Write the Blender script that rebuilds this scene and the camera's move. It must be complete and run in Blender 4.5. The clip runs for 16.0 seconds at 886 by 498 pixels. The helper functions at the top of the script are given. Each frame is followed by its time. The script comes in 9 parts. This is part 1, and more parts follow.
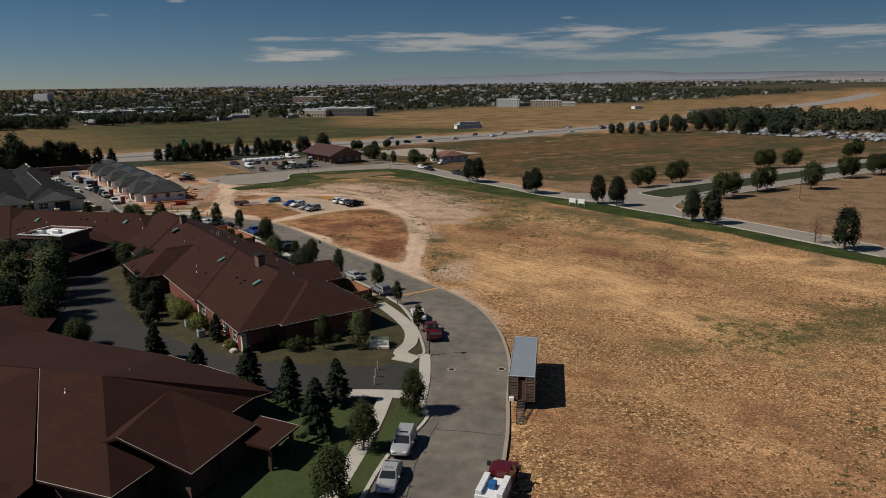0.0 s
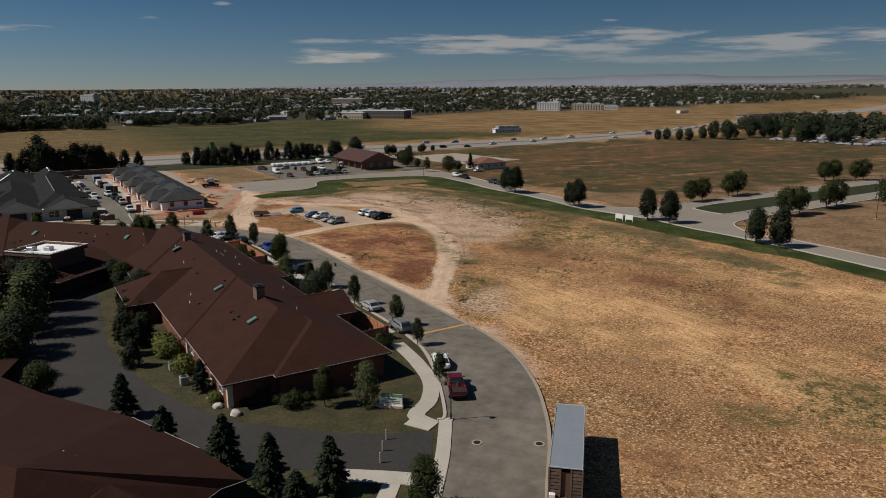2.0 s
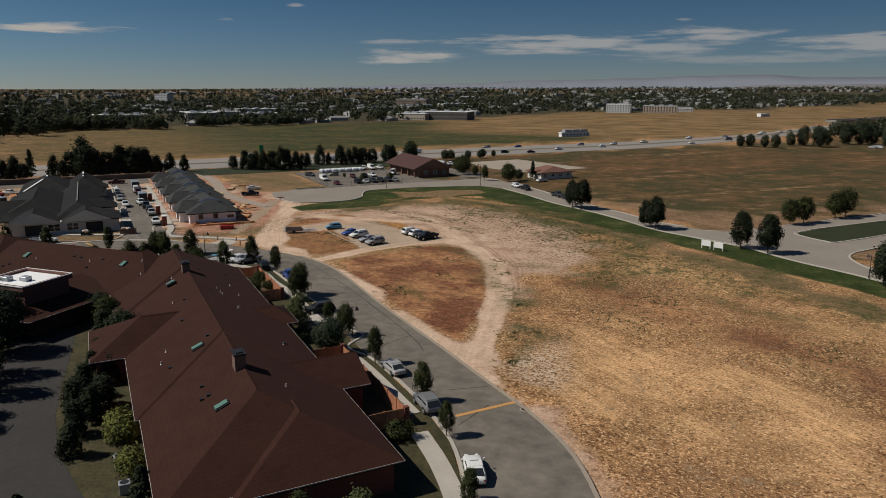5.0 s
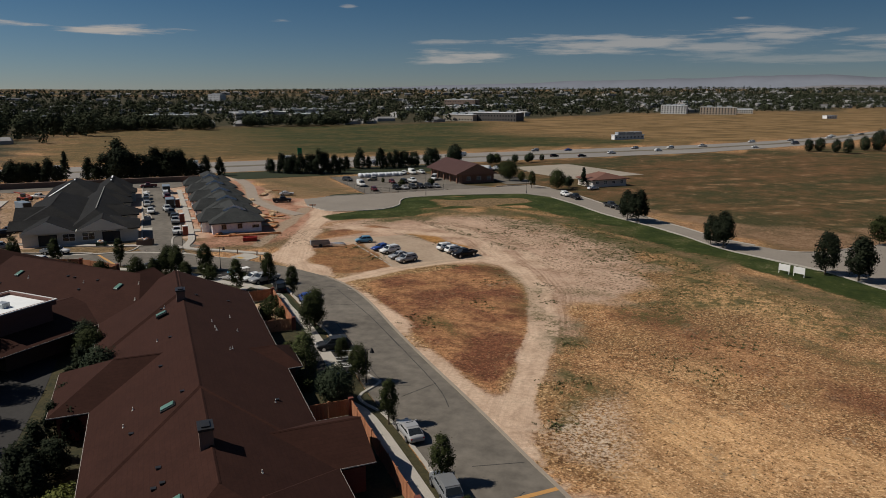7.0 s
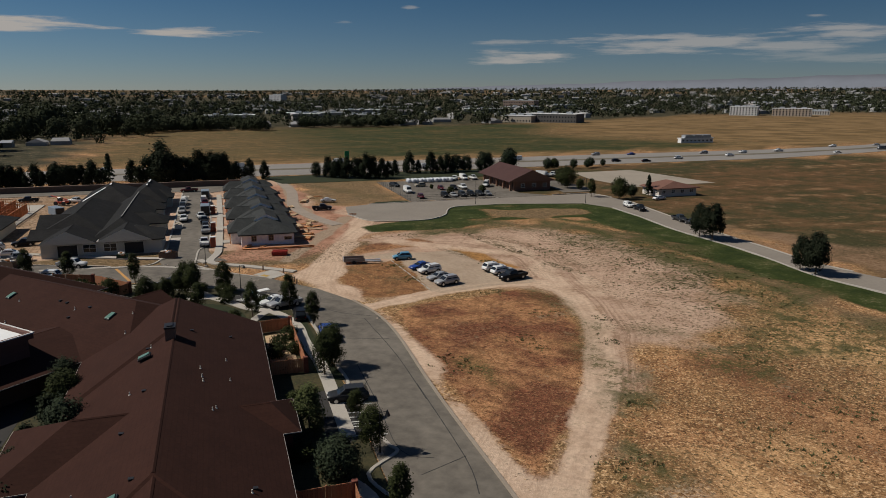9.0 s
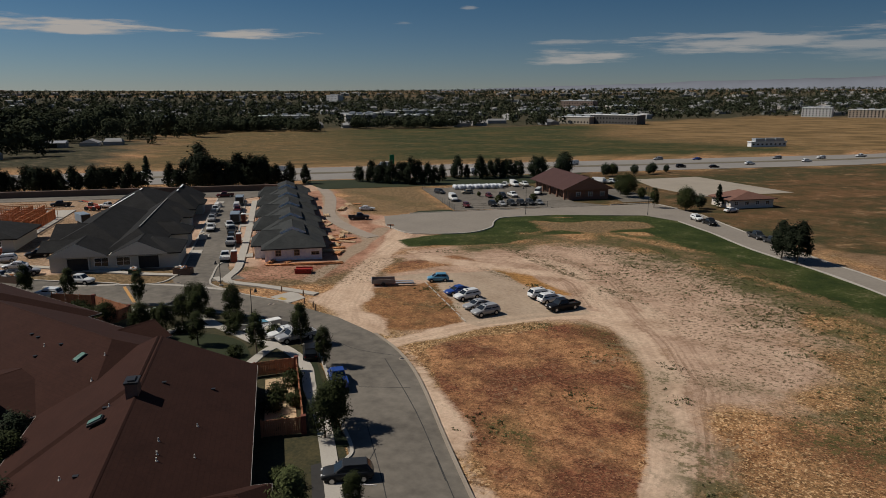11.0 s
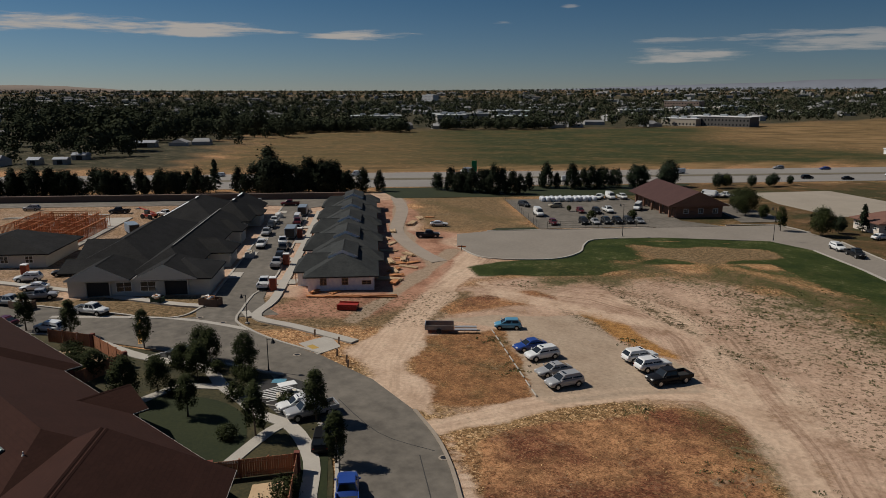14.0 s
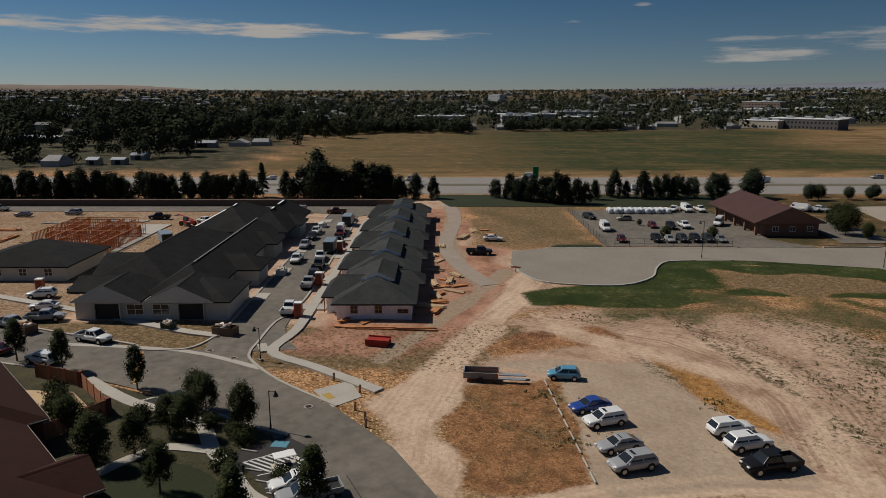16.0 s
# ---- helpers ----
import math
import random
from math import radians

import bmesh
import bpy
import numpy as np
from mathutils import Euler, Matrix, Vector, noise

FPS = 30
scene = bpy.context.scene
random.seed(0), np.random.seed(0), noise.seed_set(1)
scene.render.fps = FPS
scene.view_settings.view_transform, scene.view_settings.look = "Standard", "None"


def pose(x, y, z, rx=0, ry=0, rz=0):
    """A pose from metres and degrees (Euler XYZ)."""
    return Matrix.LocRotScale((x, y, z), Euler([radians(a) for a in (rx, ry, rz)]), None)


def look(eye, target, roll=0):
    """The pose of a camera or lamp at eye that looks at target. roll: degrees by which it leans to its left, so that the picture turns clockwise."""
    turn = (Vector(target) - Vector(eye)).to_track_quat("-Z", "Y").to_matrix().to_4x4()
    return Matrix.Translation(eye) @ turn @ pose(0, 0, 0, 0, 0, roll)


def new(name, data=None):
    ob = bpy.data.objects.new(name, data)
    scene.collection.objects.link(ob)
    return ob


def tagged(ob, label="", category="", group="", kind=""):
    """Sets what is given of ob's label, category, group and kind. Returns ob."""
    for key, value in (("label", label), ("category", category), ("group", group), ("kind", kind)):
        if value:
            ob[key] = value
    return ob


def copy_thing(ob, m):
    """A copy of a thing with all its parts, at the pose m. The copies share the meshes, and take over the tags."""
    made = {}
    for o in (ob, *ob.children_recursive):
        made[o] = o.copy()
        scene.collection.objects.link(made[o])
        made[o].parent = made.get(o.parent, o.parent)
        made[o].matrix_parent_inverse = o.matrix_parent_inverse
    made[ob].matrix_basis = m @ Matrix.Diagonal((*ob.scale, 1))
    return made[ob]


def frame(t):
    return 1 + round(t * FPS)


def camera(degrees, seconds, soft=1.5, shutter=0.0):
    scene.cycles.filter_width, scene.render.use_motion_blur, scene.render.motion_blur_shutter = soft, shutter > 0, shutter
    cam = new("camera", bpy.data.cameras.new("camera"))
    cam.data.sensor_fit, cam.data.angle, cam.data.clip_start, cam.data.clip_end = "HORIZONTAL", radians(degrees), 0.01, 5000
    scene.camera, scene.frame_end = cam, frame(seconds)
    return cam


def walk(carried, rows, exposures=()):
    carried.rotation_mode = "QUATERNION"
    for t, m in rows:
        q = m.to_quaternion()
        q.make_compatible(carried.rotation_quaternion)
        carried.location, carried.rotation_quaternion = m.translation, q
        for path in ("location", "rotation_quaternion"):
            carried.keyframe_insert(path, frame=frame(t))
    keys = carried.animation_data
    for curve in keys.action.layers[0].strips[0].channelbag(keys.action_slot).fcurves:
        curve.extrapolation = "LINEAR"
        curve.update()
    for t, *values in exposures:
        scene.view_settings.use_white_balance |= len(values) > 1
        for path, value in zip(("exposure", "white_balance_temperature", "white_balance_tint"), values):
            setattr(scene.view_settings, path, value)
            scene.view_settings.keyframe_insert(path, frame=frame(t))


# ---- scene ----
cam = camera(64.3, 16.0, soft=0.9)
PATH = [
    (0, look((3.382, -1.137, 31.645), (-0.672, 17.927, 27.154), -0.48)),
    (0.5, look((2.749, 2.751, 31.704), (-1.478, 21.782, 27.240), -0.38)),
    (1, look((2.170, 6.681, 31.778), (-2.341, 25.651, 27.333), -0.30)),
    (1.5, look((1.614, 10.625, 31.863), (-3.215, 29.520, 27.430), -0.23)),
    (2, look((1.057, 14.565, 31.953), (-4.024, 33.396, 27.529), -0.17)),
    (2.5, look((0.481, 18.488, 32.046), (-4.834, 37.256, 27.628), -0.12)),
    (3, look((-0.129, 22.389, 32.139), (-5.715, 41.079, 27.724), -0.07)),
    (3.5, look((-0.784, 26.266, 32.229), (-6.695, 44.856, 27.815), -0.03)),
    (4, look((-1.489, 30.123, 32.315), (-7.719, 48.608, 27.902), -0.00)),
    (4.5, look((-2.249, 33.963, 32.395), (-8.754, 52.354, 27.981), 0.02)),
    (5, look((-3.069, 37.793, 32.467), (-9.856, 56.081, 28.053), 0.04)),
    (5.5, look((-3.948, 41.620, 32.531), (-11.035, 59.794, 28.118), 0.05)),
    (6, look((-4.889, 45.450, 32.586), (-12.290, 63.499, 28.174), 0.06)),
    (6.5, look((-5.891, 49.288, 32.633), (-13.615, 67.202, 28.222), 0.06)),
    (7, look((-6.955, 53.140, 32.671), (-14.995, 70.914, 28.262), 0.06)),
    (7.5, look((-8.080, 57.007, 32.701), (-16.471, 74.619, 28.294), 0.06)),
    (8, look((-9.269, 60.890, 32.724), (-18.045, 78.313, 28.319), 0.05)),
    (8.5, look((-10.522, 64.787, 32.739), (-19.668, 82.020, 28.338), 0.04)),
    (9, look((-11.841, 68.695, 32.750), (-21.324, 85.746, 28.351), 0.03)),
    (9.5, look((-13.228, 72.608, 32.755), (-23.045, 89.469, 28.359), 0.02)),
    (10, look((-14.687, 76.518, 32.758), (-24.836, 93.183, 28.364), 0.01)),
    (10.5, look((-16.221, 80.416, 32.758), (-26.701, 96.875, 28.367), -0.00)),
    (11, look((-17.832, 84.292, 32.758), (-28.644, 100.535, 28.368), -0.01)),
    (11.5, look((-19.526, 88.135, 32.759), (-30.667, 104.153, 28.369), -0.02)),
    (12, look((-21.303, 91.933, 32.763), (-32.762, 107.727, 28.372), -0.03)),
    (12.5, look((-23.168, 95.678, 32.770), (-34.963, 111.222, 28.378), -0.03)),
    (13, look((-25.120, 99.362, 32.782), (-37.309, 114.598, 28.388), -0.04)),
    (13.5, look((-27.158, 102.980, 32.800), (-39.714, 117.914, 28.404), -0.04)),
    (14, look((-29.280, 106.530, 32.826), (-42.178, 121.169, 28.427), -0.03)),
    (14.5, look((-31.478, 110.019, 32.861), (-44.703, 124.362, 28.459), -0.02)),
    (15, look((-33.744, 113.456, 32.904), (-47.284, 127.501, 28.500), -0.01)),
    (15.5, look((-36.060, 116.863, 32.958), (-49.921, 130.592, 28.553), 0.01)),
    (16, look((-38.409, 120.268, 33.022), (-52.613, 133.641, 28.618), 0.03)),
]
walk(cam, PATH, [(0, -0.15), (4, -0.16), (8, -0.24), (12, -0.29), (16, -0.36)])

from mathutils.geometry import tessellate_polygon

# ---- light ----
world = bpy.data.worlds.new("world")
scene.world = world
world.use_nodes = True
SUN_EL, SUN_DIR = radians(47), Vector((0.902, 0.432, 0)).normalized()      # the way the shadows fall


def make_world():
    nt = world.node_tree
    nodes, links = nt.nodes, nt.links
    bg = nodes["Background"]
    sky = nodes.new("ShaderNodeTexSky")
    sky.sky_type, sky.sun_disc = "NISHITA", False
    sky.sun_elevation = SUN_EL
    sky.sun_rotation = math.atan2(-SUN_DIR.x, -SUN_DIR.y)
    sky.air_density, sky.dust_density, sky.ozone_density, sky.altitude = 0.9, 0.0, 3.0, 800
    geo = nodes.new("ShaderNodeTexCoord")
    total = None
    rag = nodes.new("ShaderNodeTexNoise")
    rag.inputs["Scale"].default_value, rag.inputs["Detail"].default_value, rag.inputs["Roughness"].default_value = 9, 7, 0.62
    squash = nodes.new("ShaderNodeMapping")
    squash.inputs["Scale"].default_value = (1, 1, 11)
    links.new(geo.outputs["Generated"], squash.inputs["Vector"])
    links.new(squash.outputs["Vector"], rag.inputs["Vector"])
    # thin streaks of cloud: azimuth to the left of +y, height, half width, half height, strength
    for az, el, w, h, s in CLOUDS:
        a, e = radians(az), radians(el)
        mid = (-math.sin(a) * math.cos(e), math.cos(a) * math.cos(e), math.sin(e))
        rot = nodes.new("ShaderNodeVectorMath")
        rot.operation = "SUBTRACT"
        links.new(geo.outputs["Generated"], rot.inputs[0])
        rot.inputs[1].default_value = mid
        turn = nodes.new("ShaderNodeVectorRotate")
        turn.rotation_type = "Z_AXIS"
        turn.inputs["Angle"].default_value = -a
        links.new(rot.outputs["Vector"], turn.inputs["Vector"])
        scl = nodes.new("ShaderNodeVectorMath")
        scl.operation = "MULTIPLY"
        scl.inputs[1].default_value = (1 / radians(w), 1.0, 1 / radians(h))
        links.new(turn.outputs["Vector"], scl.inputs[0])
        ln = nodes.new("ShaderNodeVectorMath")
        ln.operation = "LENGTH"
        links.new(scl.outputs["Vector"], ln.inputs[0])
        add = nodes.new("ShaderNodeMath")
        add.operation = "MULTIPLY_ADD"
        links.new(rag.outputs["Fac"], add.inputs[0])
        add.inputs[1].default_value = 3.2
        links.new(ln.outputs["Value"], add.inputs[2])
        ramp = nodes.new("ShaderNodeMapRange")
        ramp.inputs["From Min"].default_value, ramp.inputs["From Max"].default_value = 2.45, 1.7
        ramp.inputs["To Min"].default_value, ramp.inputs["To Max"].default_value = 0, s
        ramp.interpolation_type = "SMOOTHSTEP"
        links.new(add.outputs["Value"], ramp.inputs["Value"])
        if total is None:
            total = ramp.outputs["Result"]
        else:
            mx = nodes.new("ShaderNodeMath")
            mx.operation = "MAXIMUM"
            links.new(total, mx.inputs[0])
            links.new(ramp.outputs["Result"], mx.inputs[1])
            total = mx.outputs["Value"]
    sep = nodes.new("ShaderNodeSeparateXYZ")
    links.new(geo.outputs["Generated"], sep.inputs["Vector"])
    high = nodes.new("ShaderNodeMapRange")
    high.inputs["From Max"].default_value = 0.13
    links.new(sep.outputs["Z"], high.inputs["Value"])
    filt = nodes.new("ShaderNodeMixRGB")
    filt.inputs["Color1"].default_value, filt.inputs["Color2"].default_value = SKY_LOW, SKY_HIGH
    links.new(high.outputs["Result"], filt.inputs["Fac"])
    over = nodes.new("ShaderNodeMapRange")
    over.inputs["From Min"].default_value, over.inputs["From Max"].default_value = 0.13, 0.55
    links.new(sep.outputs["Z"], over.inputs["Value"])
    zenith = nodes.new("ShaderNodeMixRGB")
    zenith.inputs["Color2"].default_value = SKY_TOP
    links.new(over.outputs["Result"], zenith.inputs["Fac"])
    links.new(filt.outputs["Color"], zenith.inputs["Color1"])
    clear = nodes.new("ShaderNodeMixRGB")
    clear.blend_type = "MULTIPLY"
    clear.inputs["Fac"].default_value = 1.0
    links.new(sky.outputs["Color"], clear.inputs["Color1"])
    links.new(zenith.outputs["Color"], clear.inputs["Color2"])
    # the clear sky is paler towards the sun's side
    side = nodes.new("ShaderNodeVectorMath")
    side.operation = "DOT_PRODUCT"
    links.new(geo.outputs["Generated"], side.inputs[0])
    side.inputs[1].default_value = -SUN_DIR
    glow = nodes.new("ShaderNodeMath")
    glow.operation = "MULTIPLY_ADD"
    links.new(side.outputs["Value"], glow.inputs[0])
    glow.inputs[1].default_value, glow.inputs[2].default_value = 0.30, 1.0
    paler = nodes.new("ShaderNodeVectorMath")
    paler.operation = "SCALE"
    links.new(clear.outputs["Color"], paler.inputs[0])
    links.new(glow.outputs["Value"], paler.inputs["Scale"])
    mix = nodes.new("ShaderNodeMixRGB")
    mix.inputs["Color2"].default_value = CLOUD_TONE
    links.new(total, mix.inputs["Fac"])
    links.new(paler.outputs["Vector"], mix.inputs["Color1"])
    links.new(mix.outputs["Color"], bg.inputs["Color"])
    bg.inputs["Strength"].default_value = SKY_STRENGTH


SKY_STRENGTH = 0.05
SKY_TOP = (0.82, 0.90, 1.0, 1)
SKY_LOW, SKY_HIGH, CLOUD_TONE = (0.60, 0.67, 0.81, 1), (0.365, 0.575, 0.71, 1), (9.2, 8.6, 8.0, 1)
CLOUDS = [(22.8, 2.6, 5.6, 0.75, 0.75), (11.0, 3.35, 13.0, 0.95, 0.62), (3.3, 3.2, 9.0, 0.7, 0.5), (-0.1, 3.9, 4.6, 0.75, 0.6), (-9.8, 3.15, 9.0, 0.8, 0.55), (-17, 3.4, 11.0, 1.0, 0.6), (-4, 2.3, 14.0, 0.6, 0.3),
          (23.8, 3.6, 4.2, 0.36, 0.45), (47.7, 4.12, 5.6, 0.42, 0.95), (60.0, 4.2, 9.0, 0.5, 0.95), (69.0, 4.45, 15.0, 0.8, 0.98), (36.6, 5.1, 1.5, 0.22, 0.6),
          (31.5, 6.2, 0.9, 0.2, 0.45), (2.3, 5.05, 1.2, 0.17, 0.35), (71.8, 6.3, 3.0, 0.3, 0.4), (53, 6.9, 2.0, 0.2, 0.4)]
make_world()
sun = new("sun", bpy.data.lights.new("sun", "SUN"))
sun.data.energy, sun.data.angle, sun.data.color = 5.0, radians(0.53), (1.0, 0.94, 0.85)
sun.matrix_world = look((0, 0, 0), SUN_DIR * math.cos(SUN_EL) - Vector((0, 0, math.sin(SUN_EL))))

# ---- materials ----
MATS = {}


def mat(name, c1, c2=None, rough=0.8, metal=0.0, scale=2.0, fine=30.0, bump=0.0, vary=0.0, spec=0.3, coords="Object", detail=6.0, island=0.0, mid=0.5, stretch=(1, 1, 1)):
    """A surface of two tones, mixed by coarse and fine noise, with relief; vary: spread between objects, island: between pieces of a mesh."""
    if name in MATS:
        return MATS[name]
    m = bpy.data.materials.new(name)
    m.use_nodes = True
    nt = m.node_tree
    n, l = nt.nodes, nt.links
    p = n["Principled BSDF"]
    p.inputs["Roughness"].default_value, p.inputs["Metallic"].default_value = rough, metal
    p.inputs["Specular IOR Level"].default_value = spec
    c2 = c2 or tuple(v * 0.8 for v in c1)
    tc = n.new("ShaderNodeTexCoord")
    mp = n.new("ShaderNodeMapping")
    mp.inputs["Scale"].default_value = stretch
    l.new(tc.outputs[coords], mp.inputs["Vector"])
    a, b = n.new("ShaderNodeTexNoise"), n.new("ShaderNodeTexNoise")
    for node, s in ((a, scale), (b, fine)):
        node.inputs["Scale"].default_value, node.inputs["Detail"].default_value = s, detail
        node.inputs["Roughness"].default_value = 0.6
        l.new(mp.outputs["Vector"], node.inputs["Vector"])
    s = n.new("ShaderNodeMath")
    s.operation = "ADD"
    l.new(a.outputs["Fac"], s.inputs[0])
    l.new(b.outputs["Fac"], s.inputs[1])
    r = n.new("ShaderNodeMapRange")
    r.inputs["From Min"].default_value, r.inputs["From Max"].default_value = 2 * mid - 0.32, 2 * mid + 0.32
    l.new(s.outputs["Value"], r.inputs["Value"])
    mix = n.new("ShaderNodeMixRGB")
    mix.inputs["Color1"].default_value, mix.inputs["Color2"].default_value = (*c1, 1), (*c2, 1)
    l.new(r.outputs["Result"], mix.inputs["Fac"])
    out = mix.outputs["Color"]
    for amount, node, socket in ((vary, "ShaderNodeObjectInfo", "Random"), (island, "ShaderNodeNewGeometry", "Random Per Island")):
        if amount:
            info = n.new(node)
            mr = n.new("ShaderNodeMapRange")
            mr.inputs["To Min"].default_value, mr.inputs["To Max"].default_value = 1 - amount, 1 + amount
            l.new(info.outputs[socket], mr.inputs["Value"])
            mul = n.new("ShaderNodeVectorMath")
            mul.operation = "SCALE"
            l.new(out, mul.inputs[0])
            l.new(mr.outputs["Result"], mul.inputs["Scale"])
            out = mul.outputs["Vector"]
    l.new(out, p.inputs["Base Color"])
    if bump:
        bp = n.new("ShaderNodeBump")
        bp.inputs["Strength"].default_value, bp.inputs["Distance"].default_value = 0.6, bump
        l.new(s.outputs["Value"], bp.inputs["Height"])
        l.new(bp.outputs["Normal"], p.inputs["Normal"])
    MATS[name] = m
    return m


asphalt = mat("asphalt", (0.078, 0.068, 0.055), (0.185, 0.161, 0.130), 0.9, scale=0.09, fine=0.6, detail=7)
asphalt_old = mat("asphalt_old", (0.185, 0.160, 0.130), (0.245, 0.213, 0.175), 0.92, scale=0.1, fine=1.5)
asphalt_new = mat("asphalt_new", (0.026, 0.024, 0.022), (0.040, 0.037, 0.034), 0.9, scale=0.15, fine=2.0)
concrete = mat("concrete", (0.32, 0.29, 0.25), (0.41, 0.375, 0.32), 0.9, scale=0.4, fine=6, vary=0.06)
hwy_mat = mat("highway_concrete", (0.19, 0.175, 0.155), (0.25, 0.23, 0.205), 0.9, scale=0.03, fine=0.5)
lawn_mat = mat("lawn_grass", (0.012, 0.018, 0.005), (0.027, 0.032, 0.009), 0.95, scale=0.15, fine=3.5, bump=0.03)
# brighter copy of the lawn, with the sunlight on it put into the colour
lawn_lit = mat("sunlit_lawn", (0.022, 0.036, 0.008), (0.052, 0.064, 0.016), 0.95, scale=0.2, fine=3.5, bump=0.03)
lawn_dry = mat("patchy_lawn", (0.014, 0.018, 0.007), (0.070, 0.055, 0.022), 0.95, scale=0.35, fine=3.0, bump=0.03)
white_paint = mat("white_paint", (0.74, 0.73, 0.70), (0.66, 0.65, 0.62), 0.5, scale=2, fine=20)
brick = mat("red_brick", (0.13, 0.040, 0.028), (0.18, 0.062, 0.043), 0.9, scale=1.5, fine=8, stretch=(1, 1, 4))
siding = mat("greige_siding", (0.56, 0.54, 0.47), (0.48, 0.46, 0.40), 0.8, scale=0.7, fine=5, stretch=(1, 1, 8))
wood = mat("raw_lumber", (0.42, 0.165, 0.06), (0.54, 0.255, 0.11), 0.85, scale=1, fine=8, vary=0.15, island=0.2)
fence_wood = mat("cedar_fence", (0.30, 0.12, 0.06), (0.38, 0.17, 0.09), 0.85, scale=1, fine=8, vary=0.12, stretch=(6, 6, 1))
dark_metal = mat("dark_metal", (0.03, 0.03, 0.032), (0.05, 0.05, 0.05), 0.5, 0.6)
grey_metal = mat("grey_metal", (0.42, 0.44, 0.46), (0.34, 0.36, 0.38), 0.45, 0.5, scale=1, fine=6)
dark_glass = mat("dark_glass", (0.015, 0.018, 0.02), (0.02, 0.024, 0.026), 0.06, spec=0.6)
black_rubber = mat("black_rubber", (0.015, 0.015, 0.015), (0.025, 0.025, 0.024), 0.85)
bark = mat("bark", (0.09, 0.065, 0.045), (0.14, 0.105, 0.075), 0.95, scale=3, fine=20, stretch=(1, 1, 0.3))
line_paint = mat("line_paint", (0.62, 0.61, 0.58), (0.45, 0.44, 0.42), 0.8, scale=0.8, fine=6)


def shingles(name, c1, c2, row=0.42):
    """Roof shingles: weathered two-tone granules with course lines."""
    m = mat(name, c1, c2, 0.95, scale=0.35, fine=4.0, bump=0.02, detail=8, spec=0.12)
    nt = m.node_tree
    n, l = nt.nodes, nt.links
    p = n["Principled BSDF"]
    tc = n.new("ShaderNodeTexCoord")
    sep = n.new("ShaderNodeSeparateXYZ")
    l.new(tc.outputs["Object"], sep.inputs["Vector"])
    brk = n.new("ShaderNodeTexBrick")
    brk.inputs["Scale"].default_value = 1.0
    brk.inputs["Brick Width"].default_value, brk.inputs["Row Height"].default_value = 0.9, 0.17
    brk.inputs["Mortar Size"].default_value = 0.012
    brk.inputs["Color1"].default_value, brk.inputs["Color2"].default_value, brk.inputs["Mortar"].default_value = (0.8, 0.8, 0.8, 1), (1.15, 1.15, 1.15, 1), (0.6, 0.6, 0.6, 1)
    com = n.new("ShaderNodeCombineXYZ")
    ad = n.new("ShaderNodeMath")
    l.new(sep.outputs["X"], ad.inputs[0])
    l.new(sep.outputs["Y"], ad.inputs[1])
    l.new(ad.outputs["Value"], com.inputs["X"])
    l.new(sep.outputs["Z"], com.inputs["Y"])
    l.new(com.outputs["Vector"], brk.inputs["Vector"])
    old = p.inputs["Base Color"].links[0].from_socket
    mul = n.new("ShaderNodeMixRGB")
    mul.blend_type = "MULTIPLY"
    mul.inputs["Fac"].default_value = 0.3
    l.new(old, mul.inputs["Color1"])
    l.new(brk.outputs["Color"], mul.inputs["Color2"])
    l.new(mul.outputs["Color"], p.inputs["Base Color"])
    return m


shingle_red = shingles("brown_red_shingles", (0.028, 0.0112, 0.0076), (0.040, 0.0163, 0.0112))
shingle_dark = shingles("charcoal_shingles", (0.0095, 0.0095, 0.0095), (0.025, 0.0245, 0.024))
shingle_grey = shingles("grey_green_shingles", (0.024, 0.026, 0.0255), (0.054, 0.056, 0.054))

# ---- building blocks ----
TURN = 136.88                                    # the street grid's main axis
GU, GV = Vector((-0.730, 0.6835)), Vector((0.6835, 0.730))


def grid(u, v):
    """A place on the street grid, in metres east and north."""
    p = GU * u + GV * v
    return (p.x, p.y)


def thing(name, label, category, m=None, group="", kind=""):
    ob = new(name)
    ob.empty_display_size = 0.3
    if m is not None:
        ob.matrix_world = m
    return tagged(ob, label, category, group, kind)


def mesh_of(name, bm, material):
    me = bpy.data.meshes.new(name)
    bm.to_mesh(me)
    bm.free()
    for mt in material if isinstance(material, (list, tuple)) else [material]:
        me.materials.append(mt)
    return me


def part(name, bm, material, parent=None, label="", m=None):
    ob = new(name, bm if isinstance(bm, bpy.types.Mesh) else mesh_of(name, bm, material))
    if parent is not None:
        ob.parent = parent
    if m is not None:
        ob.matrix_basis = m
    return tagged(ob, label)


def box(bm, x0, x1, y0, y1, z0, z1, m=None):
    vs = [bm.verts.new((x, y, z)) for z in (z0, z1) for y in (y0, y1) for x in (x0, x1)]
    for f in ((0, 2, 3, 1), (4, 5, 7, 6), (0, 1, 5, 4), (2, 6, 7, 3), (0, 4, 6, 2), (1, 3, 7, 5)):
        bm.faces.new([vs[i] for i in f])
    if m is not None:
        for v in vs:
            v.co = m @ v.co
    return vs


def boxm(*a, **k):
    bm = bmesh.new()
    box(bm, *a, **k)
    return bm


def bevelled(bm, w, seg=2):
    bmesh.ops.bevel(bm, geom=list(bm.edges), offset=w, segments=seg, affect="EDGES", profile=0.6)
    return bm


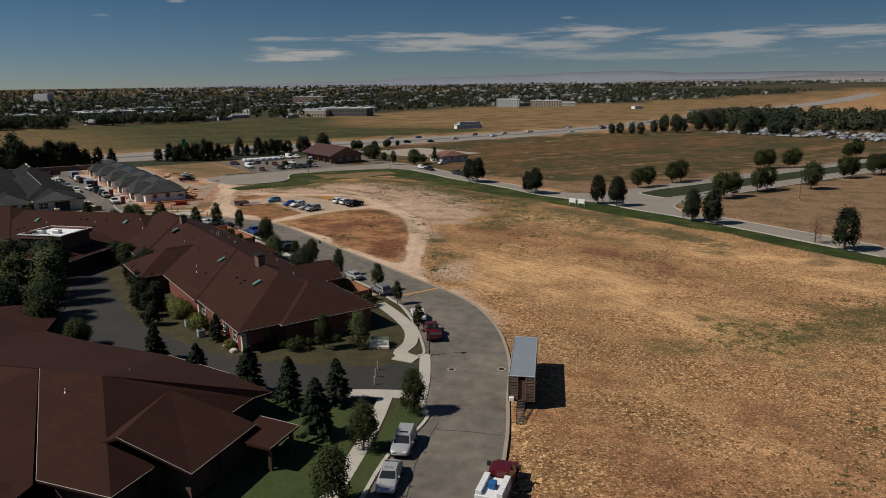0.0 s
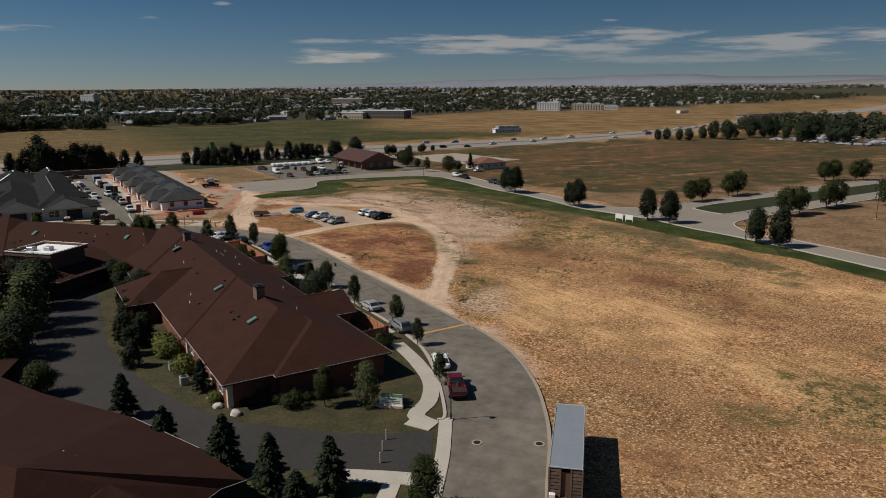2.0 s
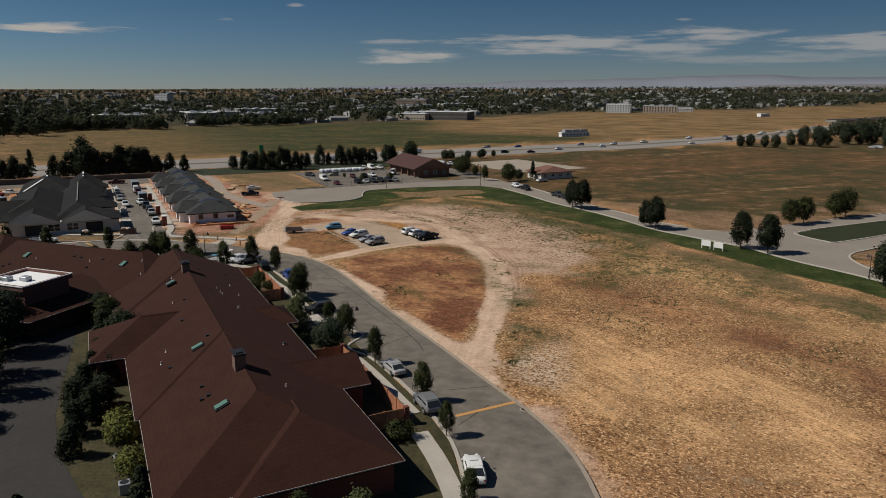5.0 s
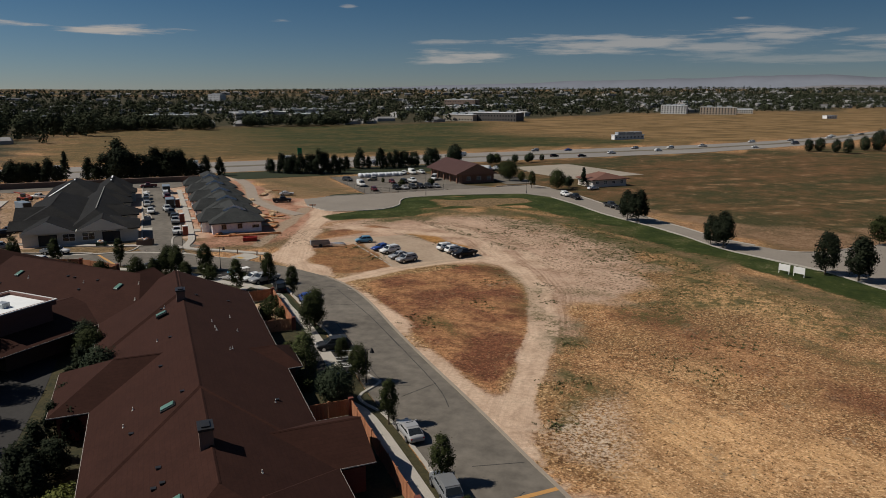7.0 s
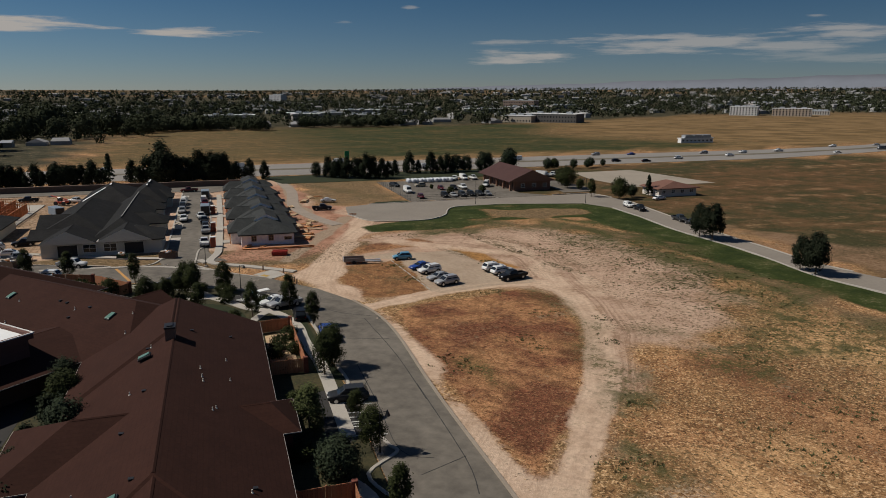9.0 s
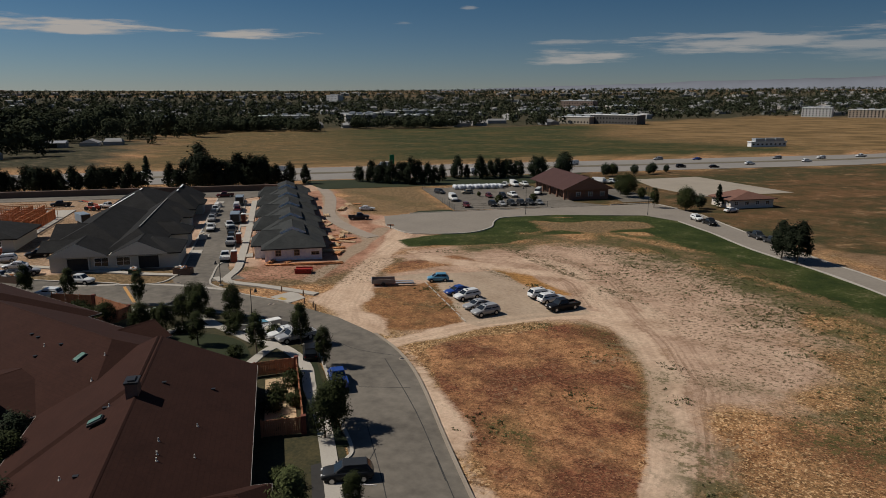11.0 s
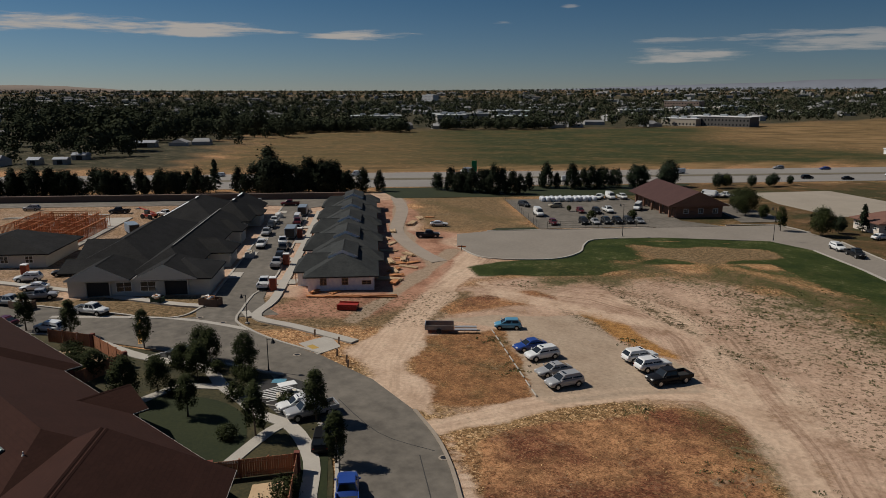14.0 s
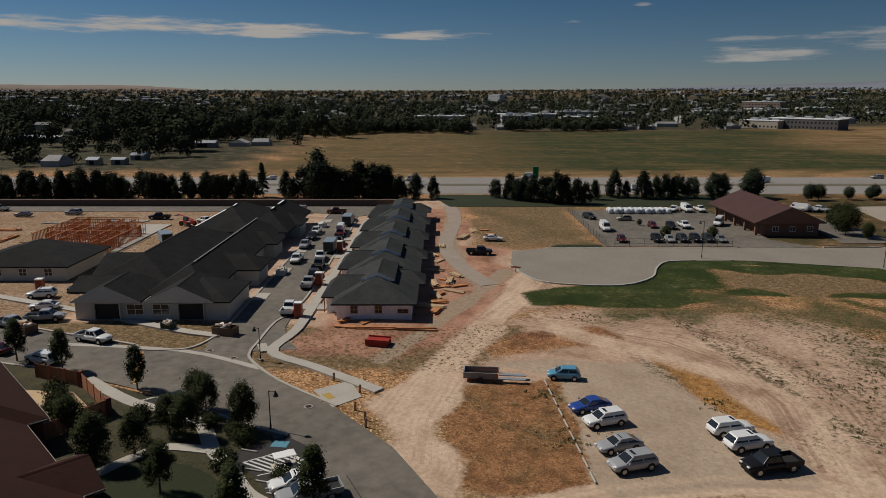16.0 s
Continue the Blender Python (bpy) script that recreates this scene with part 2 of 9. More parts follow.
def tube(bm, a, b, r0, r1=None, n=8):
    a, b = Vector(a), Vector(b)
    r1 = r0 if r1 is None else r1
    q = (b - a).to_track_quat("Z", "Y")
    rings = []
    for c, r in ((a, r0), (b, r1)):
        rings.append([bm.verts.new(c + q @ Vector((r * math.cos(i * 2 * math.pi / n), r * math.sin(i * 2 * math.pi / n), 0))) for i in range(n)])
    for i in range(n):
        bm.faces.new((rings[0][i], rings[0][(i + 1) % n], rings[1][(i + 1) % n], rings[1][i]))
    bm.faces.new(rings[0][::-1])
    bm.faces.new(rings[1])


def curve_pts(pts, steps=6, closed=False):
    """A smooth line through the points."""
    p = [Vector(q) for q in pts]
    out = []
    n = len(p)
    for i in range(n if closed else n - 1):
        a, b, c, d = (p[(i - 1) % n], p[i], p[(i + 1) % n], p[(i + 2) % n]) if closed else (p[max(i - 1, 0)], p[i], p[i + 1], p[min(i + 2, n - 1)])
        for k in range(steps):
            t = k / steps
            out.append(0.5 * ((2 * b) + (c - a) * t + (2 * a - 5 * b + 4 * c - d) * t * t + (3 * b - a - 3 * c + d) * t ** 3))
    if not closed:
        out.append(p[-1])
    return out


def elev(px, py):
    """The far land's slow rise towards the horizon, in metres."""
    px, py = np.asarray(px, float), np.asarray(py, float)
    side = np.interp(np.degrees(np.arctan2(-px, np.maximum(py, 1.0))), [-60, 0, 25, 45, 60, 85], [1.0, 1.0, 0.85, 0.55, 0.55, 0.7])
    return side * 0.0127 * np.clip(np.hypot(px, py) - 1300, 0, None)


def slab(name, outline, z, material, label, category, thick=0.3, kind="structure", smooth=0, parent=None):
    """A flat area with a skirt below its edge."""
    pts = curve_pts(outline, smooth, True) if smooth else [Vector(q) for q in outline]
    bm = bmesh.new()
    top = [bm.verts.new((p.x, p.y, z + float(elev(p.x, p.y)))) for p in pts]
    low = [bm.verts.new((p.x, p.y, z - thick)) for p in pts]
    for tri in tessellate_polygon([[Vector((p.x, p.y, 0)) for p in pts]]):
        bm.faces.new([top[k] for k in tri])
    for i in range(len(pts)):
        j = (i + 1) % len(pts)
        bm.faces.new((top[i], low[i], low[j], top[j]))
    for g in bm.faces:
        g.normal_update()
        if all(abs(w.co.z - z) < 20 for w in g.verts) and g.normal.z < -0.5:
            g.normal_flip()
    ob = part(name, bm, material, parent)
    return tagged(ob, label, category, kind=kind) if parent is None else ob


def ribbon(name, line, width, z, height, material, label, category, smooth=5, kind="structure", side=0.0):
    """A strip of the width along a line, height thick; side shifts it to the left."""
    pts = curve_pts(line, smooth) if smooth else [Vector(q) for q in line]
    bm = bmesh.new()
    rows = []
    for i, p in enumerate(pts):
        d = (pts[min(i + 1, len(pts) - 1)] - pts[max(i - 1, 0)])
        n = Vector((-d.y, d.x)).normalized()
        a, b = p + n * (side + width / 2), p + n * (side - width / 2)
        rows.append([bm.verts.new((q.x, q.y, h)) for q, h in ((a, z - 0.3), (a, z + height), (b, z + height), (b, z - 0.3))])
    for r, s in zip(rows, rows[1:]):
        for k in range(3):
            bm.faces.new((r[k], s[k], s[k + 1], r[k + 1]))
    bm.faces.new(rows[0])
    bm.faces.new(rows[-1][::-1])
    bmesh.ops.recalc_face_normals(bm, faces=list(bm.faces))
    return tagged(part(name, bm, material), label, category, kind=kind)


def quads_mesh(name, centre, normal, up, size, material):
    """Many small leaf-shaped quads."""
    nrm = normal / (np.linalg.norm(normal, axis=1, keepdims=True) + 1e-9)
    side = np.cross(nrm, up)
    side /= np.linalg.norm(side, axis=1, keepdims=True) + 1e-9
    tip = np.cross(side, nrm)
    a, b = side * size[:, :1], tip * size[:, 1:]
    co = np.stack([centre - b, centre + a * 0.9 + b * 0.05, centre + b, centre - a * 0.9 - b * 0.05], 1).reshape(-1, 3)
    n = len(centre)
    me = bpy.data.meshes.new(name)
    me.vertices.add(4 * n)
    me.vertices.foreach_set("co", co.ravel())
    me.loops.add(4 * n)
    me.loops.foreach_set("vertex_index", np.arange(4 * n))
    me.polygons.add(n)
    me.polygons.foreach_set("loop_start", np.arange(0, 4 * n, 4))
    me.update()
    me.materials.append(material)
    return me

# ---- the land ----
def inside(px, py, poly):
    """Signed distance to a closed outline, positive within."""
    d = np.full(px.shape, 1e9)
    odd = np.zeros(px.shape, bool)
    n = len(poly)
    for i in range(n):
        (ax, ay), (bx, by) = poly[i], poly[(i + 1) % n]
        ex, ey = bx - ax, by - ay
        t = np.clip(((px - ax) * ex + (py - ay) * ey) / (ex * ex + ey * ey + 1e-9), 0, 1)
        d = np.minimum(d, np.hypot(px - ax - t * ex, py - ay - t * ey))
        with np.errstate(divide="ignore", invalid="ignore"):
            odd ^= ((ay > py) != (by > py)) & (px < ex * (py - ay) / (ey if ey else 1e-9) + ax)
    return np.where(odd, d, -d)


def along(px, py, line):
    d = np.full(px.shape, 1e9)
    for (ax, ay), (bx, by) in zip(line, line[1:]):
        ex, ey = bx - ax, by - ay
        t = np.clip(((px - ax) * ex + (py - ay) * ey) / (ex * ex + ey * ey + 1e-9), 0, 1)
        d = np.minimum(d, np.hypot(px - ax - t * ex, py - ay - t * ey))
    return d


def smoothed(d, w):
    t = np.clip(0.5 + d / (2 * w), 0, 1)
    return t * t * (3 - 2 * t)


GREEN = [(-106, 203.6), (-110.7, 207.8), (-111.7, 214.5), (-104, 223), (-101, 233), (-104, 242), (-100, 249), (-76, 268), (-66, 266), (-43.5, 241), (-29, 228), (-4, 203), (28, 174), (57, 140), (120, 76),
         (112, 69), (54.4, 133.6), (42, 147), (33.6, 157), (17, 172), (-4, 190), (-20.5, 202), (-43, 221), (-55, 233), (-62.4, 242), (-69, 247), (-76, 241), (-86.5, 231.2), (-89.3, 218), (-95.8, 212.4)]
TRACK = [(-72.9, 154.5), (-70.6, 159.3), (-67.4, 166.9), (-61.7, 175.5), (-56.1, 180.3), (-50, 178.6), (-45.5, 174), (-41.6, 167.7), (-38, 160.5), (-35, 152), (-32.4, 142), (-30.8, 134), (-29.2, 125), (-27.5, 116)]
HAUL = [(-84, 157), (-90, 163), (-96, 173), (-101, 181), (-108, 196), (-113, 210), (-119, 222)]
LOOP = [(-103, 200), (-92, 196), (-80, 199), (-66, 199), (-50, 190), (-44, 178)]
LOT = [(-95.5, 180), (-90, 188), (-84.5, 192), (-80.9, 195.2), (-75, 191.9), (-67.1, 187.8), (-60.7, 185.9), (-55.5, 181), (-60.3, 175.6), (-66.5, 166), (-69, 167), (-85, 183.5)]


RIDGE = [(-90.3, 214.7), (-84.0, 211.3), (-73.7, 204.4), (-64.8, 199.2), (-55.4, 193.1), (-48.0, 189.0)]


def make_ground():
    def lines(lo, hi, a, b, step):
        core = list(np.arange(a, b + 0.1, step))
        left, right, s = [], [], step
        x = a
        while x > lo:
            s *= 1.22
            x -= s
            left.append(max(x, lo))
        s, x = step, b
        while x < hi:
            s *= 1.22
            x += s
            right.append(min(x, hi))
        return np.array(left[::-1] + core + right)

    xs, ys = lines(-4900, 4900, -215, 75, 0.9), lines(-900, 4900, 20, 300, 0.9)
    gx, gy = np.meshgrid(xs, ys)
    px, py = gx.ravel(), gy.ravel()
    u, v = GU.x * px + GU.y * py, GV.x * px + GV.y * py
    z = np.zeros(px.shape)
    wob = 1.6 * np.sin(px * 0.31 + 1.7 * np.sin(py * 0.21)) + 1.1 * np.sin(py * 0.43 + px * 0.17)
    near = np.exp(-((px + 60) ** 2 + (py - 160) ** 2) / 260 ** 2)
    z += 0.06 * wob * near * 0.4 - 0.06 + elev(px, py)
    green = smoothed(inside(px, py, GREEN) + 0.45 * wob, 1.8)
    thin = [(-86.5, 231.2), (-80, 229), (-72, 233), (-63.7, 228), (-52, 219), (-38, 205), (-24, 196), (-3.4, 186), (-3.4, 190), (-43.6, 222), (-62, 246), (-75, 246)]
    green = np.maximum(green, 0.56 * smoothed(inside(px, py, thin) + 0.8 * wob, 3))
    far_field = smoothed(u - np.interp(v, [-900, 345, 416, 489, 611, 801, 1068, 1311, 1790], [386, 386, 395, 412, 458, 518, 597, 666, 824]), 3) * smoothed(np.interp(v, [-50, 300, 380, 600, 760, 1000, 1400, 1900], [690, 715, 745, 850, 850, 860, 900, 980]) - u, 10) * smoothed(v + 26 + 5 * np.sin(u * 0.05), 6)
    far_green = far_field * smoothed(330 - v + 40 * np.sin(u * 0.02), 70)
    far_green *= 1 - 0.42 * smoothed(110 - v, 60)
    far_green *= 1 - 0.9 * smoothed(404 - u + 2 * wob, 8)
    gold_far = far_field - far_green
    town = smoothed(u - np.interp(v, [-1500, -50, 300, 380, 600, 760, 1000, 1400, 1900], [640, 690, 715, 745, 850, 850, 860, 900, 980]) + 6, 14) * (0.9 + 0.1 * smoothed(1950 - u + 200 * np.sin(v * 0.004), 150))
    town = np.maximum(town, smoothed(-28 - v, 6) * smoothed(u - 404, 8))
    strips = smoothed(np.sin(u * 0.0075 + 1.4 * np.sin(v * 0.0013) + 0.6 * np.sin(v * 0.004)) - 0.35, 0.2) * smoothed(u - 2600, 200)
    town = town * (1 - 0.6 * strips)
    gold_far = np.maximum(gold_far, 0.35 * strips)
    track = smoothed(1.9 + 0.2 * wob - along(px, py, TRACK), 0.9)
    mouth = [(-26, 112.5), (-31.5, 118), (-30.3, 124), (-27.6, 124.5), (-24.5, 116)]
    track = np.maximum(track, smoothed(inside(px, py, mouth) + 0.3 * wob, 0.9))
    haul = [(-71.4, 155.2), (-86.5, 165.9), (-91.6, 171.5), (-96, 178.5), (-101.5, 190), (-106.5, 202.5), (-113, 212), (-117, 220), (-121, 219), (-115.5, 209), (-108, 195), (-103.5, 183), (-98, 171), (-95.5, 162.5), (-82, 156.5)]
    track = np.maximum(track, smoothed(inside(px, py, haul) + 0.5 * wob, 1.6))
    track = np.maximum(track, 0.75 * smoothed(2.2 + 0.5 * wob - along(px, py, LOOP), 1.8))
    track = np.maximum(track, 0.8 * smoothed(2.0 + 0.6 * wob - along(px, py, [(-83.7, 207.3), (-72, 205.2), (-62.3, 197.7), (-52, 183), (-44.3, 172.8)]), 1.8))
    shoulder = along(px, py, [(-20, 106.6), (-25, 111.4), (-33, 119.2), (-44, 129.6), (-52, 137), (-63, 148), (-72, 155.5)])
    track = np.maximum(track, 0.85 * smoothed(1.3 + 0.4 * wob - shoulder, 1.1))
    lot = smoothed(inside(px, py, LOT) + 0.3 * wob, 1.0)
    lane = smoothed(1.5 + 0.2 * wob - along(px, py, [(-104.3, 171.5), (-109.2, 184.3), (-113, 193.5), (-117.3, 203.2), (-123.3, 216.3)]), 0.7)
    lane = np.maximum(lane, smoothed(1.9 + 0.3 * wob - along(px, py, [(-118.5, 204.5), (-121.4, 206.7), (-132, 212.5), (-144, 222.3), (-154, 230.5), (-162.9, 239.6), (-179, 257.2), (-196, 272)]), 0.8))
    wheel = np.minimum(along(px, py, TRACK), along(px, py, [*HAUL, (-124, 228)]))
    wheel = np.minimum(wheel, along(px, py, [(-103, 200), (-92, 204), (-83.7, 207.3), (-72, 205.2), (-62.3, 197.7), (-52, 183), (-44.3, 172.8), (-37.5, 160)]))
    wheel = np.clip(wheel, 0, 14)
    rut = np.maximum(smoothed(0.42 - np.abs(along(px, py, TRACK) - 0.95), 0.4), 0.8 * smoothed(0.5 - np.abs(along(px, py, HAUL) - 1.3), 0.6))
    rut = np.maximum(rut, 0.8 * smoothed(0.4 - np.abs(along(px, py, [(-83.7, 207.3), (-72, 205.2), (-62.3, 197.7), (-52, 183), (-44.3, 172.8), (-37.5, 160)]) - 1.1), 0.5))
    rust = smoothed(inside(px, py, [(-68.5, 155.1), (-64, 164.8), (-56.1, 175), (-49.6, 174.4), (-41.3, 161.5), (-35.3, 144.4), (-32.3, 131.6), (-30.8, 121.6), (-31.7, 121.1), (-38.1, 126.2), (-46.1, 132.7), (-56.4, 142.4)]) + 0.35 * wob, 0.9)
    island = smoothed(inside(px, py, [(-87.1, 165.4), (-91.2, 171.2), (-90.0, 177.4), (-85.6, 183.2), (-78.4, 177), (-71, 171.6), (-68.5, 168.2), (-72.5, 161), (-74.6, 158.7), (-79, 157.8)]) + 0.3 * wob, 0.8)
    rust = np.maximum(rust, 0.95 * smoothed(inside(px, py, [(-98.4, 184), (-98, 194.5), (-93.3, 201.3), (-87.9, 200.2), (-88.5, 195.8), (-92.3, 188.7), (-95, 183)]) + 0.4 * wob, 1.2))
    brown = smoothed(inside(px, py, [(-96.2, 245.2), (-86.4, 254.4), (-75, 260), (-68, 255), (-73, 247.5), (-77.6, 241.5), (-89.4, 235.5)]) + 0.9 * wob, 3.6)
    kerb_side = along(px, py, [(-98, 227), (-102, 231.5), (-105, 238.5), (-106.2, 244.5), (-103, 250), (-96.5, 257), (-76, 269), (-66, 264.5), (-54, 252), (-43.5, 239.5), (-29, 226.5), (-12.8, 208), (-4, 202), (6, 195), (28, 173), (57, 139.5)])
    green = np.maximum(green, smoothed(3.2 - kerb_side, 0.8))
    green = green * (1 - brown)
    green = green * (1 - 0.42 * smoothed(3 + wob - along(px, py, [(-90, 228), (-80, 233), (-66, 238), (-44, 228), (-20, 204), (0, 184)]), 3))
    brown = np.maximum(brown, 0.9 * smoothed(inside(u, v, [(196.5, 40.4), (203, 41), (203, 44), (197, 44.5)]) + 0.5 * wob, 1.2))
    brown = np.maximum(brown, 1.35 * smoothed(inside(u, v, [(198, 30), (208.5, 30.4), (208.5, 4), (206, -30), (199, -60), (195, -40)]) + 0.5 * wob, 1.2))
    brown = np.maximum(brown, smoothed(inside(px, py, [(-126, 243), (-119, 238), (-160, 286), (-190, 290), (-195, 270), (-160, 252)]) + wob, 3) * 0.8)
    brown = np.maximum(brown, 0.7 * smoothed(inside(u, v, [(258, 70), (258, 97), (310, 97), (310, 68)]) + wob, 3))
    brown = np.maximum(brown, 0.66 * smoothed(inside(u, v, [(210, 6), (330, 6), (330, -200), (210, -200)]) + wob, 3))
    rust = np.maximum(rust, 0.5 * smoothed(inside(px, py, [(-14, 92), (-4, 78), (30, 62), (40, 30), (0, 20), (-1, 60), (-4, 75)]) + 4 * wob, 14))
    rust = np.maximum(rust, 0.62 * smoothed(4 + wob - along(px, py, [(-24, 156), (-6, 146), (10, 134), (20, 118)]), 6))
    amber = smoothed(inside(px, py, [(-83.7, 198.4), (-80, 199.6), (-73.5, 196.1), (-62.4, 188.6), (-65.7, 187.8), (-71, 189.5), (-77.6, 194)]) + 0.25 * wob, 0.8)
    brown = np.maximum(brown, 0.85 * smoothed(3.5 + wob - along(px, py, [(-93, 211), (-87, 218), (-85, 229), (-64, 232.5), (-41, 224), (-5, 184.5), (25, 152)]), 2.5))
    brown = np.maximum(brown, 0.95 * smoothed(inside(u, v, [(188, -70), (190, 30), (190, 66), (207, 74), (207, 42), (208.5, 30), (208.5, -60)]) + 0.4 * wob, 1.5))
    DIRT = [(-76, 229), (-53, 227), (-30.7, 203.5), (-22, 178), (-23.5, 162), (-30, 158), (-30, 140), (-27, 124), (-25, 112), (-33, 120), (-34, 145), (-42, 165), (-53, 178), (-66, 170), (-72, 156), (-92, 166), (-101, 181), (-108, 197), (-100, 208), (-88, 219)]
    dirt = 0.95 * smoothed(inside(px, py, DIRT) + 1.3 * wob, 4.0)
    dirt = np.maximum(dirt, 0.8 * smoothed(2.0 + wob - along(px, py, [(-17.5, 104.6), (-13, 98.5), (-8.5, 90.5)]), 2.2))
    site = np.maximum(smoothed(inside(u, v, [(197, 40), (197, 66), (235, 90), (262, 70), (325, 64), (325, -140), (225, -140), (206, 6), (207, 30)]) + wob, 3), 0)
    dirt = np.maximum(dirt, 0.95 * site) * (1 - rust) * (1 - island) * (1 - 0.8 * brown)
    weeds = smoothed(inside(px, py, [(-62, 290), (-36, 264), (-4, 216), (30, 186), (64, 154), (140, 84), (400, 200), (420, 500), (220, 720), (20, 520), (-110, 350), (-60, 310)]) + 3 * wob, 8)
    weeds = np.maximum(weeds, smoothed(inside(u, v, [(262, 131), (258.6, 144), (252, 150), (222, 156), (205, 157), (168, 172), (152, 200), (150, 330), (335, 330), (335, 128), (314, 128), (306, 134)]) + wob, 4) * 1.2)
    fringe = smoothed(4.0 + 1.5 * wob - along(px, py, [(-93, 210), (-84, 226), (-66, 233), (-44, 222), (-24, 200), (-14, 180), (-20, 158)]), 3.2)
    fringe = np.maximum(fringe, 0.75 * smoothed(2.2 + wob - along(px, py, [(-31, 148), (-26, 132), (-22.5, 118)]), 2.2))
    fringe = np.maximum(fringe, 0.85 * smoothed(6 + 2 * wob - along(px, py, [(22, 88), (30, 94), (40, 104)]), 4))
    fringe = np.maximum(fringe, 0.9 * smoothed(8 + 2.5 * wob - along(px, py, [(-66, 229), (-46, 217), (-26, 197), (-10, 180), (8, 163), (24, 150)]), 7))
    scrub = smoothed(15 + 3 * wob - along(px, py, [(-66, 222), (-50, 208), (-34, 192), (-22, 176), (-8, 164)]), 8)
    scrub = np.maximum(scrub, 0.8 * smoothed(5 + 2 * wob - along(px, py, [(-62, 206), (-50, 196), (-38, 182), (-28, 168), (-22, 150), (-18, 132)]), 6))
    weed_line = smoothed(1.0 + 0.35 * wob - along(px, py, RIDGE), 1.3)
    weed_line = np.maximum(weed_line, 0.9 * smoothed(0.5 + 0.3 * wob - along(px, py, [(-77, 213.5), (-68, 208), (-60, 202), (-53, 196), (-46, 191)]), 1.2))
    weed_line = np.maximum(weed_line, 0.85 * smoothed(0.6 + 0.4 * wob - along(px, py, [(-84.2, 196.2), (-79.5, 194.6), (-72, 190.4)]), 1.0))
    gold = 0.95 * smoothed(7 + 3 * wob - along(px, py, [(-10, 173), (4, 165)]), 7)
    gold = np.maximum(gold, 0.9 * smoothed(8 + 4 * wob - along(px, py, [(22, 146), (34, 138), (50, 122)]), 9))
    gold = np.maximum(gold, smoothed(9 + 3 * wob - along(px, py, [(-14, 124), (4, 108), (22, 94)]), 8))
    gold = np.maximum(gold, 0.75 * smoothed(6 + 3 * wob - along(px, py, [(8, 74), (22, 62), (30, 50)]), 8))
    dim = 0.9 * smoothed(5 + 2.5 * wob - along(px, py, [(-26, 148.5), (-16, 148), (-8.6, 151), (-1.4, 146), (12, 135)]), 6)
    dim = np.maximum(dim, 0.9 * smoothed(3 + 2 * wob - along(px, py, [(-24, 128), (-21, 121)]), 4))
    dim = np.maximum(dim, 0.85 * smoothed(9 + 3 * wob - along(px, py, [(2, 94), (8, 82), (19, 72), (32, 62)]), 9))
    dim = np.maximum(dim, 0.8 * smoothed(4 + 2 * wob - along(px, py, [(18, 118), (34, 108), (50, 96)]), 6))
    debris = smoothed(inside(px, py, [(-24, 116), (-23.5, 122), (-19, 123), (-16, 117), (-17, 111), (-21, 110)]) + wob, 2.5)
    olive = 0.9 * smoothed(4 + 2 * wob - along(px, py, [(18, 87), (24, 90), (32, 95), (40, 104)]), 4)
    olive = np.maximum(olive, 0.85 * smoothed(2.2 + wob - along(px, py, [(-99, 218), (-92, 222), (-84, 231), (-76, 236), (-66, 234), (-56, 222), (-47, 213), (-36, 203)]), 4))
    olive = np.maximum(olive, 0.95 * smoothed(1.0 + 0.6 * wob - along(px, py, [(-48.6, 142), (-45.4, 139.8), (-42, 137.4)]), 1.6))
    olive = np.maximum(olive, 0.7 * smoothed(1.4 + 0.8 * wob - along(px, py, [(-36, 150), (-40, 161), (-47, 171), (-54, 175)]), 1.8))
    olive = np.maximum(olive, 0.8 * smoothed(1.3 + 0.6 * wob - along(px, py, [(-32, 164.7), (-23, 166.3)]), 2))
    clay = 1.15 * smoothed(inside(u, v, [(198, 42.4), (193, 55), (198.5, 62), (207, 66), (225, 71), (240, 74), (262, 74), (262, 66), (310, 68), (310, 44)]) + wob, 2.5)
    olive = np.maximum(olive, 0.7 * smoothed(2.5 + 1.5 * wob - along(u, v, [(300, 78), (284, 84), (272, 92), (262, 94)]), 4))
    field_red = smoothed(inside(u, v, [(228, 170), (250, 160), (262, 190), (300, 230), (300, 330), (262, 400), (232, 400)]) + 4 * wob, 9)
    field_tan = smoothed(inside(u, v, [(134, 168), (150, 158), (205, 148), (205, 156), (166, 174), (153, 196), (151, 300), (148, 420), (134, 420)]) + 3 * wob, 6)
    field_tan = np.maximum(field_tan, smoothed(inside(u, v, [(60, 130), (92, 146), (116, 164), (116, 330), (80, 500), (40, 500)]) + 2 * wob, 3))
    me = bpy.data.meshes.new("ground")
    nx, ny = len(xs), len(ys)
    i = np.arange((ny - 1) * nx).reshape(ny - 1, nx)[:, :-1].ravel()
    quads = np.stack([i, i + 1, i + nx + 1, i + nx], 1)
    me.vertices.add(nx * ny)
    me.vertices.foreach_set("co", np.stack([px, py, z], 1).ravel())
    me.loops.add(quads.size)
    me.loops.foreach_set("vertex_index", quads.ravel())
    me.polygons.add(len(quads))
    me.polygons.foreach_set("loop_start", np.arange(0, quads.size, 4))
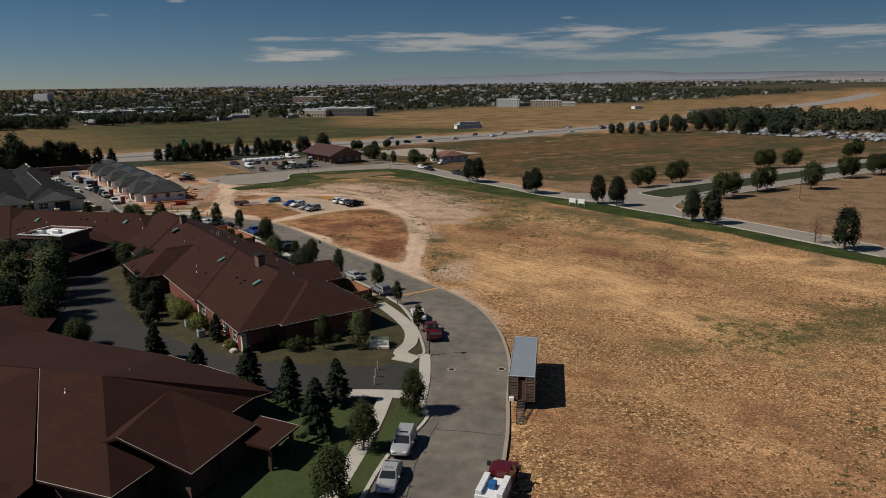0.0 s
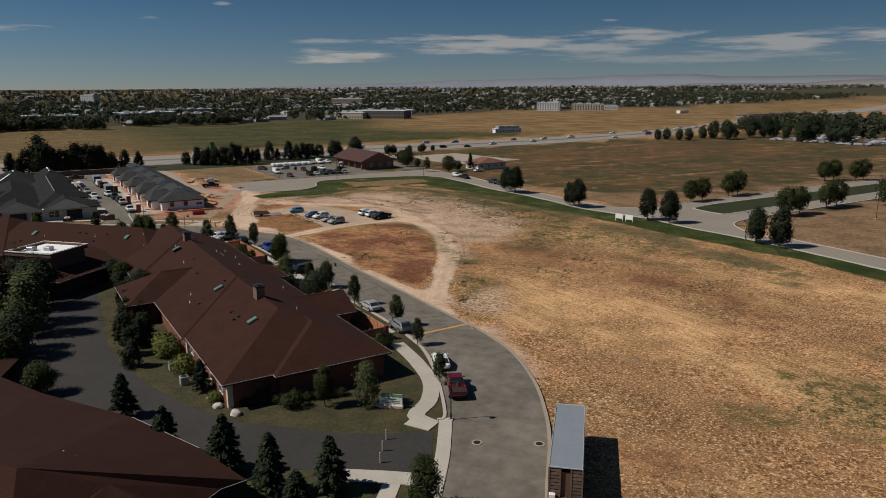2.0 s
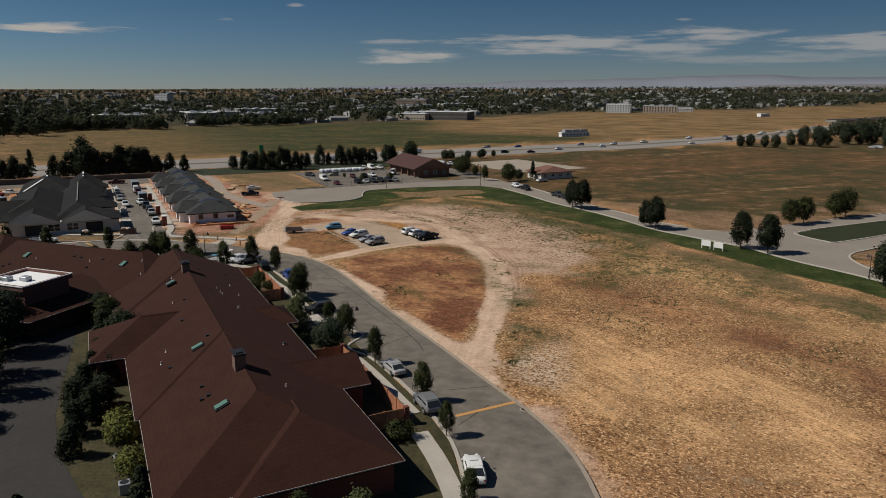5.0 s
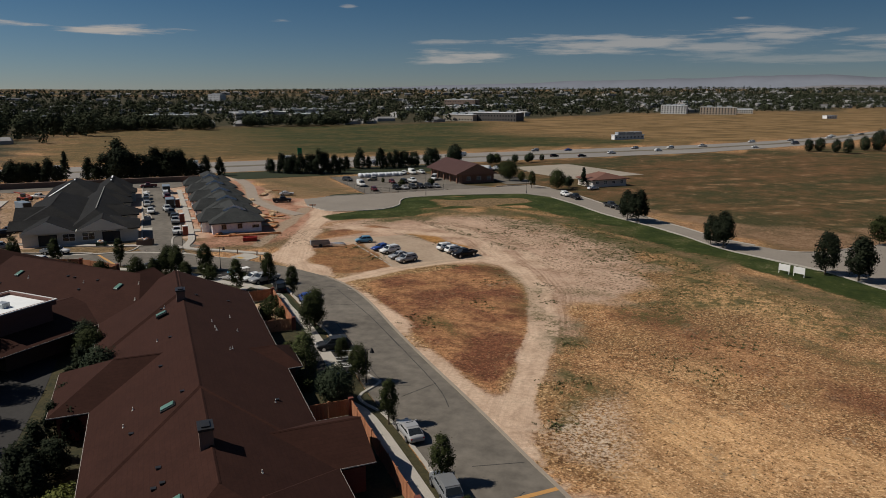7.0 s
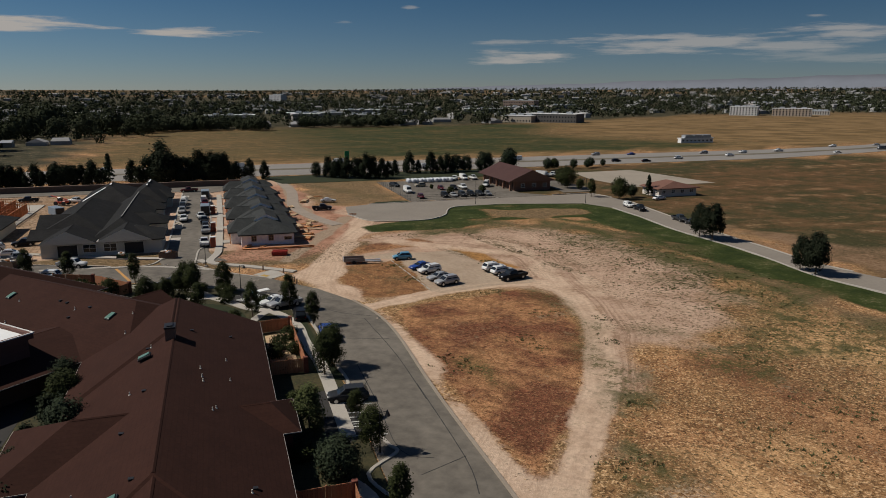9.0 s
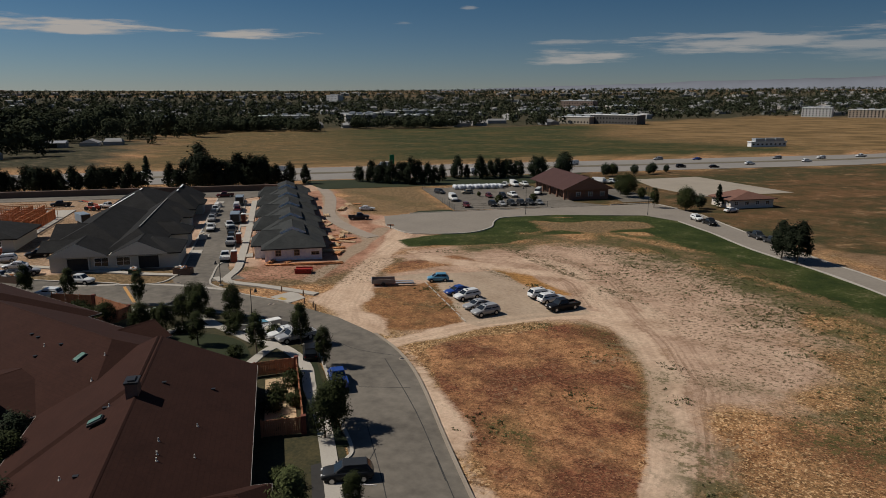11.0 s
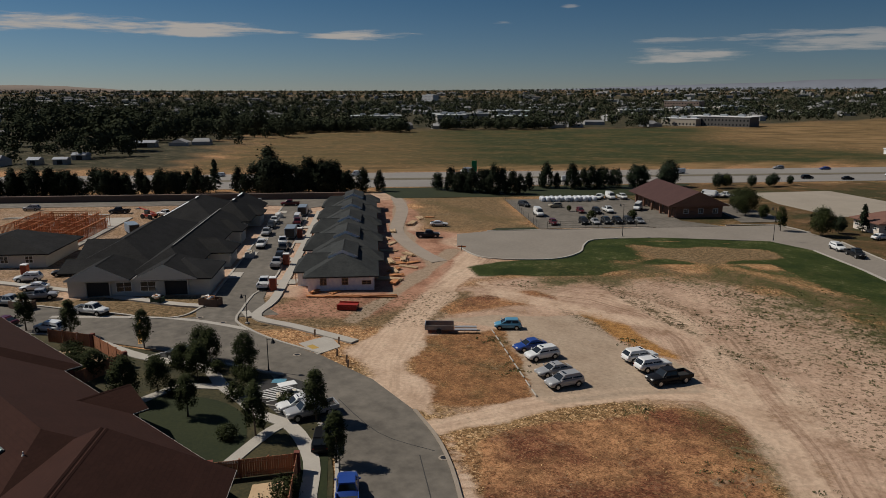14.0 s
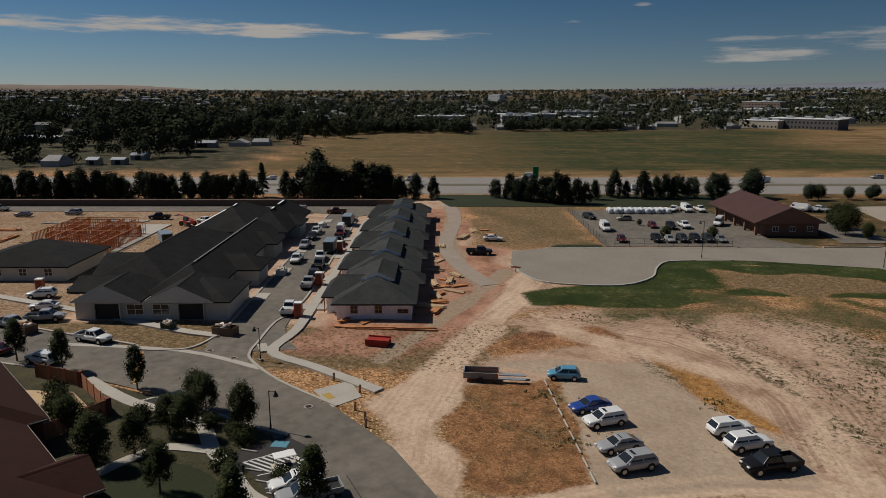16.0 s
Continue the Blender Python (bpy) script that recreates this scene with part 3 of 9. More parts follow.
    for name, values in (("green", green), ("far_green", far_green), ("gold_far", gold_far), ("track", track), ("dirt", dirt), ("rust", rust), ("weeds", weeds), ("gold", gold), ("fringe", fringe), ("amber", amber), ("island", island), ("lot", lot), ("rut", rut), ("lane", lane), ("wheel", wheel), ("brown", brown), ("weed_line", weed_line), ("town", town), ("scrub", scrub), ("clay", clay), ("field_red", field_red), ("field_tan", field_tan), ("dim", dim), ("debris", debris), ("olive", olive)):
        me.attributes.new(name, "FLOAT", "POINT").data.foreach_set("value", values.astype(np.float32))
    me.update()
    me.validate()
    me.polygons.foreach_set("use_smooth", np.ones(len(quads), bool))
    me.materials.append(ground_material())
    tagged(new("ground", me), "dry grass field with bare dirt and tyre tracks", "ground", kind="structure")


def ground_material():
    m = bpy.data.materials.new("field_ground")
    m.use_nodes = True
    n, l = m.node_tree.nodes, m.node_tree.links
    p = n["Principled BSDF"]
    p.inputs["Roughness"].default_value, p.inputs["Specular IOR Level"].default_value = 0.97, 0.1
    tc = n.new("ShaderNodeTexCoord")

    def noise_at(scale, detail=6, rough=0.62, stretch=None, turn=0):
        t = n.new("ShaderNodeTexNoise")
        t.inputs["Scale"].default_value, t.inputs["Detail"].default_value, t.inputs["Roughness"].default_value = scale, detail, rough
        src = tc.outputs["Object"]
        if stretch:
            rt = n.new("ShaderNodeVectorRotate")
            rt.rotation_type = "Z_AXIS"
            rt.inputs["Angle"].default_value = turn
            l.new(src, rt.inputs["Vector"])
            mp = n.new("ShaderNodeMapping")
            mp.inputs["Scale"].default_value = stretch
            l.new(rt.outputs["Vector"], mp.inputs["Vector"])
            src = mp.outputs["Vector"]
        l.new(src, t.inputs["Vector"])
        return t.outputs["Fac"]

    def ramp(value, lo, hi, to0=0.0, to1=1.0):
        r = n.new("ShaderNodeMapRange")
        r.inputs["From Min"].default_value, r.inputs["From Max"].default_value = lo, hi
        r.inputs["To Min"].default_value, r.inputs["To Max"].default_value = to0, to1
        l.new(value, r.inputs["Value"])
        return r.outputs["Result"]

    def mixed(fac, a, b):
        x = n.new("ShaderNodeMixRGB")
        for socket, val in ((x.inputs["Fac"], fac), (x.inputs["Color1"], a), (x.inputs["Color2"], b)):
            if isinstance(val, tuple):
                socket.default_value = (*val, 1)
            elif isinstance(val, float):
                socket.default_value = val
            else:
                l.new(val, socket)
        return x.outputs["Color"]

    def math_(op, a, b):
        x = n.new("ShaderNodeMath")
        x.operation = op
        for k, val in enumerate((a, b)):
            if isinstance(val, float):
                x.inputs[k].default_value = val
            else:
                l.new(val, x.inputs[k])
        return x.outputs["Value"]

    big, middle, small, tiny = noise_at(0.035, 5), noise_at(0.16, 8, 0.68), noise_at(1.1, 7, 0.72), noise_at(5.5, 4, 0.75)
    rows = noise_at(1.0, 5, 0.65, (0.045, 0.95, 1.0), radians(43))
    streak = noise_at(1.0, 5, 0.6, (0.12, 0.012, 1.0), radians(-136.88))
    tread = noise_at(1.0, 5, 0.6, (0.08, 1.6, 1.0), radians(-60))

    def zone(name, edge=0.3):
        """A zone's mask with a ragged edge."""
        a = n.new("ShaderNodeAttribute")
        a.attribute_name = name
        r = math_("ADD", a.outputs["Fac"], math_("MULTIPLY", math_("ADD", math_("ADD", middle, small), -1.0), 0.95))
        return ramp(r, 0.5 - edge, 0.5 + edge)

    grain = math_("MULTIPLY", math_("ADD", small, tiny), 0.5)
    clod = noise_at(2.1, 3, 0.55)
    # tyre lines that run beside the wheel tracks
    wheel = n.new("ShaderNodeAttribute")
    wheel.attribute_name = "wheel"
    lines_at = n.new("ShaderNodeCombineXYZ")
    l.new(math_("ADD", math_("MULTIPLY", wheel.outputs["Fac"], 2.4), math_("MULTIPLY", middle, 1.2)), lines_at.inputs["X"])
    l.new(math_("MULTIPLY", big, 6.0), lines_at.inputs["Y"])
    tyres = n.new("ShaderNodeTexNoise")
    tyres.inputs["Scale"].default_value, tyres.inputs["Detail"].default_value = 1.0, 3
    l.new(lines_at.outputs["Vector"], tyres.inputs["Vector"])
    tyre = ramp(tyres.outputs["Fac"], 0.46, 0.60)
    speck = ramp(noise_at(2.6, 8, 0.8), 0.53, 0.66)
    pale = ramp(noise_at(3.4, 2, 0.5), 0.55, 0.64)
    dark = ramp(noise_at(2.9, 3, 0.6), 0.56, 0.66)
    sweep = noise_at(0.022, 3, 0.55)
    straw = mixed(ramp(grain, 0.42, 0.58), (0.11, 0.05, 0.021), (0.68, 0.395, 0.20))
    straw = mixed(ramp(middle, 0.45, 0.62), straw, mixed(ramp(grain, 0.42, 0.59), (0.095, 0.037, 0.016), (0.49, 0.25, 0.113)))
    straw = mixed(ramp(big, 0.47, 0.60, 0.0, 0.7), straw, mixed(ramp(grain, 0.40, 0.6), (0.075, 0.044, 0.018), (0.36, 0.215, 0.098)))
    straw = mixed(ramp(sweep, 0.47, 0.57, 0.0, 0.65), straw, mixed(ramp(grain, 0.4, 0.6), (0.070, 0.055, 0.023), (0.28, 0.19, 0.09)))
    straw = mixed(ramp(rows, 0.54, 0.70, 0.0, 0.25), straw, (0.54, 0.36, 0.19))
    gold = mixed(ramp(math_("ADD", math_("MULTIPLY", rows, 0.4), math_("MULTIPLY", grain, 0.6)), 0.40, 0.60), (0.29, 0.16, 0.071), (0.74, 0.475, 0.245))
    col = mixed(zone("gold", 0.45), straw, gold)
    patch = ramp(noise_at(0.085, 5, 0.6), 0.46, 0.60, 0.0, 0.6)
    col = mixed(math_("MAXIMUM", patch, math_("MULTIPLY", zone("dim", 0.45), 0.8)), col, mixed(ramp(grain, 0.42, 0.60), (0.062, 0.032, 0.016), (0.34, 0.18, 0.085)))
    blot = ramp(math_("ADD", math_("MULTIPLY", noise_at(0.42, 7, 0.74), 0.7), math_("MULTIPLY", small, 0.3)), 0.495, 0.575)
    col = mixed(math_("MULTIPLY", blot, math_("ADD", math_("MULTIPLY", zone("gold", 0.45), -0.35), 0.46)), col, mixed(ramp(tiny, 0.4, 0.6), (0.070, 0.036, 0.018), (0.20, 0.105, 0.052)))
    col = mixed(math_("MULTIPLY", pale, 0.55), col, (0.80, 0.57, 0.33))
    col = mixed(math_("MULTIPLY", dark, 0.85), col, (0.066, 0.036, 0.016))
    field = mixed(ramp(math_("ADD", math_("ADD", math_("MULTIPLY", streak, 0.35), math_("MULTIPLY", big, 0.65)), math_("MULTIPLY", middle, 0.6)), 0.73, 0.89), (0.038, 0.040, 0.017), (0.115, 0.066, 0.032))
    field = mixed(ramp(grain, 0.46, 0.62, 0.0, 0.4), field, (0.15, 0.112, 0.056))
    field = mixed(math_("MULTIPLY", ramp(noise_at(0.45, 5, 0.7), 0.5, 0.58), 0.5), field, (0.045, 0.042, 0.018))
    field = mixed(ramp(math_("MULTIPLY", streak, middle), 0.31, 0.37, 0.0, 0.5), field, (0.30, 0.20, 0.11))
    col = mixed(zone("weeds"), col, field)
    col = mixed(math_("MULTIPLY", zone("field_red", 0.45), 0.34), col, mixed(ramp(math_("ADD", middle, math_("MULTIPLY", streak, 0.6)), 0.7, 0.95), (0.085, 0.052, 0.024), (0.175, 0.082, 0.042)))
    col = mixed(math_("MULTIPLY", zone("field_tan", 0.4), 0.9), col, mixed(ramp(grain, 0.42, 0.60), mixed(ramp(middle, 0.46, 0.6), (0.15, 0.088, 0.05), (0.075, 0.056, 0.028)), mixed(ramp(middle, 0.42, 0.62), (0.31, 0.212, 0.138), (0.19, 0.12, 0.07))))
    col = mixed(zone("gold_far"), col, mixed(ramp(math_("ADD", big, streak), 0.85, 1.15), (0.105, 0.072, 0.032), (0.225, 0.148, 0.072)))
    col = mixed(zone("far_green"), col, mixed(ramp(math_("ADD", math_("ADD", math_("MULTIPLY", streak, 0.5), math_("MULTIPLY", big, 0.5)), math_("MULTIPLY", middle, 0.5)), 0.70, 0.92), (0.031, 0.041, 0.015), (0.105, 0.076, 0.031)))
    col = mixed(zone("town", 0.4), col, mixed(ramp(middle, 0.40, 0.62), (0.026, 0.029, 0.015), (0.075, 0.064, 0.040)))
    col = mixed(zone("brown"), col, mixed(ramp(grain, 0.42, 0.6), (0.085, 0.06, 0.031), (0.29, 0.20, 0.115)))
    col = mixed(zone("rust"), col, mixed(ramp(math_("ADD", math_("MULTIPLY", noise_at(0.10, 5, 0.6), 0.7), math_("MULTIPLY", middle, 0.3)), 0.44, 0.55), mixed(ramp(grain, 0.40, 0.58), (0.105, 0.048, 0.023), (0.51, 0.272, 0.135)), mixed(ramp(grain, 0.42, 0.60), (0.060, 0.024, 0.014), (0.26, 0.105, 0.058))))
    col = mixed(zone("island"), col, mixed(ramp(middle, 0.48, 0.66), mixed(ramp(grain, 0.38, 0.60), (0.10, 0.047, 0.021), (0.37, 0.19, 0.090)), mixed(ramp(grain, 0.40, 0.62), (0.055, 0.043, 0.018), (0.22, 0.14, 0.062))))
    col = mixed(math_("MULTIPLY", math_("MULTIPLY", pale, 0.25), math_("MAXIMUM", zone("rust"), zone("island"))), col, (0.58, 0.36, 0.19))
    col = mixed(math_("MULTIPLY", math_("MULTIPLY", math_("MAXIMUM", dark, blot), 0.55), math_("MAXIMUM", zone("rust"), zone("island"))), col, (0.06, 0.032, 0.016))
    bare = mixed(ramp(math_("ADD", middle, math_("MULTIPLY", grain, 0.7)), 0.66, 1.04), (0.265, 0.176, 0.122), (0.60, 0.44, 0.335))
    bare = mixed(ramp(tread, 0.52, 0.66, 0.0, 0.22), bare, (0.23, 0.145, 0.095))
    bare = mixed(math_("MULTIPLY", math_("MULTIPLY", tyre, ramp(wheel.outputs["Fac"], 9.0, 3.5)), 0.55), bare, (0.19, 0.118, 0.078))
    col = mixed(zone("dirt", 0.35), col, mixed(math_("MULTIPLY", math_("MULTIPLY", speck, ramp(middle, 0.42, 0.56)), 0.6), bare, (0.10, 0.066, 0.036)))
    col = mixed(zone("clay", 0.35), col, mixed(ramp(math_("ADD", middle, math_("MULTIPLY", grain, 0.7)), 0.70, 1.0), (0.19, 0.096, 0.062), (0.45, 0.258, 0.18)))
    col = mixed(zone("amber", 0.25), col, mixed(ramp(grain, 0.4, 0.6), (0.15, 0.07, 0.026), (0.48, 0.265, 0.095)))
    dusty_road = mixed(ramp(math_("ADD", middle, math_("MULTIPLY", grain, 0.5)), 0.60, 0.92), (0.40, 0.288, 0.208), (0.60, 0.46, 0.352))
    dusty_road = mixed(math_("MULTIPLY", tyre, 0.24), dusty_road, (0.27, 0.185, 0.125))
    col = mixed(zone("track", 0.2), col, dusty_road)
    col = mixed(zone("lane", 0.2), col, mixed(ramp(grain, 0.4, 0.6), (0.235, 0.178, 0.128), (0.345, 0.268, 0.20)))
    col = mixed(zone("lot", 0.15), col, mixed(ramp(math_("ADD", middle, math_("MULTIPLY", grain, 0.5)), 0.6, 0.92), (0.30, 0.232, 0.172), (0.41, 0.33, 0.254)))
    col = mixed(math_("MULTIPLY", zone("rut", 0.35), 0.35), col, (0.56, 0.42, 0.31))
    col = mixed(zone("green", 0.14), col, mixed(ramp(math_("ADD", middle, math_("MULTIPLY", grain, 0.5)), 0.62, 0.92), (0.019, 0.031, 0.008), (0.048, 0.062, 0.017)))
    clump = ramp(math_("ADD", math_("MULTIPLY", noise_at(0.55, 6, 0.7), 0.6), math_("MULTIPLY", noise_at(2.4, 3, 0.6), 0.4)), 0.475, 0.56)
    weed = mixed(ramp(grain, 0.42, 0.6), (0.032, 0.042, 0.013), (0.105, 0.092, 0.036))
    dots = ramp(noise_at(1.5, 6, 0.76), 0.525, 0.57)
    col = mixed(math_("MULTIPLY", math_("MULTIPLY", math_("MAXIMUM", zone("scrub", 0.4), zone("brown")), dots), 0.85), col, mixed(ramp(tiny, 0.4, 0.6), (0.045, 0.036, 0.017), (0.11, 0.082, 0.040)))
    col = mixed(math_("MULTIPLY", math_("MULTIPLY", zone("fringe", 0.4), math_("MAXIMUM", clump, ramp(middle, 0.50, 0.60))), 0.92), col, weed)
    col = mixed(math_("MULTIPLY", math_("MULTIPLY", zone("weed_line", 0.4), math_("MAXIMUM", clump, dots)), 0.95), col, mixed(ramp(tiny, 0.42, 0.58), (0.045, 0.034, 0.017), (0.12, 0.088, 0.044)))
    col = mixed(math_("MULTIPLY", zone("olive", 0.45), math_("MAXIMUM", clump, 0.35)), col, weed)
    col = mixed(math_("MULTIPLY", zone("debris", 0.4), ramp(noise_at(2.2, 6, 0.8), 0.47, 0.56)), col, (0.50, 0.41, 0.32))
    shade = n.new("ShaderNodeVectorMath")
    shade.operation = "SCALE"
    l.new(col, shade.inputs[0])
    l.new(ramp(clod, 0.38, 0.64, 1.08, 0.90), shade.inputs["Scale"])
    tint = n.new("ShaderNodeVectorMath")
    tint.operation = "MULTIPLY"
    tint.inputs[1].default_value = (1.03, 0.985, 0.93)
    l.new(shade.outputs["Vector"], tint.inputs[0])
    col = tint.outputs["Vector"]
    l.new(col, p.inputs["Base Color"])
    b = n.new("ShaderNodeBump")
    b.inputs["Strength"].default_value, b.inputs["Distance"].default_value = 0.7, 0.12
    l.new(math_("ADD", small, tiny), b.inputs["Height"])
    l.new(b.outputs["Normal"], p.inputs["Normal"])
    return m


make_ground()

def make_tufts():
    """Dry grass tufts standing on the fields."""
    rg = np.random.default_rng(21)
    n = 110000
    x, y = rg.uniform(-110, 62, n), rg.uniform(44, 245, n)
    field = inside(x, y, [(-2.6, 44), (-3.4, 67), (-7.5, 88), (-16, 103), (-31, 117.5), (-62, 147.5), (-72, 156), (-92, 167), (-104, 196), (-108, 206), (-90, 216), (-64, 226), (-40, 222), (-4, 184), (26, 152), (54, 128), (62, 44)])
    bare = np.maximum(smoothed(3.0 - along(x, y, TRACK), 0.6), np.maximum(smoothed(4.0 - along(x, y, HAUL), 1), smoothed(inside(x, y, LOT), 0.5)))
    patch = np.sin(x * 0.21 + 2 * np.sin(y * 0.13)) + np.sin(y * 0.27 + 1.5 * np.sin(x * 0.19)) + rg.normal(0, 0.6, n)
    dirt = inside(x, y, [(-76, 229), (-53, 227), (-30.7, 203.5), (-22, 178), (-23.5, 162), (-28, 150), (-36, 150), (-42, 165), (-53, 182), (-80, 200), (-105, 198), (-88, 219)])
    box_ = (np.abs(x + 2.9) < 2.0) & (y > 60) & (y < 76.5)
    ok = (field > 0.4) & (rg.random(n) > bare) & (patch > -0.4) & ((dirt < 0) | (rg.random(n) < 0.06)) & ~box_
    red = inside(x, y, [(-68.5, 155.1), (-64, 164.8), (-56.1, 175), (-49.6, 174.4), (-41.3, 161.5), (-35.3, 144.4), (-30.8, 121.6), (-38.1, 126.2), (-56.4, 142.4)])
    ok &= (rg.random(n) < np.where(red > 0, 0.25, 0.6))
    x, y = x[ok], y[ok]
    k = np.repeat(np.arange(len(x)), 2)
    h = rg.uniform(0.03, 0.08, len(x))
    a = rg.uniform(0, np.pi, len(k))
    pos = np.stack([x[k] + rg.normal(0, 0.08, len(k)), y[k] + rg.normal(0, 0.08, len(k)), h[k] * 0.75 - 0.05], 1)
    nrm = np.stack([-0.5 + 0.6 * np.cos(a), -0.25 + 0.6 * np.sin(a), rg.uniform(0.3, 1.3, len(k))], 1)
    up = np.stack([rg.normal(0, 0.35, len(k)), rg.normal(0, 0.35, len(k)), np.ones(len(k))], 1)
    size = np.stack([h[k] * rg.uniform(0.6, 1.1, len(k)), h[k]], 1)
    tagged(new("dry_grass", quads_mesh("dry_grass", pos, nrm, up, size, mat("straw_blades", (0.34, 0.20, 0.09), (0.58, 0.40, 0.19), 0.95, scale=0.25, fine=2.5, island=0.5, spec=0.05))), "dry straw-coloured grass tufts over the field", "grass", kind="stuff")
    # green weeds in loose patches
    spots = [(34, 97, 6), (30, 67, 3), (-51, 141, 3), (-48, 139, 2), (-47, 165, 3), (-45.6, 153, 2.2), (-43.4, 150, 1.8), (-24.0, 128, 2), (-12, 138, 6), (-18, 160, 5), (-40, 215, 9), (-62, 205, 6), (-30, 195, 8), (-69, 190, 2.5), (-84, 178, 2), (-76, 172, 2.5), (12, 132, 7), (-8, 150, 6), (-96, 204, 3), (28, 58, 6), (-24, 116.5, 2), (-26, 126, 2), (-28, 140, 2), (24, 90, 5), (42, 108, 6), (-58, 226, 8), (-48, 219, 9), (-38, 210, 9), (-30, 200, 9), (-20, 190, 9), (-12, 180, 8), (-52, 212, 10), (-36, 196, 10), (0, 170, 7), (-66, 221, 5), (-60, 214, 5), (-44, 203, 5), (-34, 190, 5), (-26, 180, 4), (-18, 170, 4), (-35.4, 158, 2), (-39, 166.5, 2), (-58.5, 171.4, 2)]
    cx, cy = [], []
    for sx, sy, r in spots:
        m = int(13 * r)
        cx.append(rg.normal(sx, r * 0.5, m))
        cy.append(rg.normal(sy, r * 0.5, m))
    for (ax, ay), (bx, by) in zip(RIDGE, RIDGE[1:]):
        t = rg.random(14)
        cx.append(ax + (bx - ax) * t + rg.normal(0, 0.7, 14))
        cy.append(ay + (by - ay) * t + rg.normal(0, 0.7, 14))
    x, y = np.concatenate(cx), np.concatenate(cy)
    k = np.repeat(np.arange(len(x)), 6)
    h = rg.uniform(0.05, 0.16, len(x))
    a = rg.uniform(0, 2 * np.pi, len(k))
    pos = np.stack([x[k] + rg.normal(0, 0.14, len(k)), y[k] + rg.normal(0, 0.14, len(k)), h[k] * 0.7 - 0.05], 1)
    nrm = np.stack([np.cos(a), np.sin(a), rg.uniform(0, 1.2, len(k))], 1)
    size = np.stack([h[k] * 0.7, h[k] * 0.8], 1)
    tagged(new("green_weeds", quads_mesh("green_weeds", pos, nrm, rg.normal(0, 0.5, (len(k), 3)) + [0, 0, 1], size, mat("weed_leaves", (0.055, 0.065, 0.022), (0.12, 0.115, 0.045), 0.9, island=0.4))), "scattered green weeds on the dry field", "weeds", kind="stuff")


# ---- streets ----
ROAD_R = [(-3.2, -90), (-3.2, -30), (-3.2, 30), (-3.3, 54.6), (-4.5, 67.4), (-5.2, 75.1), (-6.4, 81.3), (-8.5, 88.4), (-12.3, 96.5), (-17.4, 103), (-24.5, 109.8), (-32.5, 117.5), (-43.7, 127.9), (-51.5, 135.4), (-62.5, 146.3), (-70, 152.3), (-77, 156)]
ROAD_L = [(-13.2, -90), (-13.2, -30), (-13.2, 30), (-13.1, 53), (-13.2, 62), (-14.2, 70), (-15.6, 77.6), (-19.3, 87.5), (-23.4, 95.2), (-29.9, 102.6), (-36, 108.3), (-44.5, 116), (-54.7, 126), (-64.5, 134.5), (-73, 142), (-79.7, 146.9), (-88, 150)]
NORTH = [(-86, 158.6), (-97, 159.6), (-107, 158.6), (-115, 159.2), (-119.5, 161.5)]
road = slab("road", [*curve_pts(ROAD_R, 4), *[Vector(p) for p in NORTH], Vector((-124, 155.5)), Vector((-129, 151.2)), Vector((-143, 144.9)), Vector((-154, 140)), Vector((-220, 112)),
                     Vector((-215, 102)), Vector((-150, 130)), Vector((-136.3, 136.5)), Vector((-128.6, 141)), Vector((-112, 147.6)), Vector((-100, 150.6)), *curve_pts(ROAD_L, 4)[::-1]],
            0.02, asphalt, "grey asphalt street with patched cracks", "road")
street = slab("side_street", [grid(196, 31), grid(201, 30), grid(206, 31.2), grid(300, 31.2), grid(304, 20), grid(304, -140), grid(314, -140), grid(314, 44), grid(300, 44), grid(296, 39.3), grid(206, 39.3), grid(201, 40.5), grid(197, 43)],
              0.03, asphalt, "asphalt side street between new houses", "road")
bulb = [grid(242.1, 75), grid(232, 78), grid(228.5, 84), grid(228, 93), grid(233, 99.5), grid(240, 102.5), grid(245, 106), grid(246, 112)]
LANE_NEAR = [(-76, 269.5), (-66, 266), (-54, 253.5), (-43.5, 241), (-29, 228), (-22, 220.5), (-12.8, 209.5), (-4, 203.5), (6, 196.5), (15.4, 186), (28, 174.5), (57, 141), (120, 78)]
LANE_FAR = [(128, 86), (60, 150.5), (41, 171.5), (31.5, 181.5), (24, 191), (12, 203), (5, 209), (-7, 216), (-14, 220.5), (-23, 230.5), (-30, 237.5), (-45, 255), (-56, 268.5), (-64, 279)]
cul = slab("cul_de_sac", [*curve_pts(bulb, 4), Vector(grid(246, 122)), *[Vector(p) for p in LANE_NEAR], *[Vector(p) for p in LANE_FAR], Vector((-72, 285.5)), Vector((-81.3, 290)), Vector(grid(257.3, 126)), Vector(grid(257.3, 84)), Vector(grid(254.6, 76.5))],
           0.025, asphalt_old, "pale worn asphalt cul-de-sac and lane", "road")
avenue = slab("avenue", [grid(147, 153.2), grid(143, 158), grid(142.2, 170), grid(142, 238), grid(139.5, 330), grid(98, 524), grid(80, 520), grid(116.8, 330), grid(117, 190), grid(116.6, 168), grid(115.5, 161), grid(112.7, 156.8), grid(106.5, 153.2), grid(118, 151.6), grid(136, 151.6)], 0.03, asphalt_old, "pale asphalt avenue between young trees", "road")
median = slab("median", [grid(135, 171.5), grid(133.6, 169), grid(125.8, 168.2), grid(124.1, 170.4), grid(124.6, 192), grid(124.6, 330), grid(133.5, 330), grid(135.4, 210), grid(136, 180)], 0.07, lawn_mat, "mown green median strip", "median", 0.2)

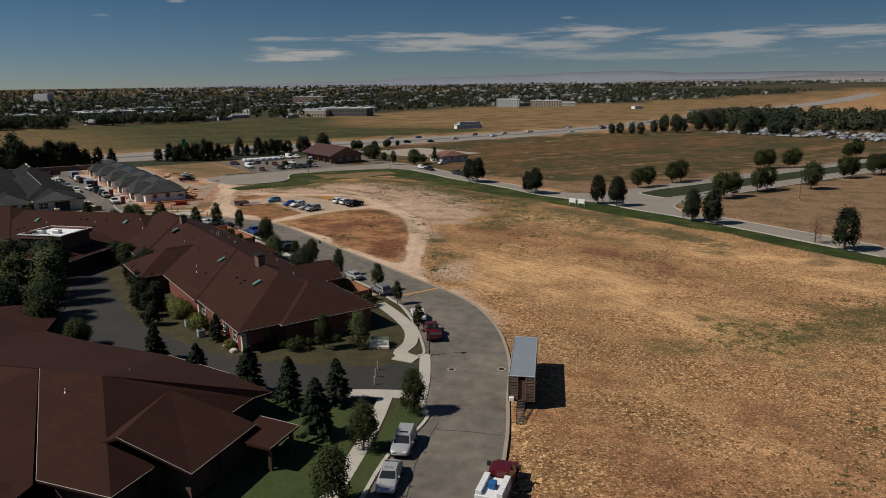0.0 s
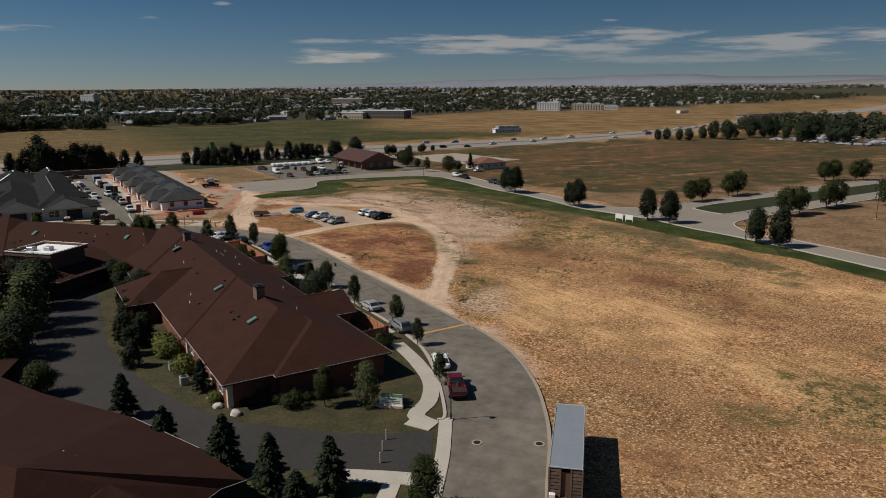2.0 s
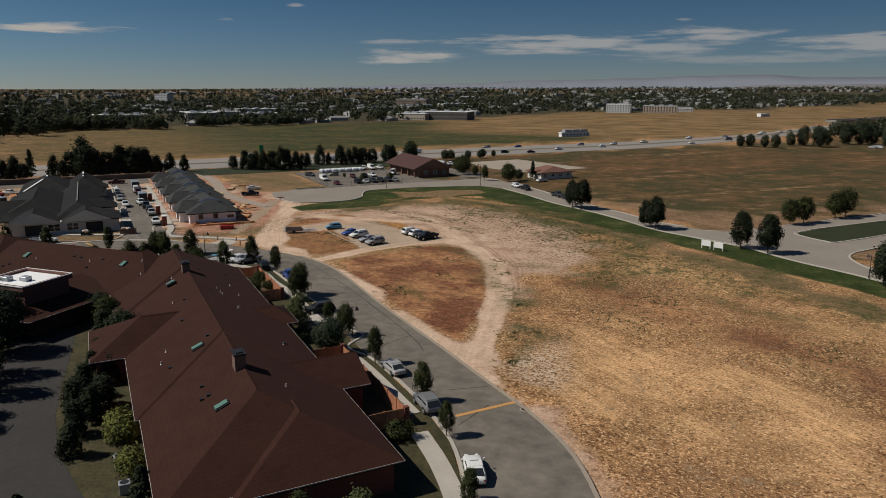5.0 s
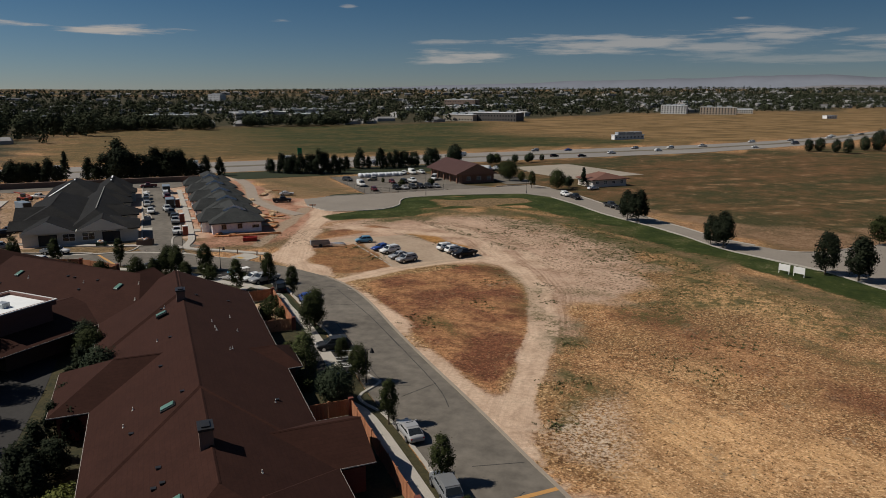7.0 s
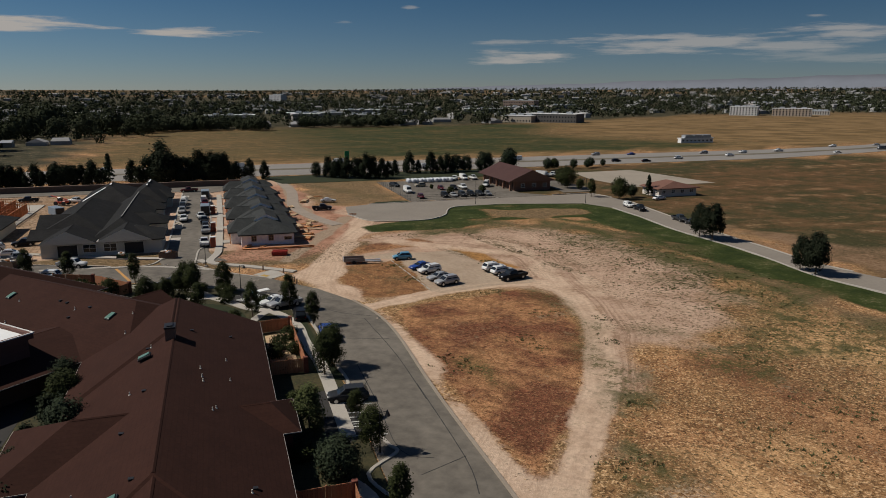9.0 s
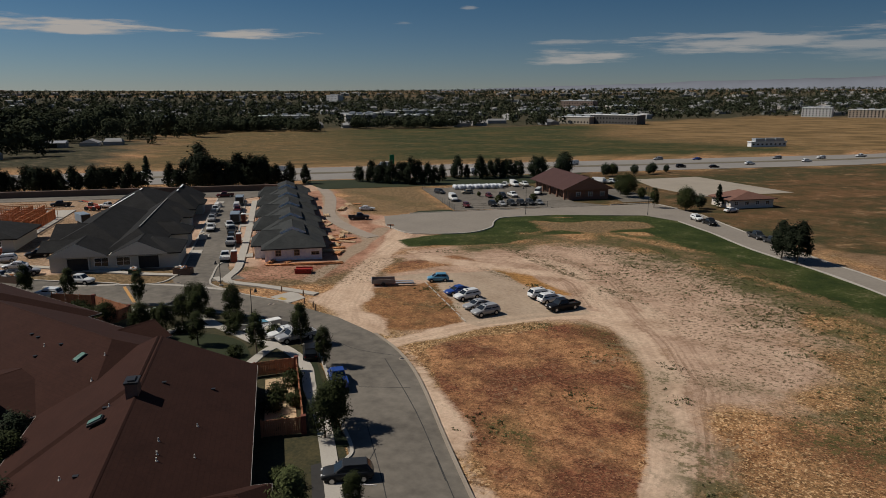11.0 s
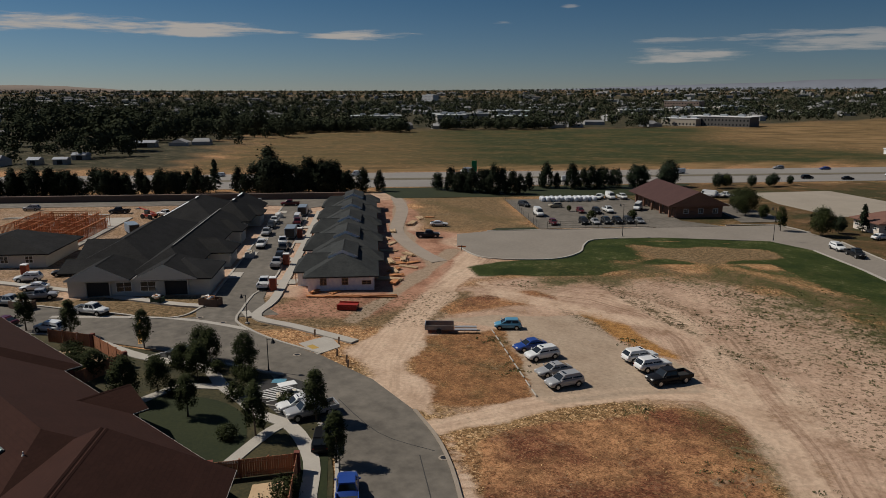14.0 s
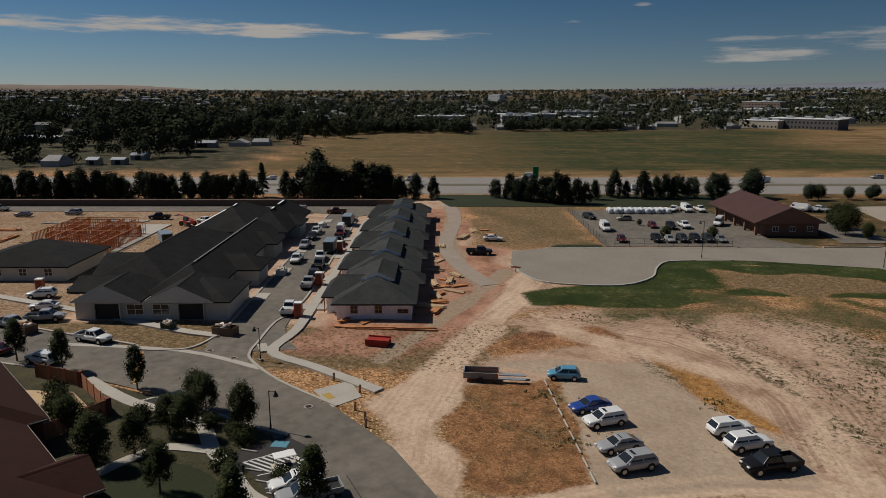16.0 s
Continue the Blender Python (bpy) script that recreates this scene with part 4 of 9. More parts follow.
HWY_NEAR = [(338, -900), (338, 305), (350, 376), (364, 438), (403, 543), (455, 709), (510, 920), (594, 1243), (640, 1380), (700, 1560), (780, 1800)]
HWY_FAR = [(382, -900), (382, 345), (391, 416), (408, 489), (454, 611), (514, 801), (593, 1068), (662, 1311), (706, 1450), (760, 1610), (820, 1790)]
highway = slab("highway", [*[grid(*p) for p in HWY_NEAR], *[grid(*p) for p in HWY_FAR[::-1]]], 0.05, hwy_mat, "pale concrete highway with two carriageways", "road")
strip = slab("highway_median", [grid(357.5, -900), grid(357.5, 318), grid(368, 395), grid(384, 462), grid(426, 575), grid(482, 755), (grid(549, 990)), grid(553, 988), grid(487, 753), grid(431, 573), grid(389, 460), grid(373, 393), grid(363, 316), grid(363, -900)], 0.09,
             mat("median_gravel", (0.10, 0.085, 0.06), (0.15, 0.125, 0.085), 0.95, scale=0.1, fine=2), "dark gravel strip between the carriageways", "median")
frontage = ribbon("frontage_lane", [grid(*q) for q in ((331, 64.2), (313, 64.2), (294.7, 65.2), (279, 64.2), (262.8, 62.6), (251.8, 63.3), (242.2, 65.3), (233.7, 67.8), (228.2, 70))], 3.4, -0.02, 0.035,
                  mat("gravel", (0.235, 0.19, 0.15), (0.32, 0.265, 0.21), 0.95, scale=0.3, fine=4), "grey gravel lane across the building site", "road", 5)
yard = slab("yard_paving", [grid(259, 97.2), grid(259, 124.6), grid(257.4, 126), grid(257.8, 143), grid(266, 136), grid(306, 136), grid(306, 97.2)], 0.02, asphalt, "asphalt yard behind a fence", "paving")
pad = slab("gravel_pad", [grid(312, 180), grid(290, 176), grid(267, 179.5), grid(268, 214), grid(314, 208)], 0.03, mat("pale_gravel", (0.24, 0.205, 0.16), (0.33, 0.285, 0.225), 0.95, scale=0.1, fine=2), "pale gravel pad", "paving")
side_lane = slab("side_lane", [grid(262, 150), grid(262, 162), grid(275, 164), grid(300, 160), grid(300, 152), grid(275, 152)], 0.04, asphalt, "asphalt side lane", "road")


dusty = mat("dusty_concrete", (0.24, 0.195, 0.15), (0.31, 0.26, 0.205), 0.95, scale=0.4, fine=5)


def kerb(line, label="low concrete kerb", material=None):
    return ribbon("kerb", line, 0.35, 0.0, 0.14, material or concrete, label, "kerb", 4)


kerb([(x + 0.15, y) for x, y in ROAD_R], "dusty concrete kerb by the field", dusty)
kerb([(-13.35, -90), (-13.35, 30), (-13.3, 52), (-12.2, 56.5), (-11.5, 60.5), (-12.2, 62.6), (-13.6, 64.2)])
kerb([(-16.3, 76.5), (-15.9, 78), (-19.5, 87.5), (-23.6, 95.3), (-30.1, 102.8), (-36.2, 108.6), (-40.5, 112)])
kerb([(-41, 112.2), (-44.6, 114.2), (-44.5, 118.6), (-45.8, 119.4), (-49.6, 121.6)])
kerb([(-57.5, 128), (-58.5, 129.9), (-64.7, 134.8), (-73.2, 142.3), (-79, 146.8), (-82, 147.4)])
kerb([(-95, 152.6), (-98.5, 151.2), (-107, 148.8), (-112, 147.2), (-113, 144.5), (-119, 143.3), (-128.5, 140.8), (-136.3, 136.2), (-150, 130)])
kerb([(-97, 159.9), (-107, 158.9), (-115, 159.6), (-118, 161), (-120.4, 163.4), (-126.4, 169.6), grid(221, 39.6), grid(292, 39.6)])
kerb([(-153.9, 140.4), (-143, 145.2), (-131, 151), (-129.5, 150.4), (-126.5, 152.8), (-124.6, 156.3), (-127.5, 161.5), grid(210, 31), grid(298, 31)])
kerb([*bulb], "low concrete kerb round the turning circle")
kerb([grid(257.5, 84), grid(257.5, 125)])
kerb([grid(258.5, 144), (-81.3, 290.3), (-72, 285.9)])
kerb([(x - 0.15, y - 0.15) for x, y in LANE_NEAR[1:-1]])
kerb([(x + 0.15, y + 0.15) for x, y in LANE_FAR[1:4]])
kerb([(x + 0.15, y + 0.15) for x, y in LANE_FAR[7:]])
kerb([grid(100.4, 152), grid(106.6, 153.3), grid(112.4, 157), grid(115.3, 161.2), grid(116.4, 168), grid(116.8, 190), grid(116.6, 330)])
kerb([grid(147, 153.6), grid(143.2, 158.2), grid(142.4, 170), grid(142.2, 238), grid(139.7, 330)])
kerb([grid(124.5, 192), grid(124, 170.4), grid(125.8, 168.1), grid(133.6, 168.9), grid(135.2, 171.4), grid(136.2, 180), grid(135.6, 210)])

# ---- houses ----
gutter_paint = mat("gutter_paint", (0.28, 0.25, 0.22), (0.34, 0.31, 0.28), 0.6, scale=2, fine=20)

def hip_roof(parent, x0, x1, y0, y1, ze, zr, h0, h1, material, axis="x", m=None, trim=True, thick=0.22, gable=None, wing=0):
    """A roof over the rectangle with its ridge along the axis; h0, h1: how far each end is hipped in (0: a gable)."""
    if axis == "y":
        q = pose(0, 0, 0, 0, 0, 90)
        m = (m or Matrix()) @ q
        x0, x1, y0, y1 = y0, y1, -x1, -x0
    ym = (y0 + y1) / 2
    bm = bmesh.new()
    e = [bm.verts.new(p) for p in ((x0, y0, ze), (x1, y0, ze), (x1, y1, ze), (x0, y1, ze))]
    lo = [bm.verts.new((v.co.x, v.co.y, ze - thick)) for v in e]
    r = [bm.verts.new((x0 + h0, ym, zr)), bm.verts.new((x1 - h1, ym, zr))]
    bm.faces.new((e[0], e[1], r[1], r[0]))
    bm.faces.new((e[2], e[3], r[0], r[1]))
    bm.faces.new((e[3], e[0], r[0]))
    bm.faces.new((e[1], e[2], r[1]))
    for i in range(4):
        bm.faces.new((e[i], lo[i], lo[(i + 1) % 4], e[(i + 1) % 4]))
    bm.faces.new(lo[::-1])
    bmesh.ops.recalc_face_normals(bm, faces=list(bm.faces))
    if gable:
        for f in bm.faces:
            if (h0 == 0 and abs(f.normal.x + 1) < 0.01) or (h1 == 0 and abs(f.normal.x - 1) < 0.01):
                f.material_index = 1
    ob = part("roof", bm, [material, gable] if gable else material, parent, m=m)
    if trim:
        for a, b in (((x0, y0), (x1, y0)), ((x0, y1), (x1, y1)), *((((x0, y0), (x0, y1)),) if h0 else ()), *((((x1, y0), (x1, y1)),) if h1 else ())):
            bm = bmesh.new()
            ax, bx = min(a[0], b[0]), max(a[0], b[0])
            ay, by = min(a[1], b[1]), max(a[1], b[1])
            ox = 0.04
            if ax == bx:
                s = -1 if ax == x0 else 1
                box(bm, ax + min(0, s * ox) + s * 0.003, ax + max(0, s * ox) + s * 0.003, ay, by, ze - 0.11, ze - 0.01)
            else:
                s = -1 if ay == y0 else 1
                box(bm, ax, bx, ay + min(0, s * ox) + s * 0.003, ay + max(0, s * ox) + s * 0.003, ze - 0.11, ze - 0.01)
            part("gutter", bm, gutter_paint, parent, "off-white metal gutter", m)
    # cap along the ridge
    if abs(x1 - h1 - x0 - h0) > 0.5:
        bm = bmesh.new()
        vs = [bm.verts.new((x, ym + dy, zr + dz)) for x in (x0 + h0, x1 - h1) for dy, dz in ((-0.16, -0.045), (0, 0.035), (0.16, -0.045))]
        bm.faces.new((vs[0], vs[1], vs[4], vs[3]))
        bm.faces.new((vs[1], vs[2], vs[5], vs[4]))
        part("ridge_cap", bm, material, parent, m=m)
    return ob


def walls(parent, x0, x1, y0, y1, z1, material, m=None, name="wall"):
    return part(name, boxm(x0, x1, y0, y1, -0.1, z1), material, parent, m=m)


def window(parent, x, y, z, w, h, face, m=None, frame_mat=None, bars=1, sill=True):
    """A framed window on a wall that looks along face ('-x', '+x', '-y' or '+y')."""
    turn = {"-y": 0, "+x": 90, "+y": 180, "-x": 270}[face]
    q = (m or Matrix()) @ pose(x, y, z, 0, 0, turn)
    bm = bmesh.new()
    t = 0.09
    for a in ((-w / 2, w / 2, 0, t), (-w / 2, w / 2, h - t, h), (-w / 2, -w / 2 + t, t, h - t), (w / 2 - t, w / 2, t, h - t)):
        box(bm, a[0], a[1], -0.09, 0.05, a[2], a[3])
    for k in range(bars):
        c = -w / 2 + w * (k + 1) / (bars + 1)
        box(bm, c - 0.035, c + 0.035, -0.07, 0.05, t, h - t)
    box(bm, -w / 2 + t, w / 2 - t, -0.06, 0.05, h * 0.5 - 0.025, h * 0.5 + 0.025)
    ob = part("window", bm, frame_mat or white_paint, parent, m=q)
    part("pane", boxm(-w / 2 + t, w / 2 - t, -0.03, -0.01, t, h - t), dark_glass, ob)
    return ob


def door_leaf(parent, x, y, w, h, face, material, m=None, name="door"):
    turn = {"-y": 0, "+x": 90, "+y": 180, "-x": 270}[face]
    q = (m or Matrix()) @ pose(x, y, 0, 0, 0, turn)
    bm = bmesh.new()
    box(bm, -w / 2, w / 2, -0.05, 0.05, 0, h)
    for k in range(4):
        box(bm, -w / 2 + 0.1, w / 2 - 0.1, -0.075, -0.05, 0.12 + k * (h - 0.1) / 4, (k + 1) * (h - 0.1) / 4)
    return part(name, bm, material, parent, m=q)


def chimney(parent, x, y, z0, z1, w=1.5, d=1.0, m=None):
    bm = boxm(-w / 2, w / 2, -d / 2, d / 2, z0, z1 - 0.3)
    ob = part("chimney", bm, mat("brown_stucco", (0.12, 0.075, 0.055), (0.16, 0.10, 0.075), 0.9, scale=1, fine=10), parent, m=(m or Matrix()) @ pose(x, y, 0))
    bm = bmesh.new()
    box(bm, -w / 2 - 0.08, w / 2 + 0.08, -d / 2 - 0.08, d / 2 + 0.08, z1 - 0.3, z1 - 0.12)
    box(bm, -w / 2 + 0.2, w / 2 - 0.2, -d / 2 + 0.2, d / 2 - 0.2, z1 - 0.12, z1)
    part("cap", bm, dark_metal, ob, "dark metal chimney cap")
    return ob


green_glass = mat("green_skylight_dome", (0.07, 0.15, 0.115), (0.10, 0.19, 0.15), 0.3, spec=0.4)


def skylight(parent, x, y, z, slope_deg, side, m=None, w=0.9, l=1.35):
    """A domed skylight lying on a slope that falls to -y (side=1) or +y (side=-1)."""
    q = (m or Matrix()) @ pose(x, y, z, slope_deg * side, 0, 0)
    bm = bevelled(boxm(-w / 2, w / 2, -l / 2, l / 2, -0.1, 0.12), 0.03, 1)
    ob = part("skylight", bm, dark_metal, parent, "green-tinted skylight", q)
    bm = bevelled(boxm(-w / 2 + 0.08, w / 2 - 0.08, -l / 2 + 0.08, l / 2 - 0.08, 0.1, 0.24), 0.08, 2)
    part("dome", bm, green_glass, ob)
    return ob


def vent(parent, x, y, z, kind, m=None):
    bm = bmesh.new()
    if kind == 0:
        tube(bm, (0, 0, -0.3), (0, 0, 0.3), 0.05, n=8)
        tube(bm, (0, 0, -0.1), (0, 0, 0.06), 0.16, 0.08, n=8)
        part("vent_pipe", bm, mat("pvc_pipe", (0.6, 0.58, 0.52), None, 0.6), parent, "pale vent pipe", (m or Matrix()) @ pose(x, y, z))
    else:
        box(bm, -0.13, 0.13, -0.15, 0.15, -0.1, 0.1)
        box(bm, -0.17, 0.17, -0.19, 0.19, 0.1, 0.14)
        part("roof_vent", bm, dark_metal, parent, "dark low roof vent", (m or Matrix()) @ pose(x, y, z))


S = 0.43                                          # the roofs' rise per metre
FR = pose(0, 0, 0, 0, 0, TURN)
care = thing("care_home", "long single-storey brick care home with brown-red hipped shingle roofs", "building", FR)
EZ = 3.0


def bar(parent, x0, x1, y0, y1, h0, h1, material, axis="x", m=None, ze=EZ, rise=S, wall=brick, inset=0.7, wallz=None, trim=True, gable=None):
    half = ((y1 - y0) if axis == "x" else (x1 - x0)) / 2
    hip_roof(parent, x0, x1, y0, y1, ze, ze + half * rise, h0, h1, material, axis, m, trim, gable=gable)
    walls(parent, x0 + inset, x1 - inset, y0 + inset, y1 - inset, ze - 0.1, wall, m)


bar(care, 77, 147, -45.8, -27.2, 9.4, 0, shingle_red)
bar(care, 76.2, 92, -46.05, -32.5, 6.6, 6.6, shingle_red)
bar(care, 93.6, 147, -46.1, -26.8, 9.8, 0, shingle_red)
bar(care, 125, 147, -45.9, -26.2, 10.0, 0, shingle_red)
bar(care, 91.9, 100.9, -49.1, -37, 0, 0, shingle_red, "y")
bar(care, 114.6, 121.8, -47.7, -39, 2.4, 0, shingle_red, "y")
bar(care, 110.8, 122.4, -36, -23.2, 0, 5.8, shingle_red, "y", rise=0.5)
BW = FR.inverted()
bar(care, -113, -76.6, 114, 133.3, 0, 9.4, shingle_red, m=BW)
bar(care, -142, -108, 113.5, 135.2, 9.8, 9.0, shingle_red, m=BW)
bar(care, -99, -92, 127, 134.9, 0, 0, shingle_red, "y", m=BW)
bar(care, -100, -83.5, 100.5, 117, 5, 0, shingle_red, "y", m=BW, wall=mat("shade_posts", (0.12, 0.075, 0.055)), inset=2.5, rise=0.22)
tower_wall = mat("rust_panel", (0.11, 0.055, 0.042), (0.14, 0.07, 0.055), 0.85, scale=0.5, fine=6, stretch=(1, 1, 5))
part("tower", boxm(-95.6, -87.6, 103.6, 110.8, 3.0, 6.3), tower_wall, care, "rust-brown panelled entrance tower", BW)
tb = bmesh.new()
for a in ((-96, -87.2, 103.2, 103.7), (-96, -87.2, 110.7, 111.2), (-96, -95.5, 103.7, 110.7), (-87.7, -87.2, 103.7, 110.7)):
    box(tb, *a, 6.0, 6.65)
part("parapet", tb, tower_wall, care, m=BW)
tr = bmesh.new()
box(tr, -95.5, -87.7, 103.7, 110.7, 6.25, 6.36)
part("flat_roof", tr, mat("white_membrane", (0.78, 0.78, 0.76), (0.66, 0.67, 0.66), 0.7, scale=0.6, fine=5), care, "white membrane flat roof", BW)
tc_ = bmesh.new()
for a in ((-96.1, -87.1, 103.1, 103.25), (-96.1, -87.1, 111.15, 111.3), (-96.1, -95.95, 103.25, 111.15), (-87.25, -87.1, 103.25, 111.15)):
    box(tc_, *a, 6.6, 6.72)
part("coping", tc_, white_paint, care, "white metal coping", BW)
for k, (a, b) in enumerate(((-94, 105.3), (-91.5, 106.2))):
    part("roof_unit", bevelled(boxm(a, a + 1.3, b, b + 1.0, 6.36, 7.0), 0.05, 1), grey_metal, care, "grey rooftop air unit", BW)
chimney(care, 92.7, -36.2, 6.5, 8.5)
chimney(care, 132.3, -36.2, 6.6, 8.5)
sl = math.degrees(math.atan(S))
for u_, v_ in ((87.1, 33.6), (102.3, 33.7), (129, 33.8)):
    skylight(care, u_, -v_, 3.0 + S * (v_ - (26.8 if u_ > 94 else 27.2) + (0.6 if u_ > 125 else 0)) + 0.03, sl, -1)
skylight(care, -87.0, 120.6, EZ + S * 6.6, sl, 1, BW)
skylight(care, -107, 120.2, EZ + S * 6.2, sl, 1, BW)
rnd = random.Random(4)
for k in range(26):
    u_ = rnd.uniform(88, 143)
    side = rnd.choice((-1, 1, 1))
    off = rnd.uniform(1.2, 7.5)
    base = 36.45
    zz = EZ + S * (9.3 - off) + (0.14 if u_ > 94 else 0)
    vent(care, u_, -(base + side * off), zz, 0 if rnd.random() < 0.4 else 1)
for k in range(12):
    x_, off = rnd.uniform(-110, -82), rnd.uniform(1.2, 7.5)
    vent(care, x_, 123.65 - off, EZ + S * (9.65 - off), k % 2, BW)
# windows and corner bricks on the walls that show
for k in range(6):
    window(care, 79.3 + k * 4.6 if k else 80.2, -27.9, 0.8, 1.6, 1.5, "+y")
# frames on this front are dark brown: its shade is put into their colour
for k in range(4):
    window(care, 77.7, -31.5 - k * 4.2, 0.8, 1.7, 1.5, "-x", frame_mat=mat("shaded_frame", (0.05, 0.03, 0.022)))
for u_ in (84, 88, 104, 107, 110, 124, 129, 134, 139):
    window(care, u_, -45.35, 0.8, 1.7, 1.5, "-y")
for x_ in (-84, -89, -103, -107):
    window(care, x_, 132.65, 0.8, 1.7, 1.5, "+y", BW)
cream = mat("cream_stone", (0.52, 0.45, 0.35), (0.44, 0.37, 0.28), 0.9, scale=1, fine=7)
for u_, v_ in ((77.65, 27.85), (94.2, 27.45)):
    part("corner_post", boxm(u_, u_ + 0.55, -v_ - 0.55, -v_, 0, 2.75), cream, care, "cream stone corner post")

# the building by the near street
near = thing("care_home_annex", "dark brown-roofed care home building with stepped hipped roofs", "building")
# darker copy of the brick: the shade on these walls is in the colour
shaded_brick = mat("shaded_brown_brick", (0.055, 0.028, 0.022), (0.085, 0.045, 0.034), 0.9, scale=1.5, fine=8, stretch=(1, 1, 4))


def roof_faces(name, faces, label=""):
    """A roof of sloping planes, given by their corners, with a fascia below each."""
    bm = bmesh.new()
    for f in faces:
        top = [bm.verts.new(c) for c in f]
        low = [bm.verts.new((c[0], c[1], c[2] - 0.22)) for c in f]
        bm.faces.new(top)
        bm.faces.new(low[::-1])
        for i in range(len(f)):
            j = (i + 1) % len(f)
            bm.faces.new((top[i], low[i], low[j], top[j]))
    bmesh.ops.recalc_face_normals(bm, faces=list(bm.faces))
    return part(name, bm, shingle_red, near, label)


RA, RB, EC, ED, EE = (-43.1, 47.9, 8), (-36.6, 47.5, 8), (-36.7, 39.3, 3), (-29.6, 38.3, 3), (-28.6, 45.2, 3)
PG, PS, PE, PW = (-32.3, 50.4, 5.8), (-25.5, 42.2, 3.1), (-24.4, 50.7, 3.1), (-31.4, 41.9, 5.7)
HQ, HK, NE, NC = (-27.2, 55.8, 3), (-27.7, 52.5, 3), (-26.0, 57.4, 3), (-32.4, 60.8, 3)
N1, N2, N3 = (-41.6, 64.2, 3), (-53.7, 66.4, 3), (-62, 50, 7.2)
roof_faces("roof", [(RA, EC, ED, RB)], "brown-red shingle hip plane with a white rim")
for f_ in ((RB, ED, (-29.0, 42.6, 3)), (RB, (-29.0, 42.6, 3), EE), (RB, EE, PG)):
    roof_faces("roof", [f_])
for f_ in ((PW, PS, PG), (PS, PE, PG), (PE, HK, PG), (PW, PG, (-35.4, 49.2, 4.6), (-34.6, 42.2, 4.4))):
    roof_faces("wing_roof", [f_])
for f_ in [(RB, PG, HQ), (RB, HQ, NE), (RB, NE, NC), (RB, NC, N1), (RB, N1, RA), (PG, HK, HQ), (RA, N1, N2), (RA, N2, N3), (N3, N2, (-61, 68.6, 3)), (N3, (-61, 68.6, 3), (-70, 69.6, 4.4)), (N3, (-70, 69.6, 4.4), (-84, 50, 6.4)), ((-61, 68.6, 3), (-63.5, 73.4, 3), (-70, 69.6, 4.4))]:
    roof_faces("roof", [f_])
for f_ in [((-62, 49.9, 7.1), (-43.2, 47.85, 7.92), (-36.8, 39.0, 2.75), (-36.5, 32, 2.6), (-58, 34, 2.6)), ((-62, 49.9, 7.1), (-58, 34, 2.6), (-85, 36, 2.6), (-84, 50, 6.4)), ((-70, 69.6, 4.35), (-84, 50, 6.4), (-96, 66, 2.8), (-80, 82, 2.8), (-73, 80, 2.8), (-63.5, 73.4, 2.95))]:
    roof_faces("low_roof", [f_])
roof_faces("porch_roof", [((-25.4, 48.4, 2.7), (-21.9, 48.0, 2.45), (-21.2, 52.4, 2.45), (-25.2, 53.0, 2.7))])
for a_, b_ in ((EC, ED), (ED, (-29.0, 42.6, 3)), (RA, EC), (PW, PS), (PS, PE), (HK, HQ), (HQ, NE), (NC, N1), ((-21.9, 48.0, 2.45), (-21.2, 52.4, 2.45)), ((-25.2, 53.0, 2.7), (-21.2, 52.4, 2.45))):
    bm = bmesh.new()
    tube(bm, (a_[0], a_[1], a_[2] + 0.0), (b_[0], b_[1], b_[2] + 0.0), 0.03, n=6)
    part("gutter", bm, gutter_paint, near, "off-white metal gutter")
for outline in ([(-36.0, 40.2), (-30.4, 39.4), (-29.4, 46), (-36, 47)], [(-34, 46.2), (-26.5, 43.4), (-25.3, 50.2), (-28.6, 52.6), (-28.0, 56.4), (-33, 59.8), (-42, 63.0), (-53.5, 65.2), (-53, 48)], [(-43, 40), (-37.4, 34.5), (-57, 36), (-83, 38), (-82, 78), (-73, 78.6), (-64.6, 72.6), (-62, 67.6), (-53.4, 65)]):
    bm = bmesh.new()
    pts = [Vector((x, y, 0)) for x, y in outline]
    vs = [bm.verts.new((p.x, p.y, -0.1)) for p in pts]
    vt = [bm.verts.new((p.x, p.y, 2.62)) for p in pts]
    for i in range(len(pts)):
        j = (i + 1) % len(pts)
        bm.faces.new((vs[i], vs[j], vt[j], vt[i]))
    bm.faces.new(vt)
    bmesh.ops.recalc_face_normals(bm, faces=list(bm.faces))
    part("wall", bm, shaded_brick, near)
for k, (x_, y_, z_) in enumerate(((-39, 45.9, 7.0), (-40, 52.5, 6.25), (-37.5, 52.2, 6.3), (-36.4, 52.0, 6.3), (-44.5, 53.5, 5.6))):
    vent(near, x_, y_, z_, k % 2)
# dark frames again, coloured for the shade on these walls
for x_, y_ in ((-25.9, 46.5), (-29.9, 42.5)):
    window(near, x_, y_, 0.7, 1.4, 1.6, "+x", pose(0, 0, 0), frame_mat=mat("shaded_frame", (0.05, 0.03, 0.022)))
part("porch_post", boxm(-22.4, -22.1, 48.5, 48.8, 0, 2.4), shaded_brick, near)
part("porch_post", boxm(-21.9, -21.6, 51.7, 52.0, 0, 2.4), shaded_brick, near)


